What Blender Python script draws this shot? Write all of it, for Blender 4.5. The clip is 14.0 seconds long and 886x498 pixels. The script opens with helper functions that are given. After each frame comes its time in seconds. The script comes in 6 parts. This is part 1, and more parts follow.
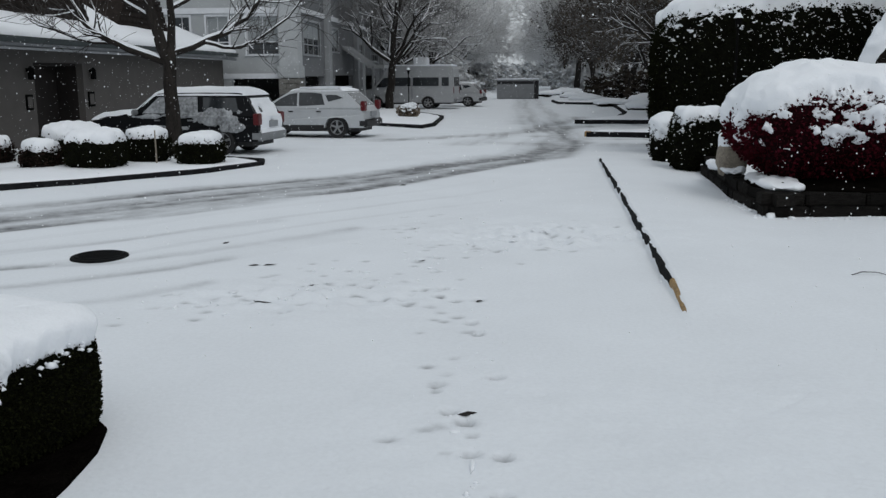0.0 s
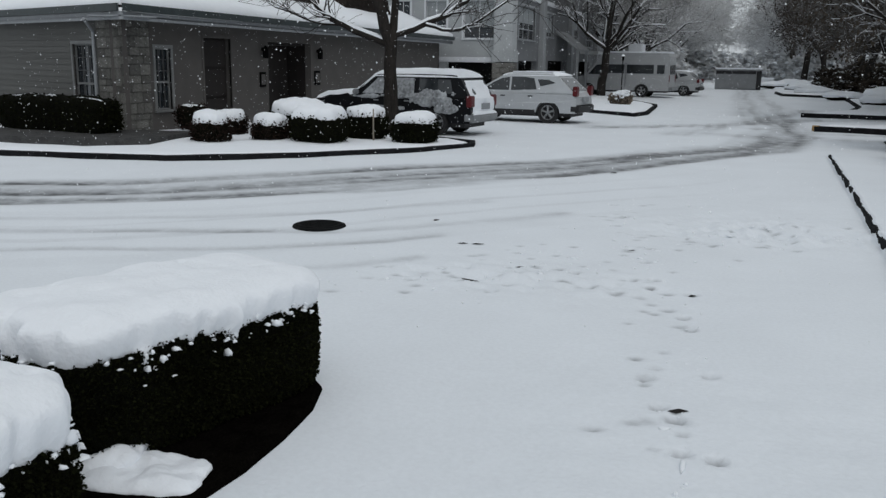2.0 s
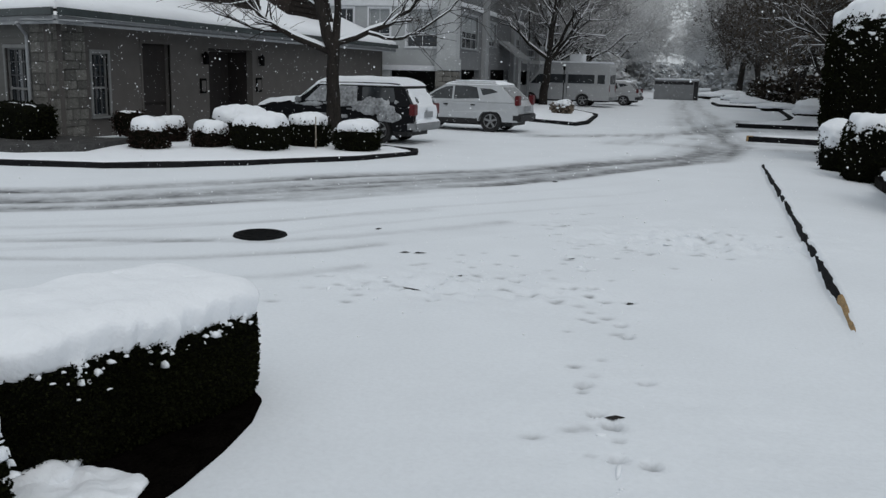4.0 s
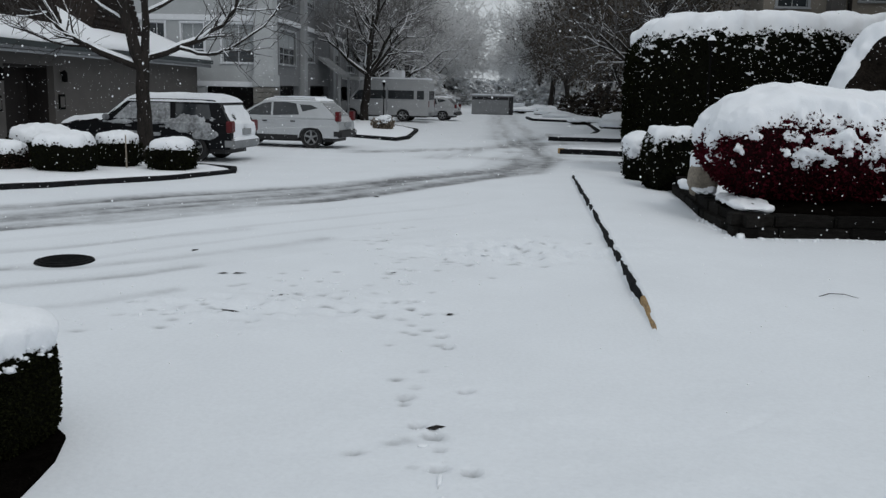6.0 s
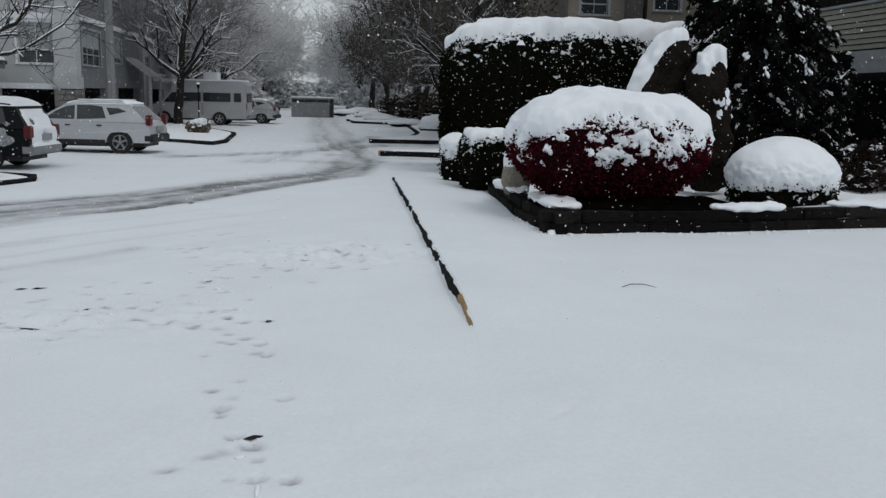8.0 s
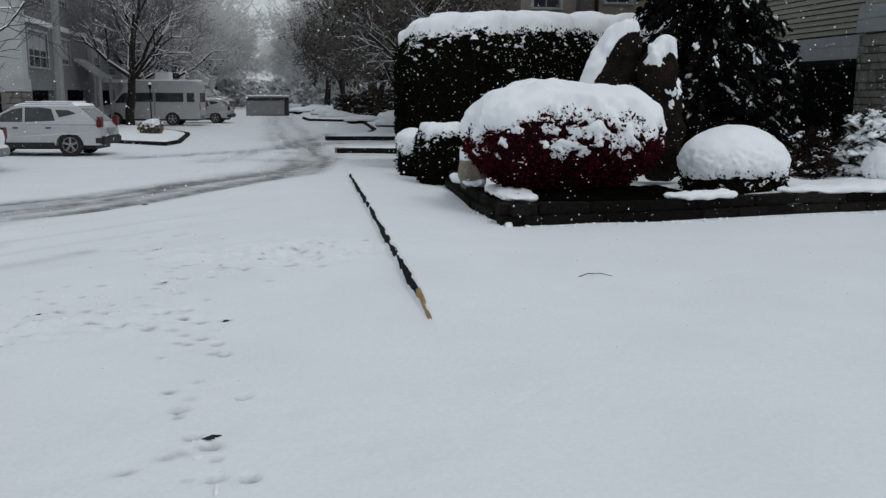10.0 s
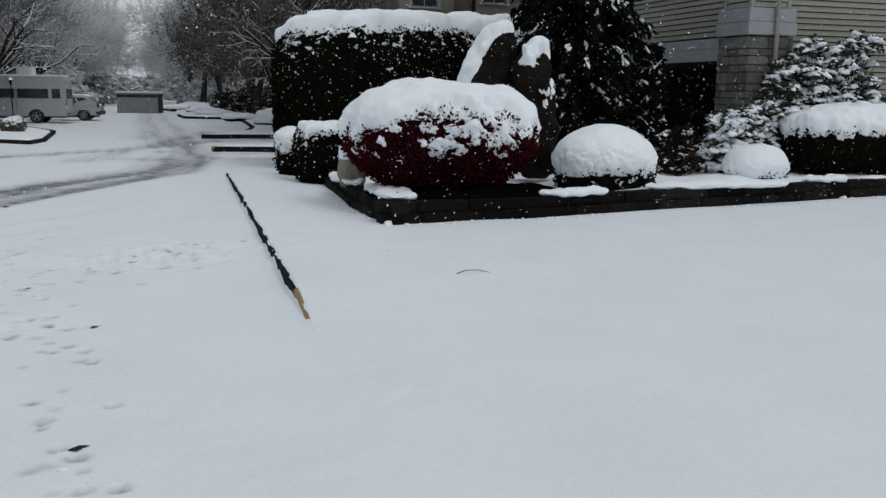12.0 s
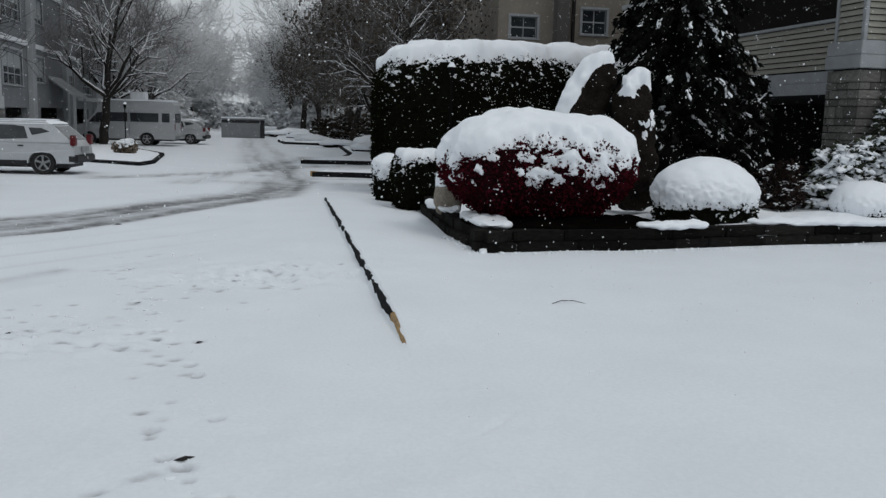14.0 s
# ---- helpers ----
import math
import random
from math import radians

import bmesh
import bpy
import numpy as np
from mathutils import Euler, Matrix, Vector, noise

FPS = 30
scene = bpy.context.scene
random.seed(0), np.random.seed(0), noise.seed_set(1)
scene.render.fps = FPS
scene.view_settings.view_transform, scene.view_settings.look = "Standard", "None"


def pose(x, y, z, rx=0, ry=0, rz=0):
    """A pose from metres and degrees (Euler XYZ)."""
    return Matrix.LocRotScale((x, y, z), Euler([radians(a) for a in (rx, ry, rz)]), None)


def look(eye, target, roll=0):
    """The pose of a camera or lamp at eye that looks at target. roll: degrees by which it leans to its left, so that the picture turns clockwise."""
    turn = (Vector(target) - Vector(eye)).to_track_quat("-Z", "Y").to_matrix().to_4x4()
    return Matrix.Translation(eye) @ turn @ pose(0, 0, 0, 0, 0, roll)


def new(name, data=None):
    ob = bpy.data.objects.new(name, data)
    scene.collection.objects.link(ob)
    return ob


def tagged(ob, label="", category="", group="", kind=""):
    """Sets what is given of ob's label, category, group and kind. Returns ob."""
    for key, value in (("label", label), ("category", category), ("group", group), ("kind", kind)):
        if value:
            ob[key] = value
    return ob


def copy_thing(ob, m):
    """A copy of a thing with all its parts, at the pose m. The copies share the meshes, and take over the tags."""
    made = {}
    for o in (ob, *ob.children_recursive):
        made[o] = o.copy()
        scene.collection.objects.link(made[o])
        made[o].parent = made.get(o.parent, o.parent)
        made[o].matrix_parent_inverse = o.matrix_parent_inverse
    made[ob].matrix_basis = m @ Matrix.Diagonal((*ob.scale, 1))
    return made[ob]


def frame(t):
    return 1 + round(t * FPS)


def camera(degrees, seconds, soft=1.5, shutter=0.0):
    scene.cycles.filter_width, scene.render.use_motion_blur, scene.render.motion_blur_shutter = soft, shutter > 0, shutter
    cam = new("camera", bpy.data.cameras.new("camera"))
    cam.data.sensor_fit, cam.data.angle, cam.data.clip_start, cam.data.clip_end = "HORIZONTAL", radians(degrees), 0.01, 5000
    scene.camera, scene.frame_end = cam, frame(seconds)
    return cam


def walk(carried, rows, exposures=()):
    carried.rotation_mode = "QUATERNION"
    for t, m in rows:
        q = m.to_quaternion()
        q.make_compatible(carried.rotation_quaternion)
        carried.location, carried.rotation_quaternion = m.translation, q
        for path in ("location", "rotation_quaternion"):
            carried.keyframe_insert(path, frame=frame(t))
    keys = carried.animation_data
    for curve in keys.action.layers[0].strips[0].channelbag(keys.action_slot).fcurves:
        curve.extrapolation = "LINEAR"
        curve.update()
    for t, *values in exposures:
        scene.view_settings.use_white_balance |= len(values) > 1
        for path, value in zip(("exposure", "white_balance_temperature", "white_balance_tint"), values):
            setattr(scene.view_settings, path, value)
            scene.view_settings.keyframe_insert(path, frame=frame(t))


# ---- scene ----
cam = camera(53.3, 14.0, soft=1.4)
PATH = [
    (0, (0.121, -0.4, 1.985), (-0.051, 1.555, 1.602), -0.4),
    (0.5, (0.145, -0.427, 1.988), (0.066, 1.535, 1.611), -1.0),
    (1, (0.119, -0.417, 1.981), (-0.06, 1.54, 1.608), -0.3),
    (1.5, (0.049, -0.4, 1.97), (-0.354, 1.518, 1.569), 0.3),
    (2, (0.011, -0.345, 1.938), (-0.598, 1.514, 1.524), 0.8),
    (2.5, (0.032, -0.341, 1.94), (-0.514, 1.537, 1.523), 0.9),
    (5, (0.049, -0.375, 1.967), (-0.382, 1.541, 1.59), 1.9),
    (5.5, (0.072, -0.361, 1.964), (-0.216, 1.584, 1.596), 1.4),
    (6, (0.113, -0.356, 1.964), (0.005, 1.61, 1.612), 1.3),
    (6.5, (0.175, -0.379, 1.971), (0.334, 1.586, 1.631), 1.2),
    (7, (0.203, -0.408, 1.983), (0.556, 1.531, 1.649), 1.2),
    (7.5, (0.196, -0.394, 1.977), (0.52, 1.548, 1.626), 1.3),
    (8, (0.189, -0.38, 1.976), (0.472, 1.57, 1.638), 1.3),
    (10.5, (0.224, -0.406, 1.958), (0.626, 1.522, 1.607), 0.1),
    (11, (0.229, -0.41, 1.957), (0.656, 1.511, 1.602), 0.2),
    (11.5, (0.243, -0.413, 1.956), (0.732, 1.494, 1.606), 0.4),
    (12, (0.263, -0.459, 1.977), (0.888, 1.408, 1.628), 0.6),
    (12.5, (0.225, -0.441, 1.959), (0.789, 1.452, 1.642), 1.3),
    (13, (0.22, -0.44, 1.958), (0.745, 1.464, 1.641), 1.5),
    (13.5, (0.212, -0.425, 1.955), (0.729, 1.484, 1.654), 1.3),
    (14, (0.186, -0.448, 1.963), (0.618, 1.484, 1.675), 1.5),
]
walk(cam, [(t, look(e, a, r)) for t, e, a, r in PATH])

# world: overcast snowfall, a pale even sky
world = bpy.data.worlds.new("overcast")
scene.world = world
world.use_nodes = True
wn, wl = world.node_tree.nodes, world.node_tree.links
bg = wn["Background"]
sky = wn.new("ShaderNodeTexSky")
sky.sky_type = "NISHITA"
sky.sun_disc = False
sky.sun_elevation = radians(38)
sky.sun_rotation = radians(150)
sky.dust_density = 4.0
grey = wn.new("ShaderNodeHueSaturation")
grey.inputs["Saturation"].default_value = 0.25
veil = wn.new("ShaderNodeMix")
veil.data_type = "RGBA"
veil.inputs["Factor"].default_value = 0.86
veil.inputs["B"].default_value = (5.44, 5.87, 6.22, 1)
wl.new(sky.outputs[0], grey.inputs["Color"])
wl.new(grey.outputs[0], veil.inputs["A"])
wl.new(veil.outputs["Result"], bg.inputs["Color"])
bg.inputs["Strength"].default_value = 0.1

sun_data = bpy.data.lights.new("sun", "SUN")
sun_data.energy = 0.5
sun_data.angle = radians(25)
sun_data.color = (1.0, 0.97, 0.93)
sun = new("sun", sun_data)
sun.matrix_world = look((0, 0, 30), (-12, 14, 0))


# ---- materials ----
def mat(name, color, rough=0.7, var=0.25, scale=6.0, fine=60.0, bump=0.2, metal=0.0, color2=None, spec=0.4, dist=0.02, stretch=None):
    """Base colour varied at two scales, with a fine relief, in object space metres."""
    m = bpy.data.materials.new(name)
    m.use_nodes = True
    n, l = m.node_tree.nodes, m.node_tree.links
    b = n["Principled BSDF"]
    b.inputs["Roughness"].default_value = rough
    b.inputs["Metallic"].default_value = metal
    b.inputs["Specular IOR Level"].default_value = spec
    geo = n.new("ShaderNodeTexCoord")
    src = geo.outputs["Object"]
    if stretch:
        mp = n.new("ShaderNodeMapping")
        mp.inputs["Scale"].default_value = stretch
        l.new(src, mp.inputs["Vector"])
        src = mp.outputs[0]
    n1, n2 = n.new("ShaderNodeTexNoise"), n.new("ShaderNodeTexNoise")
    n1.inputs["Scale"].default_value, n2.inputs["Scale"].default_value = scale, fine
    n1.inputs["Detail"].default_value, n2.inputs["Detail"].default_value = 5, 3
    l.new(src, n1.inputs["Vector"])
    l.new(src, n2.inputs["Vector"])
    add = n.new("ShaderNodeMath")
    add.operation = "ADD"
    l.new(n1.outputs["Fac"], add.inputs[0])
    l.new(n2.outputs["Fac"], add.inputs[1])
    ramp = n.new("ShaderNodeMapRange")
    ramp.inputs["From Min"].default_value, ramp.inputs["From Max"].default_value = 0.7, 1.3
    l.new(add.outputs[0], ramp.inputs["Value"])
    mix = n.new("ShaderNodeMix")
    mix.data_type = "RGBA"
    c2 = color2 or tuple(c * (1 + var) for c in color)
    mix.inputs["A"].default_value = (*[c * (1 - var) if not color2 else c for c in color], 1)
    mix.inputs["B"].default_value = (*c2, 1)
    l.new(ramp.outputs[0], mix.inputs["Factor"])
    l.new(mix.outputs["Result"], b.inputs["Base Color"])
    if bump:
        bp = n.new("ShaderNodeBump")
        bp.inputs["Strength"].default_value, bp.inputs["Distance"].default_value = bump, dist
        l.new(add.outputs[0], bp.inputs["Height"])
        l.new(bp.outputs[0], b.inputs["Normal"])
    return m


def by_piece(m, low=0.75, high=1.2):
    """Varies a material from object to object."""
    n, l = m.node_tree.nodes, m.node_tree.links
    b = n["Principled BSDF"]
    link = b.inputs["Base Color"].links[0]
    src = link.from_socket
    info, rng, mul = n.new("ShaderNodeObjectInfo"), n.new("ShaderNodeMapRange"), n.new("ShaderNodeMix")
    rng.inputs["To Min"].default_value, rng.inputs["To Max"].default_value = low, high
    mul.data_type, mul.blend_type = "RGBA", "MULTIPLY"
    mul.inputs["Factor"].default_value = 1
    l.new(info.outputs["Random"], rng.inputs["Value"])
    l.new(src, mul.inputs["A"])
    l.new(rng.outputs[0], mul.inputs["B"])
    l.new(mul.outputs["Result"], b.inputs["Base Color"])
    return m


def by_island(m, low=0.6, high=1.5):
    """Varies a material from leaf to leaf."""
    n, l = m.node_tree.nodes, m.node_tree.links
    b = n["Principled BSDF"]
    src = b.inputs["Base Color"].links[0].from_socket
    info, rng, mul = n.new("ShaderNodeNewGeometry"), n.new("ShaderNodeMapRange"), n.new("ShaderNodeMix")
    rng.inputs["To Min"].default_value, rng.inputs["To Max"].default_value = low, high
    mul.data_type, mul.blend_type = "RGBA", "MULTIPLY"
    mul.inputs["Factor"].default_value = 1
    l.new(info.outputs["Random Per Island"], rng.inputs["Value"])
    l.new(src, mul.inputs["A"])
    l.new(rng.outputs[0], mul.inputs["B"])
    l.new(mul.outputs["Result"], b.inputs["Base Color"])
    return m


M_SNOW = mat("snow", (0.84, 0.87, 0.91), 0.75, 0.02, 5, 45, 0.25, dist=0.03, spec=0.2)
M_FLAKE = mat("falling_snow", (0.9, 0.92, 0.95), 0.8, 0.01, 5, 40, 0, spec=0.1)
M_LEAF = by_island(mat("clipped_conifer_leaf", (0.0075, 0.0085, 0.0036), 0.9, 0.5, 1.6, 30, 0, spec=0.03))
# near-black core: shade between the leaves put into the colour
M_CORE = mat("hedge_inside_shade", (0.0045, 0.005, 0.003), 0.95, 0.5, 8, 60, 0.5, spec=0.05)
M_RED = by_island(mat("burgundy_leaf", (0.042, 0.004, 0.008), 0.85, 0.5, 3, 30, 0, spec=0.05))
# same painted inner shade, tinted burgundy
M_REDCORE = mat("burgundy_inside_shade", (0.010, 0.002, 0.003), 0.95, 0.5, 8, 60, 0.4, spec=0.05)
M_BROWNLEAF = by_island(mat("withered_leaf", (0.055, 0.046, 0.037), 0.85, 0.5, 2, 30, 0, spec=0.1))
M_BROWNDARK = by_island(mat("dark_brown_leaf", (0.016, 0.010, 0.008), 0.9, 0.5, 3, 30, 0, spec=0.1))
M_BROWNCORE = mat("brown_inside", (0.05, 0.04, 0.03), 0.9, 0.4, 6, 40, 0.4)
M_OLIVE = by_island(mat("rhododendron_leaf", (0.02, 0.025, 0.011), 0.65, 0.4, 4, 30, 0, spec=0.3))
M_NEEDLE = by_island(mat("conifer_needle", (0.0075, 0.0085, 0.007), 0.9, 0.4, 3, 30, 0, spec=0.03))
M_TAN = by_island(mat("dry_twig", (0.16, 0.13, 0.1), 0.8, 0.4, 3, 30, 0))
M_BARK = mat("wet_bark", (0.022, 0.019, 0.017), 0.9, 0.5, 9, 50, 0.8, stretch=(1, 1, 0.25), spec=0.2)
M_TWIG = mat("bare_twig", (0.05, 0.046, 0.044), 0.9, 0.4, 4, 30, 0.2, spec=0.2)
# distant twigs: thin snow plus snowfall haze painted into the grey
M_HAZETWIG = mat("snowy_haze_grey_twig", (0.38, 0.385, 0.39), 0.85, 0.35, 2, 20, 0.2, spec=0.1)
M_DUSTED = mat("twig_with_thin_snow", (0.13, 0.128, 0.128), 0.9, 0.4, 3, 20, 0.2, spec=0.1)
# palest twig tone, more haze put into the colour
M_FARHAZE = mat("snowy_haze_pale_far_twig", (0.62, 0.63, 0.64), 0.85, 0.2, 0.4, 20, 0.2, spec=0.1)
# soil, blackened to carry the shade under hedge and shrub
M_SOILSHADE = mat("wet_soil_and_shade", (0.0035, 0.003, 0.0026), 0.95, 0.5, 9, 60, 0.8, spec=0.0)
M_KERB = mat("wet_concrete_kerb", (0.013, 0.0135, 0.015), 0.85, 0.5, 5, 50, 0.4, spec=0.06)
M_YELLOW = mat("worn_yellow_paint", (0.42, 0.27, 0.11), 0.7, 0.35, 9, 50, 0.3, color2=(0.16, 0.11, 0.06))
M_BLOCK = by_piece(mat("wet_landscape_stone", (0.013, 0.012, 0.011), 0.9, 0.6, 6, 45, 0.8, spec=0.06), 0.5, 1.7)
M_ROCK = mat("standing_stone", (0.013, 0.0105, 0.0085), 0.9, 0.6, 3, 25, 0.9, dist=0.04, spec=0.06)
M_TANROCK = mat("sandstone", (0.24, 0.21, 0.17), 0.85, 0.35, 5, 30, 0.7)
M_ASHLAR = by_piece(mat("grey_ashlar", (0.135, 0.132, 0.122), 0.9, 0.4, 5, 40, 0.7), 0.62, 1.35)
M_MORTAR = mat("mortar", (0.045, 0.044, 0.042), 0.9, 0.3, 8, 60, 0.3)
M_TAUPE = mat("taupe_painted_wall", (0.083, 0.077, 0.073), 0.9, 0.14, 2, 40, 0.2)
M_SIDING = by_piece(mat("cream_lap_siding", (0.25, 0.245, 0.21), 0.8, 0.1, 3, 40, 0.1), 0.92, 1.06)
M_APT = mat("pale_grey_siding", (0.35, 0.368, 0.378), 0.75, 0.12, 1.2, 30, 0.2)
M_APTDARK = mat("darker_grey_siding", (0.135, 0.142, 0.15), 0.85, 0.15, 1.2, 30, 0.2)
M_TANWALL = mat("tan_stucco", (0.2, 0.178, 0.15), 0.9, 0.15, 2, 40, 0.3)
M_BAR = mat("dim_glazing_bar", (0.06, 0.063, 0.066), 0.7, 0.15, 4, 40, 0.1)
M_EDGING = mat("wet_grey_stone_edging", (0.055, 0.055, 0.055), 0.85, 0.4, 4, 40, 0.5, spec=0.1)
M_FROSTGLASS = mat("snow_filmed_car_glass", (0.3, 0.315, 0.33), 0.6, 0.55, 3, 14, 0.2, spec=0.3)
M_TRIMDIM = mat("weathered_grey_trim", (0.17, 0.175, 0.175), 0.7, 0.15, 4, 40, 0.1)
M_WHITE = mat("white_trim", (0.62, 0.64, 0.67), 0.6, 0.08, 4, 40, 0.1)
M_GREYTRIM = mat("grey_trim", (0.27, 0.285, 0.3), 0.6, 0.12, 4, 40, 0.1)
M_DARKTRIM = mat("dark_green_gutter", (0.03, 0.04, 0.042), 0.5, 0.3, 4, 40, 0.1)
M_DOOR = mat("dark_brown_door_and_shade", (0.012, 0.009, 0.008), 0.8, 0.4, 4, 40, 0.2, stretch=(1, 1, 0.2))
# near-black: shade of interiors and siding gaps put into the colour
M_VOID = mat("inside_shade_black", (0.008, 0.008, 0.009), 0.95, 0.4, 2, 30, 0.2)
M_SHINGLE = mat("roof_shingle", (0.075, 0.062, 0.056), 0.9, 0.4, 6, 40, 0.5)
M_GLASS = mat("window_glass", (0.022, 0.027, 0.032), 0.08, 0.3, 1.5, 3, 0.02, spec=0.6)
M_BLIND = mat("window_blind", (0.26, 0.28, 0.29), 0.8, 0.15, 2, 40, 0.1, stretch=(0.3, 0.3, 12))
M_BLACKPAINT = mat("black_car_paint", (0.004, 0.0045, 0.006), 0.4, 0.3, 4, 60, 0.02, spec=0.16)
M_SILVER = mat("silver_car_paint", (0.47, 0.49, 0.51), 0.4, 0.08, 3, 60, 0.02, metal=0.15)
M_VANPAINT = mat("grey_white_van_paint", (0.35, 0.362, 0.374), 0.45, 0.1, 2, 40, 0.02)
M_BUMPER = mat("grey_bumper_plastic", (0.2, 0.21, 0.22), 0.5, 0.2, 5, 60, 0.05)
M_BLACKPLASTIC = mat("black_plastic", (0.018, 0.018, 0.02), 0.6, 0.3, 6, 50, 0.1)
M_TYRE = mat("tyre_rubber", (0.014, 0.014, 0.015), 0.8, 0.3, 10, 60, 0.3)
M_RIM = mat("alloy_rim", (0.38, 0.39, 0.4), 0.35, 0.15, 8, 50, 0.05, metal=0.7)
M_TAIL = mat("tail_light_red", (0.1, 0.007, 0.01), 0.3, 0.3, 10, 60, 0.02, spec=0.4)
M_CARGLASS = mat("car_glass", (0.03, 0.034, 0.038), 0.1, 0.3, 2, 6, 0.02, spec=0.6)
M_IRON = mat("cast_iron_wet", (0.008, 0.0085, 0.009), 0.8, 0.4, 8, 60, 0.4, spec=0.08)
M_POST = mat("black_painted_metal", (0.005, 0.005, 0.005), 0.9, 0.3, 6, 50, 0.1, spec=0.04)
M_LEAFDEAD = mat("leaf_or_print_mark", (0.014, 0.012, 0.011), 0.9, 0.4, 20, 90, 0.3)
M_BINGREY = mat("grey_corrugated_panel", (0.2, 0.21, 0.22), 0.6, 0.15, 2, 40, 0.1)


def ground_material():
    """Fresh snow, worn by tyres to slush and wet asphalt where the attribute 'slush' says so."""
    m = mat("trodden_snow", (0.75, 0.785, 0.825), 0.8, 0.035, 0.9, 30, 0.3, dist=0.02, spec=0.2)
    n, l = m.node_tree.nodes, m.node_tree.links
    b = n["Principled BSDF"]
    src = b.inputs["Base Color"].links[0].from_socket
    at = n.new("ShaderNodeAttribute")
    at.attribute_name = "slush"
    tc = n.new("ShaderNodeTexCoord")
    grain = n.new("ShaderNodeTexNoise")
    grain.inputs["Scale"].default_value, grain.inputs["Detail"].default_value = 2.2, 8
    grain.inputs["Roughness"].default_value = 0.75
    l.new(tc.outputs["Object"], grain.inputs["Vector"])
    lift = n.new("ShaderNodeMapRange")
    lift.inputs["From Min"].default_value, lift.inputs["From Max"].default_value = 0.3, 0.7
    lift.inputs["To Min"].default_value, lift.inputs["To Max"].default_value = 0.35, 1.25
    l.new(grain.outputs["Fac"], lift.inputs["Value"])
    mul = n.new("ShaderNodeMath")
    mul.operation, mul.use_clamp = "MULTIPLY", True
    l.new(at.outputs["Fac"], mul.inputs[0])
    l.new(lift.outputs[0], mul.inputs[1])
    mix = n.new("ShaderNodeMix")
    mix.data_type = "RGBA"
    mix.inputs["B"].default_value = (0.085, 0.088, 0.093, 1)
    l.new(mul.outputs[0], mix.inputs["Factor"])
    l.new(src, mix.inputs["A"])
    l.new(mix.outputs["Result"], b.inputs["Base Color"])
    rough = n.new("ShaderNodeMapRange")
    rough.inputs["To Min"].default_value, rough.inputs["To Max"].default_value = 0.8, 0.45
    l.new(mul.outputs[0], rough.inputs["Value"])
    l.new(rough.outputs[0], b.inputs["Roughness"])
    return m


M_GROUND = ground_material()


# ---- mesh helpers ----
def mesh_of(name, verts, faces, material, smooth=True):
    me = bpy.data.meshes.new(name)
    me.from_pydata([tuple(v) for v in verts], [], [tuple(f) for f in faces])
    me.materials.append(material)
    if smooth:
        me.polygons.foreach_set("use_smooth", [True] * len(me.polygons))
    me.update()
    return me


def raw(name, verts, faces, material, parent=None, label="", smooth=True):
    ob = new(name, mesh_of(name, verts, faces, material, smooth))
    ob.parent = parent
    if label:
        tagged(ob, label)
    return ob


def part(name, bm, material, parent=None, label="", smooth=False):
    me = bpy.data.meshes.new(name)
    bmesh.ops.recalc_face_normals(bm, faces=bm.faces)
    bm.to_mesh(me)
    bm.free()
    me.materials.append(material)
    if smooth:
        me.polygons.foreach_set("use_smooth", [True] * len(me.polygons))
    ob = new(name, me)
    ob.parent = parent
    if label:
        tagged(ob, label)
    return ob


def thing(name, m, label, category, group="", kind=""):
    ob = new(name)
    ob.empty_display_size = 0.2
    ob.matrix_basis = m
    return tagged(ob, label, category, group, kind)


def box(bm, lo, hi, bevel=0.0):
    """A box from corner to corner, its edges rounded."""
    lo, hi = Vector(lo), Vector(hi)
    made = bmesh.ops.create_cube(bm, size=1, matrix=Matrix.Translation((lo + hi) / 2) @ Matrix.Diagonal((*(hi - lo), 1)))
    if bevel:
        edges = list({e for v in made["verts"] for e in v.link_edges})
        bmesh.ops.bevel(bm, geom=edges, offset=bevel, segments=2, affect="EDGES")
    return bm


def boxed(lo, hi, bevel=0.0):
    return box(bmesh.new(), lo, hi, bevel)


def prism(bm, outline, y0, y1, shift=None):
    """Extrudes an outline in x and z from y0 to y1; shift(x, z, y) may move a vertex across."""
    rings = []
    for y in (y0, y1):
        rings.append([bm.verts.new((x, shift(x, z, y) if shift else y, z)) for x, z in outline])
    n = len(outline)
    bm.faces.new(rings[0])
    bm.faces.new(rings[1][::-1])
    for i in range(n):
        bm.faces.new((rings[0][i], rings[1][i], rings[1][(i + 1) % n], rings[0][(i + 1) % n]))
    return bm


def cyl(bm, p0, p1, r0, r1=None, sides=16):
    """A closed tapered cylinder from p0 to p1."""
    p0, p1 = Vector(p0), Vector(p1)
    d = p1 - p0
    m = Matrix.Translation((p0 + p1) / 2) @ d.to_track_quat("Z", "Y").to_matrix().to_4x4()
    bmesh.ops.create_cone(bm, cap_ends=True, segments=sides, radius1=r0, radius2=r0 if r1 is None else r1, depth=d.length, matrix=m)
    return bm


def lump(x, y, z, s):
    return noise.noise(Vector((x * s, y * s, z * s)))


def wobble(p, s, seed=0.0):
    """Smooth noise for an array of points, one value each."""
    return np.array([noise.noise(Vector((q[0] * s + seed, q[1] * s - seed, q[2] * s + 2 * seed))) for q in p])


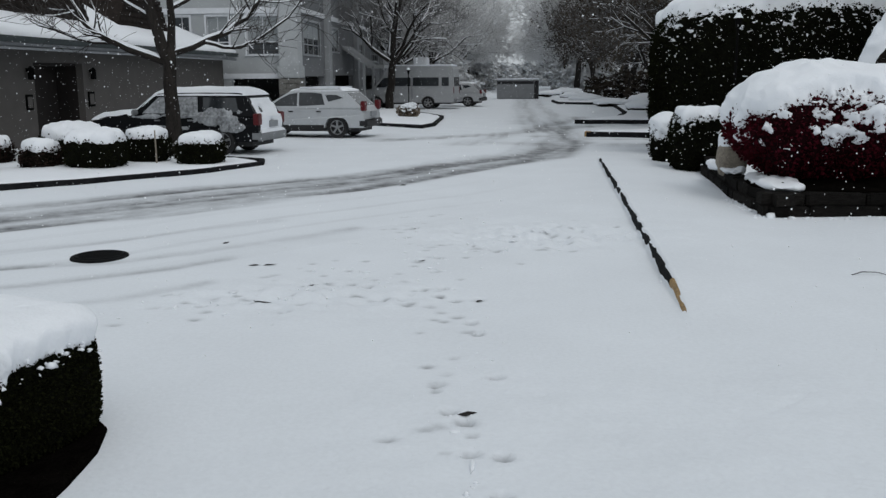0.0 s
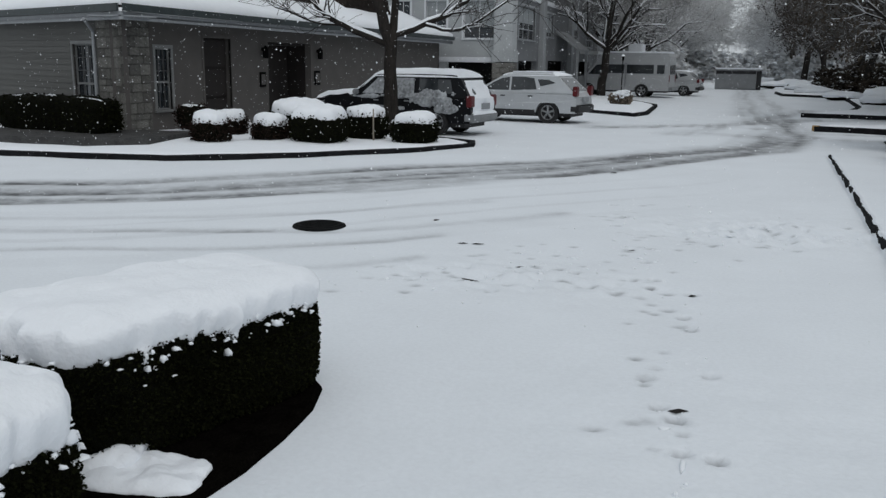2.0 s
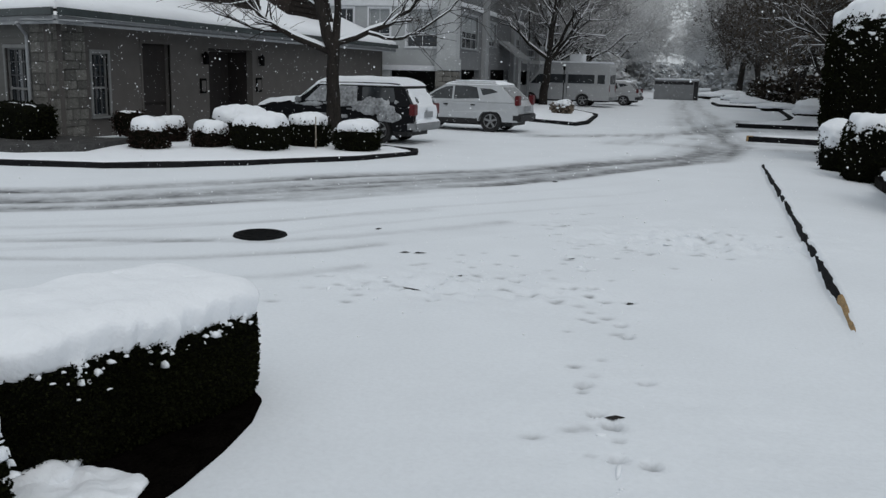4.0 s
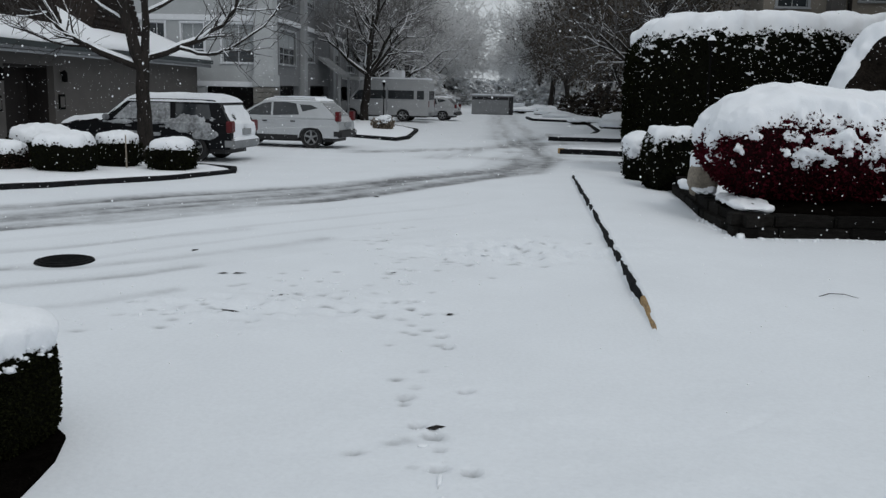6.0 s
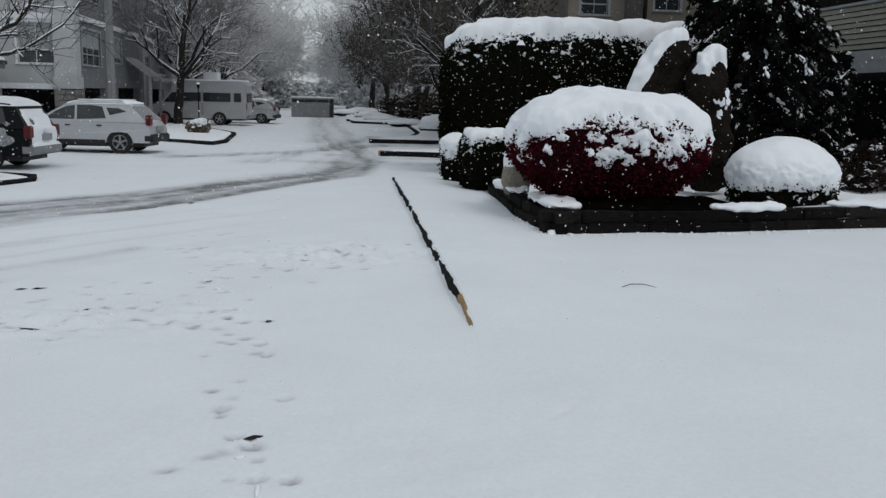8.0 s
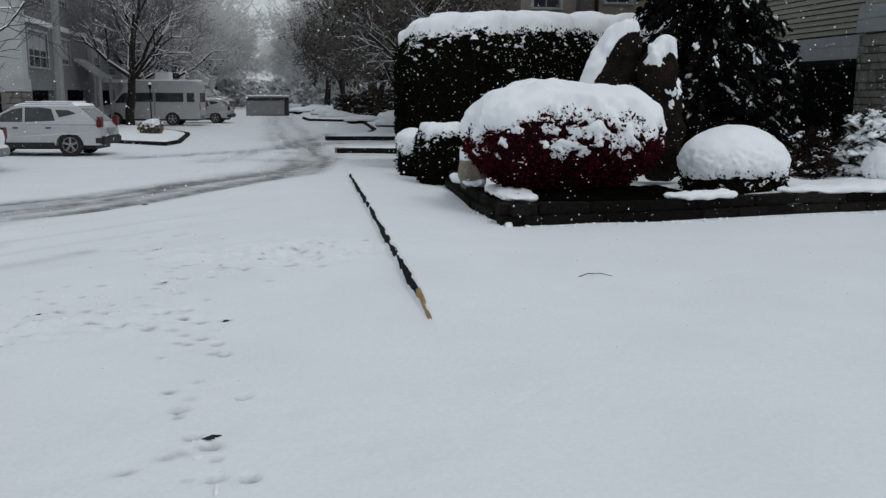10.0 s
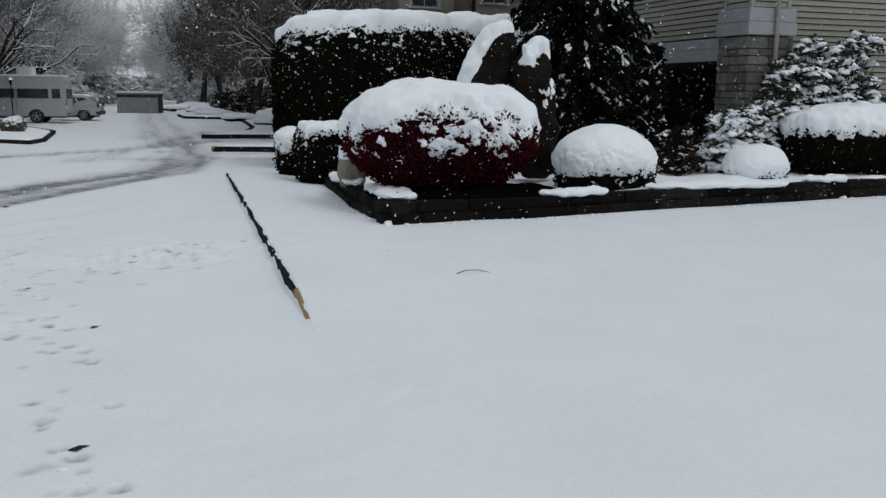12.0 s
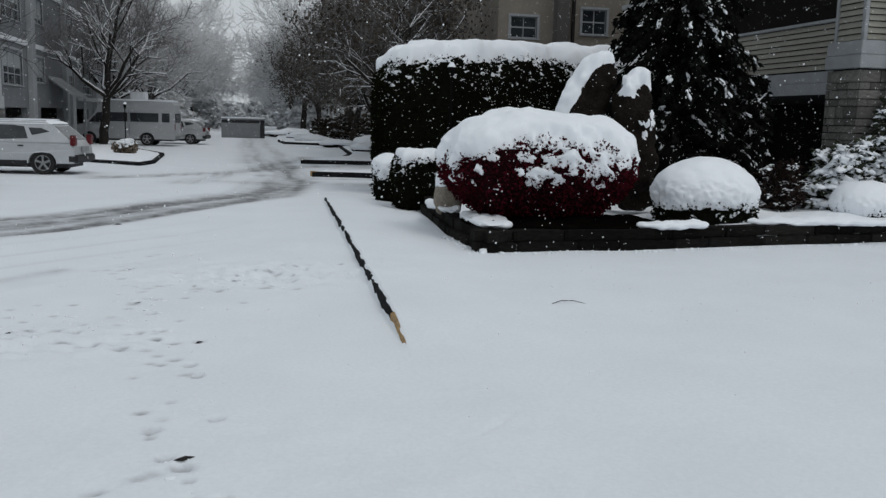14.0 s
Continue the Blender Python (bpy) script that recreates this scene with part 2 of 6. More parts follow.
def shell(rx, ry, h, power, na, nb, rough, freq, seed, bulge=0.0):
    """The surface of a rounded body standing on z = 0, as a grid: points and outward normals. power 2: a dome, 6: a box."""
    az = np.linspace(0, 2 * np.pi, na, endpoint=False)
    el = np.linspace(np.pi / 2, -0.45 * np.pi, nb)
    a, e = np.meshgrid(az, el)
    d = np.stack([np.cos(a) * np.cos(e), np.sin(a) * np.cos(e), np.sin(e)], -1).reshape(-1, 3)
    k = (np.abs(d) ** power).sum(1) ** (-1 / power)
    p = d * k[:, None]
    nrm = np.sign(p) * np.abs(p) ** (power - 1)
    p = p * (rx, ry, h / 2) + (0, 0, h / 2)
    nrm = nrm / (rx, ry, h / 2)
    nrm /= np.linalg.norm(nrm, axis=1)[:, None] + 1e-9
    w = wobble(p, freq, seed) * rough + wobble(p, freq * 3.1, seed + 5) * rough * 0.4
    p = p + nrm * w[:, None]
    p[:, 2] = np.maximum(p[:, 2], 0.0)
    return p, nrm, (nb, na)


def grid_faces(shape, keep=None):
    nb, na = shape
    out = []
    for i in range(nb - 1):
        for j in range(na):
            f = (i * na + j, (i + 1) * na + j, (i + 1) * na + (j + 1) % na, i * na + (j + 1) % na)
            if keep is None or any(keep[q] for q in f):
                out.append(f)
    return out


def compact(p, faces):
    used = np.zeros(len(p), bool)
    used[np.array(faces).ravel()] = True
    to = np.cumsum(used) - 1
    return p[used], [tuple(int(to[q]) for q in f) for f in faces]


def leaves(points, normals, size, rng, tilt=0.8, long=1.0):
    """Small bent leaves standing out of a surface: two triangles each, folded along the middle."""
    n = len(points)
    d = normals + rng.normal(0, tilt, (n, 3))
    d /= np.linalg.norm(d, axis=1)[:, None]
    s = np.cross(d, rng.normal(0, 1, (n, 3)))
    s /= np.linalg.norm(s, axis=1)[:, None]
    up = np.cross(s, d)
    sz = size * rng.uniform(0.6, 1.4, (n, 1))
    v = np.stack([points, points + d * sz * 0.5 * long + s * sz * 0.4 + up * sz * 0.12, points + d * sz * long, points + d * sz * 0.5 * long - s * sz * 0.4 + up * sz * 0.12], 1).reshape(-1, 3)
    f = []
    for i in range(n):
        f += [(4 * i, 4 * i + 1, 4 * i + 2), (4 * i, 4 * i + 2, 4 * i + 3)]
    return v, f


def snow_on(p, nrm, shape, depth, start, patchy, freq, seed, low=-9.0, calm=1.0, grit=0.0):
    """Snow lying on a surface: thick where it faces up, thinning out to a ragged edge. Returns points and faces."""
    amount = (nrm[:, 2] - start) * 2.2 + patchy * (wobble(p, freq, seed) + 0.6 * wobble(p, freq * 2.7, seed + 3)) + np.minimum(0, (p[:, 2] - low) * 6)
    thick = np.clip(amount, 0, 1)
    thick = thick * thick * (3 - 2 * thick)
    out = nrm * 0.55 + np.array([0, 0, 0.6])
    soft = wobble(p, freq * 1.6, seed + 9) * 0.2 * calm + wobble(p, freq * 5, seed + 11) * 0.1 * calm * (nrm[:, 2] < 0.8) + 1
    q = p + out * (thick * soft * depth)[:, None] - nrm * (0.012 * (thick <= 0))[:, None]
    if grit:
        rim = np.clip((0.62 - nrm[:, 2]) / 0.4, 0, 1) * (amount > 0)
        q = q + nrm * (grit * rim * (wobble(p, freq * 5.0, seed + 14) + 0.7 * wobble(p, freq * 11.0, seed + 15)))[:, None]
    faces = grid_faces(shape, amount > 0)
    return (*compact(q, faces), amount) if faces else (q, [], amount)


def frost(p, nrm, shape, depth, cover, freq, seed, h, top=0.6):
    """Thin torn patches of snow caught in a leafy face, denser towards the top."""
    n = wobble(p, freq, seed) + 0.7 * wobble(p, freq * 2.6, seed + 3) + 0.5 * wobble(p, freq * 6.0, seed + 7)
    amount = n - cover + top * (p[:, 2] / h - 0.75) + 0.5 * nrm[:, 2]
    amount = np.where(p[:, 2] < 0.12 * h, -1.0, amount)
    thick = np.clip(amount * 3.5, 0, 1)
    q = p + nrm * (0.012 + depth * thick * (1 + 0.5 * wobble(p, freq * 4, seed + 1)))[:, None] + np.array([0, 0, 0.4]) * (depth * thick)[:, None] - nrm * (0.05 * (thick <= 0))[:, None]
    faces = grid_faces(shape, amount > 0)
    return compact(q, faces) if faces else (q, [])


def bush(name, x, y, z, rx, ry, h, label, category="bush", power=2.6, leaf=0.05, count=2500, depth=0.12, start=0.35, patchy=0.5,
         freq=3.0, seed=1, leaf_mat=None, core_mat=None, res=(72, 40), rough=0.05, turn=0.0, group="", low=-9.0, tufts=0, face_snow=0, long=1.0, clot=0.0, rim=0.85, calm=1.0, fringe=0, loose=0.03, waist=0.0, grit=0.0, veil=None):
    """A clipped shrub: dark inside to paint its inner shade, a coat of leaves, and a cap of snow with a ragged rim."""
    rng = np.random.default_rng(seed)
    ob = thing(name, pose(x, y, z, 0, 0, turn), label, category, group)
    p, nrm, shape = shell(rx, ry, h, power, res[0], res[1], rough, freq, seed)
    p[:, :2] *= (1 - waist * np.clip(1 - p[:, 2] / (0.55 * h), 0, 1) ** 1.3)[:, None]
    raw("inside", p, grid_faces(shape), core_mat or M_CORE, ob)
    pick = rng.integers(0, len(p), count * 3)
    jit = p[pick] + rng.normal(0, loose, (len(pick), 3))
    ok = (jit[:, 2] > 0.03) & (nrm[pick][:, 2] < rim)
    pick, jit = pick[ok][:count], jit[ok][:count]
    v, f = leaves(jit, nrm[pick], leaf, rng, long=long)
    tagged(raw("foliage", v, f, leaf_mat or M_LEAF, ob, smooth=False), kind="stuff")
    v, f, amount = snow_on(p, nrm, shape, depth, start, patchy, freq * 1.3, seed + 20, low, calm, grit)
    raw("snow_cap", v, f, M_SNOW, ob, "fresh white snow")
    if veil:
        v, f = frost(p, nrm, shape, veil[0], veil[1], veil[2], seed + 60, h, veil[3])
        if f:
            tagged(raw("torn_snow", v, f, M_SNOW, ob, "torn patches of snow in the leaves"), kind="stuff")
    if fringe:
        edge = np.flatnonzero((amount > -0.55) & (amount < 0.3) & (nrm[:, 2] > -0.2))
        if power > 4.5:
            edge = edge[p[edge][:, 2] > h * rng.uniform(0.55, 1.0, len(edge))]
        pick = rng.choice(edge, fringe)
        v, f = pads(p[pick] + nrm[pick] * 0.02 + rng.normal(0, 0.012, (fringe, 3)), clot, rng, 0.9)
        tagged(raw("snow_fringe", v, f, M_SNOW, ob, "crumbling lower rim of the snow"), kind="stuff")
    if face_snow:
        pick = rng.integers(0, len(p), face_snow * 6)
        clump = wobble(p[pick], freq * 0.9, seed + 40) + rng.uniform(-0.25, 0.25, len(pick)) + (p[pick][:, 2] / h - 0.6) * 0.8
        pick = pick[(clump > 0.05) & (p[pick][:, 2] > 0.1)][:face_snow]
        v, f = pads(p[pick] + nrm[pick] * 0.03 + rng.normal(0, 0.02, (len(pick), 3)), clot or leaf * 0.6, rng, 0.8)
        tagged(raw("caught_snow", v, f, M_SNOW, ob, "clots of snow caught in the leaves"), kind="stuff")
    return ob


OCTA_V = np.array([(1, 0, 0), (-1, 0, 0), (0, 1, 0), (0, -1, 0), (0, 0, 1), (0, 0, -1)], float)
OCTA_F = [(0, 2, 4), (2, 1, 4), (1, 3, 4), (3, 0, 4), (2, 0, 5), (1, 2, 5), (3, 1, 5), (0, 3, 5)]


def pads(points, size, rng, flat=0.6):
    """Small uneven cushions of snow: a ring, a smaller ring and a top, rounded and closed below."""
    n = len(points)
    s = size * rng.lognormal(0, 0.45, (n, 1, 1))
    a = np.linspace(0, 2 * np.pi, 7)[:-1][None] + rng.uniform(0, 1, (n, 1))
    s = s * rng.lognormal(0, 0.35, (n, 1, 3))
    r = rng.uniform(0.4, 1.6, (n, 6))
    ring = lambda k, z: np.stack([np.cos(a) * r * k, np.sin(a) * r * k, z + rng.normal(0, 0.12, (n, 6))], -1)
    one = np.zeros((n, 1, 3))
    v = np.concatenate([one + (0, 0, -0.5 * flat), ring(1.0, -0.1 * flat), ring(0.72, 0.65 * flat), one + (0, 0, 0.95 * flat)], 1)
    v = (points[:, None] + v * s).reshape(-1, 3)
    f = []
    for i in range(n):
        o = 14 * i
        for k in range(6):
            q = (k + 1) % 6
            f += [(o, o + 1 + q, o + 1 + k), (o + 1 + k, o + 1 + q, o + 7 + q, o + 7 + k), (o + 7 + k, o + 7 + q, o + 13)]
    return v, f


def clods(points, along, size, rng, long=2.4, flat=0.45):
    """Drawn-out cushions of snow lying along shoots."""
    n = len(points)
    d = along / (np.linalg.norm(along, axis=1)[:, None] + 1e-9)
    side = np.cross(d, (0, 0, 1.0)) + rng.normal(0, 0.05, (n, 3))
    side /= np.linalg.norm(side, axis=1)[:, None] + 1e-9
    up = np.cross(side, d)
    s = size * rng.lognormal(0, 0.4, n)
    a = np.linspace(0, 2 * np.pi, 7)[:-1][None] + rng.uniform(0, 1, (n, 1))
    out = [np.tile([[0, 0, -0.4 * flat]], (n, 1))[:, None]]
    for k, z in ((1.0, 0.0), (0.68, 0.7 * flat)):
        r = k * rng.uniform(0.6, 1.35, (n, 6))
        out.append(np.stack([np.cos(a) * r * long, np.sin(a) * r, z + rng.normal(0, 0.12, (n, 6))], -1))
    out.append(np.tile([[0, 0, flat]], (n, 1))[:, None])
    v = np.concatenate(out, 1) * s[:, None, None]
    v = points[:, None] + v[..., :1] * d[:, None] + v[..., 1:2] * side[:, None] + v[..., 2:] * up[:, None]
    f = []
    for i in range(n):
        o = 14 * i
        for k in range(6):
            q = (k + 1) % 6
            f += [(o, o + 1 + q, o + 1 + k), (o + 1 + k, o + 1 + q, o + 7 + q, o + 7 + k), (o + 7 + k, o + 7 + q, o + 13)]
    return v.reshape(-1, 3), f


def blobs(points, size, rng):
    """Many small uneven lumps."""
    n = len(points)
    s = size * rng.uniform(0.4, 1.5, (n, 1, 1)) * rng.uniform(0.6, 1.3, (n, 6, 1))
    v = (points[:, None] + OCTA_V[None] * s).reshape(-1, 3)
    f = [tuple(6 * i + q for q in t) for i in range(n) for t in OCTA_F]
    return v, f


def tubes(segs, sides=5):
    """Tapered tubes for branch pieces (p0, p1, r0, r1)."""
    a = np.array([np.r_[s[0], s[1], s[2], s[3]] for s in segs])
    p0, p1, r0, r1 = a[:, :3], a[:, 3:6], a[:, 6:7], a[:, 7:8]
    d = p1 - p0
    d /= np.linalg.norm(d, axis=1)[:, None] + 1e-9
    p1 = p1 + d * r1 * 0.35
    ref = np.where(np.abs(d[:, 2:3]) > 0.9, [[1.0, 0, 0]], [[0, 0, 1.0]])
    u = np.cross(d, ref)
    u /= np.linalg.norm(u, axis=1)[:, None]
    w = np.cross(d, u)
    vs = []
    for k in range(sides):
        c, s = math.cos(2 * math.pi * k / sides), math.sin(2 * math.pi * k / sides)
        vs.append(p0 + (u * c + w * s) * r0)
    for k in range(sides):
        c, s = math.cos(2 * math.pi * k / sides), math.sin(2 * math.pi * k / sides)
        vs.append(p1 + (u * c + w * s) * r1)
    v = np.stack(vs, 1).reshape(-1, 3)
    f = []
    for i in range(len(a)):
        o = i * 2 * sides
        f += [(o + k, o + (k + 1) % sides, o + sides + (k + 1) % sides, o + sides + k) for k in range(sides)]
        if sides < 6:
            f.append(tuple(o + sides + k for k in range(sides)))
    return v, f


def grow(p, d, r, length, level, rng, out, steps=4, droop=0.0, kids=3, spread=0.75):
    """A limb of several bent pieces, with side branches."""
    d = np.array(d, float)
    d /= np.linalg.norm(d)
    for k in range(steps):
        r2 = r * (0.86 if level else 0.92)
        q = p + d * length / steps
        out.append((p, q, r, r2, level))
        if level > 0 and (k > 0 or level < 3):
            for _ in range(kids if k == steps - 1 else max(1, kids - 1)):
                side = np.cross(d, rng.normal(0, 1, 3))
                side /= np.linalg.norm(side) + 1e-9
                nd = d * rng.uniform(0.4, 0.9) + side * spread * rng.uniform(0.7, 1.2) + (0, 0, 0.12 - droop)
                grow(q, nd, r2 * rng.uniform(0.45, 0.62), length * rng.uniform(0.42, 0.68), level - 1, rng, out, 3, droop, kids, spread)
        d = d + rng.normal(0, 0.16, 3) + (0, 0, 0.06 - droop)
        d /= np.linalg.norm(d)
        p, r = q, r2
    return p, d, r


def tree_parts(ob, segs, twig_mat, snow=0.9, cut=0.022, min_r=0.0, snow_min=0.0):
    """The trunk and limbs, the twigs of the crown and the snow along them."""
    segs = [(a, b, max(c, min_r), max(e, min_r), l) for a, b, c, e, l in segs]
    thick = [s for s in segs if s[2] > cut]
    thin = [s for s in segs if s[2] <= cut]
    v, f = tubes(thick, 8)
    raw("trunk", v, f, M_BARK, ob)
    if thin:
        v, f = tubes(thin, 3)
        tagged(raw("crown", v, f, twig_mat, ob), kind="stuff")
    lain = []
    for a, b, c, e, l in segs:
        d = np.subtract(b, a)
        flat = math.hypot(d[0], d[1]) / (np.linalg.norm(d) + 1e-9)
        if flat > 0.45 and c > snow_min:
            t = 0.6 * c + 0.006
            lain.append((np.add(a, (0, 0, t)), np.add(b, (0, 0, t)), c * snow + 0.004, e * snow + 0.004))
    if lain:
        v, f = tubes(lain, 4)
        tagged(raw("snow_cover", v, f, M_SNOW, ob, "snow lying along the branches"), kind="stuff")


# ---- ground ----
KERB_A, KERB_B = Vector((1.545, 6.95)), Vector((2.01, 20.7))
ISLAND = [(-60, 6.5), (-26, 11.9), (-17.5, 13.2), (-12.5, 13.75), (-10.4, 14.15), (-8.3, 15.75), (-6.45, 17.9), (-5.75, 19.5), (-5.95, 20.3), (-7.0, 20.9), (-11, 21.6), (-13.3, 22), (-13.3, 60), (-60, 60)]
ISLAND_2 = [(-10.3, 38.5), (-6, 36.2), (-3.7, 34.3), (-3.35, 36), (-3.6, 43), (-7.4, 54), (-10.3, 54)]
SIDE_1 = [(2.3, 29.4), (4.4, 28.8), (11, 28.4), (11, 31.0), (4.5, 31.2), (2.6, 30.6)]
SIDE_2 = [(2.4, 37.6), (5.1, 37.3), (12, 36.9), (12, 61), (6.2, 61.4), (5.85, 54), (5.45, 46.3), (4.6, 42.0)]
SIDE_3 = [(2.5, 70), (2.75, 64.4), (4.4, 63.0), (6.1, 62.0), (12, 61.6), (12, 120), (3.2, 120)]
FEET = [(-1.03, 9.94), (-0.97, 9.09), (-0.6, 7.8), (-0.24, 7.39), (-0.27, 6.64), (-0.2, 6.32), (-0.02, 5.31), (-0.41, 5.13), (-0.29, 4.66), (-0.19, 4.52), (0.05, 4.03), (-0.13, 4.06), (-2.69, 7.02), (-2.24, 7.23), (-1.89, 6.83), (-1.93, 7.85), (-1.34, 7.86), (-1.53, 12.06), (-1.26, 11.14), (0.05, 3.57), (-0.1, 3.1), (-3.1, 7.4), (-0.75, 8.5)]


def away(px, py, line):
    """Distance from points to a broken line."""
    best = np.full(px.shape, 1e9)
    for (ax, ay), (bx, by) in zip(line, line[1:]):
        dx, dy = bx - ax, by - ay
        t = np.clip(((px - ax) * dx + (py - ay) * dy) / (dx * dx + dy * dy), 0, 1)
        best = np.minimum(best, np.hypot(px - ax - t * dx, py - ay - t * dy))
    return best


def inside(px, py, poly):
    hit = np.zeros(px.shape, bool)
    for (ax, ay), (bx, by) in zip(poly, poly[1:] + poly[:1]):
        cross = (ay > py) != (by > py)
        hit ^= cross & (px < (bx - ax) * (py - ay) / (by - ay + 1e-12) + ax)
    return hit


def step(v, a, b):
    t = np.clip((v - a) / (b - a), 0, 1)
    return t * t * (3 - 2 * t)


def soft_noise(px, py, s, seed):
    """Cheap smooth noise on arrays: a sum of turned waves."""
    out = np.zeros(px.shape)
    r = np.random.default_rng(seed)
    for _ in range(9):
        a, k, q = r.uniform(0, 6.28), s * r.uniform(0.5, 2.0), r.uniform(0, 6.28)
        out += np.sin((px * math.cos(a) + py * math.sin(a)) * k + q)
    return out / 4.5


WHEELS = [
    ([(-40, -0.5), (-16, 8.4), (-10.9, 10.6), (-9.3, 11.4), (-8.1, 12.75), (-6.8, 14.1), (-5.7, 15.3), (-3.0, 17.4), (-1.8, 19.3), (0.5, 22.7), (1.7, 27), (1.6, 34)], 0.3, 1.0),
    ([(-40, -2.0), (-14, 7.0), (-9.5, 9.13), (-8.2, 9.9), (-6.5, 11.25), (-5.0, 12.4), (-4.1, 13.5), (-2.67, 15.4), (-1.6, 17.3), (0.5, 21.4), (2.2, 27)], 0.24, 0.85),
    ([(-12, 8.8), (-8.6, 10.4), (-6.6, 12.2), (-4.6, 14.3), (-2.8, 16.2), (-1.6, 18.2)], 0.2, 0.6),
    ([(-30, 0.3), (-8.5, 8.1), (-6.1, 9.3), (-5.1, 10.0), (-3.4, 11.6)], 0.13, 0.3),
    ([(-30, -0.4), (-7.9, 7.5), (-5.65, 8.45), (-4.3, 8.9), (-3.58, 9.44), (-2.8, 10.3), (-2.2, 11.0)], 0.13, 0.34),
    ([(-7.5, 6.5), (-4.67, 7.75), (-3.58, 8.6), (-3.1, 9.15)], 0.1, 0.32),
    ([(-5.2, 6.2), (-3.9, 7.0), (-3.36, 7.4), (-2.9, 8.0)], 0.1, 0.26),
    ([(-4.2, 28.0), (-3.1, 28.7), (-0.4, 31.4), (3.0, 36.4)], 0.5, 0.95),
    ([(7.5, 26.2), (2.2, 26.0), (0.56, 26.1), (-1.2, 27.4)], 0.6, 0.65),
    ([(-1.6, 26.0), (-0.2, 31.4), (1.4, 36.7), (3.0, 43.6)], 0.5, 0.65),
    ([(9.0, 36.4), (4.2, 36.5), (1.9, 35.4), (0.4, 33.0)], 0.5, 0.85),
    ([(5.5, 28.3), (2.2, 28.6), (0.6, 30.2)], 0.35, 0.5),
    ([(0.2, 38), (0.0, 60), (0.2, 130)], 0.5, 0.3),
    ([(1.9, 40), (1.6, 60), (1.4, 130)], 0.5, 0.26),
]


def kerb_side(px, py):
    """Positive to the right of the long kerb."""
    d = KERB_B - KERB_A
    return ((px - KERB_A.x) * d.y - (py - KERB_A.y) * d.x) / d.length


def ground_height(px, py):
    s = kerb_side(px, py)
    rise = 0.115 * step(py, 6.4, 8.2) * (1 - step(py, 20.2, 21.5)) * (1 - 0.9 * step(s, 0.3, 1.9))
    z = rise * step(s + 0.016 * soft_noise(px, py, 9, 12), -0.048, 0.002)
    z = z + 0.03 * soft_noise(px, py, 0.35, 3) + 0.008 * soft_noise(px, py, 2.2, 4)
    near = np.hypot(px, py) < 16
    z = z + np.where(near, 0.006 * soft_noise(px, py, 11, 5) * step(soft_noise(px, py, 0.9, 8), -0.2, 0.6), 0)
    # churned snow beside the kerb
    churn = np.exp(-(((px - 0.5) / 1.3) ** 2 + ((py - 10.6) / 0.9) ** 2)) + 0.6 * np.exp(-(((px + 1.8) / 1.2) ** 2 + ((py - 7.4) / 0.6) ** 2))
    z = z + churn * (0.055 * soft_noise(px, py, 8, 6) + 0.032 * soft_noise(px, py, 21, 7))
    r = np.random.default_rng(2)
    for fx, fy in FEET:
        a = r.uniform(-0.5, 0.5)
        u, v = (px - fx) * math.cos(a) + (py - fy) * math.sin(a), -(px - fx) * math.sin(a) + (py - fy) * math.cos(a)
        e = (u / 0.042) ** 2 + (v / 0.065) ** 2
        z = z - 0.022 * np.exp(-e ** 2) + 0.005 * np.exp(-((np.sqrt(e) - 1.5) / 0.35) ** 2)
    # a thin drag line across the drive
    z = z - 0.012 * np.exp(-(away(px, py, [(0.95, 4.2), (1.5, 4.66), (2.15, 5.3), (3.1, 6.2)]) / 0.02) ** 2) * step(soft_noise(px, py, 4, 11), -0.4, 0.2)
    return z


def scuffs():
    r = np.random.default_rng(15)
    out = []
    for n, a, b, w in ((38, (-3.6, 6.6), (-0.4, 8.6), 0.45), (46, (-1.0, 9.6), (1.3, 10.9), 0.45), (26, (-0.4, 4.0), (-0.7, 8.2), 0.3), (18, (-2.2, 7.6), (-1.0, 12.4), 0.35)):
        for _ in range(n):
            t = r.random()
            out.append((a[0] + (b[0] - a[0]) * t + r.normal(0, w * 0.5), a[1] + (b[1] - a[1]) * t + r.normal(0, w), r.normal(0, 0.3), r.uniform(0.02, 0.06), r.uniform(0.2, 0.95)))
    return out


SCUFFS = scuffs()
ROAD = [(-40, -1.2), (-15, 7.6), (-10.2, 9.85), (-8.8, 10.6), (-7.3, 12.0), (-5.9, 13.5), (-4.5, 14.8), (-2.85, 16.4), (-1.7, 18.3), (0.5, 22.0), (1.3, 29), (1.0, 40), (0.7, 60), (0.7, 130)]


def across_road(px, py):
    """Signed distance from the road's middle line, and how far along it."""
    best, signed, along, run = np.full(px.shape, 1e9), np.zeros(px.shape), np.zeros(px.shape), 0.0
    for (ax, ay), (bx, by) in zip(ROAD, ROAD[1:]):
        dx, dy = bx - ax, by - ay
        L = math.hypot(dx, dy)
        t = np.clip(((px - ax) * dx + (py - ay) * dy) / (L * L), 0, 1)
        d = np.hypot(px - ax - t * dx, py - ay - t * dy)
        near = d < best
        best = np.where(near, d, best)
        signed = np.where(near, d * np.sign((px - ax) * dy - (py - ay) * dx), signed)
        along = np.where(near, run + t * L, along)
        run += L
    return signed, along


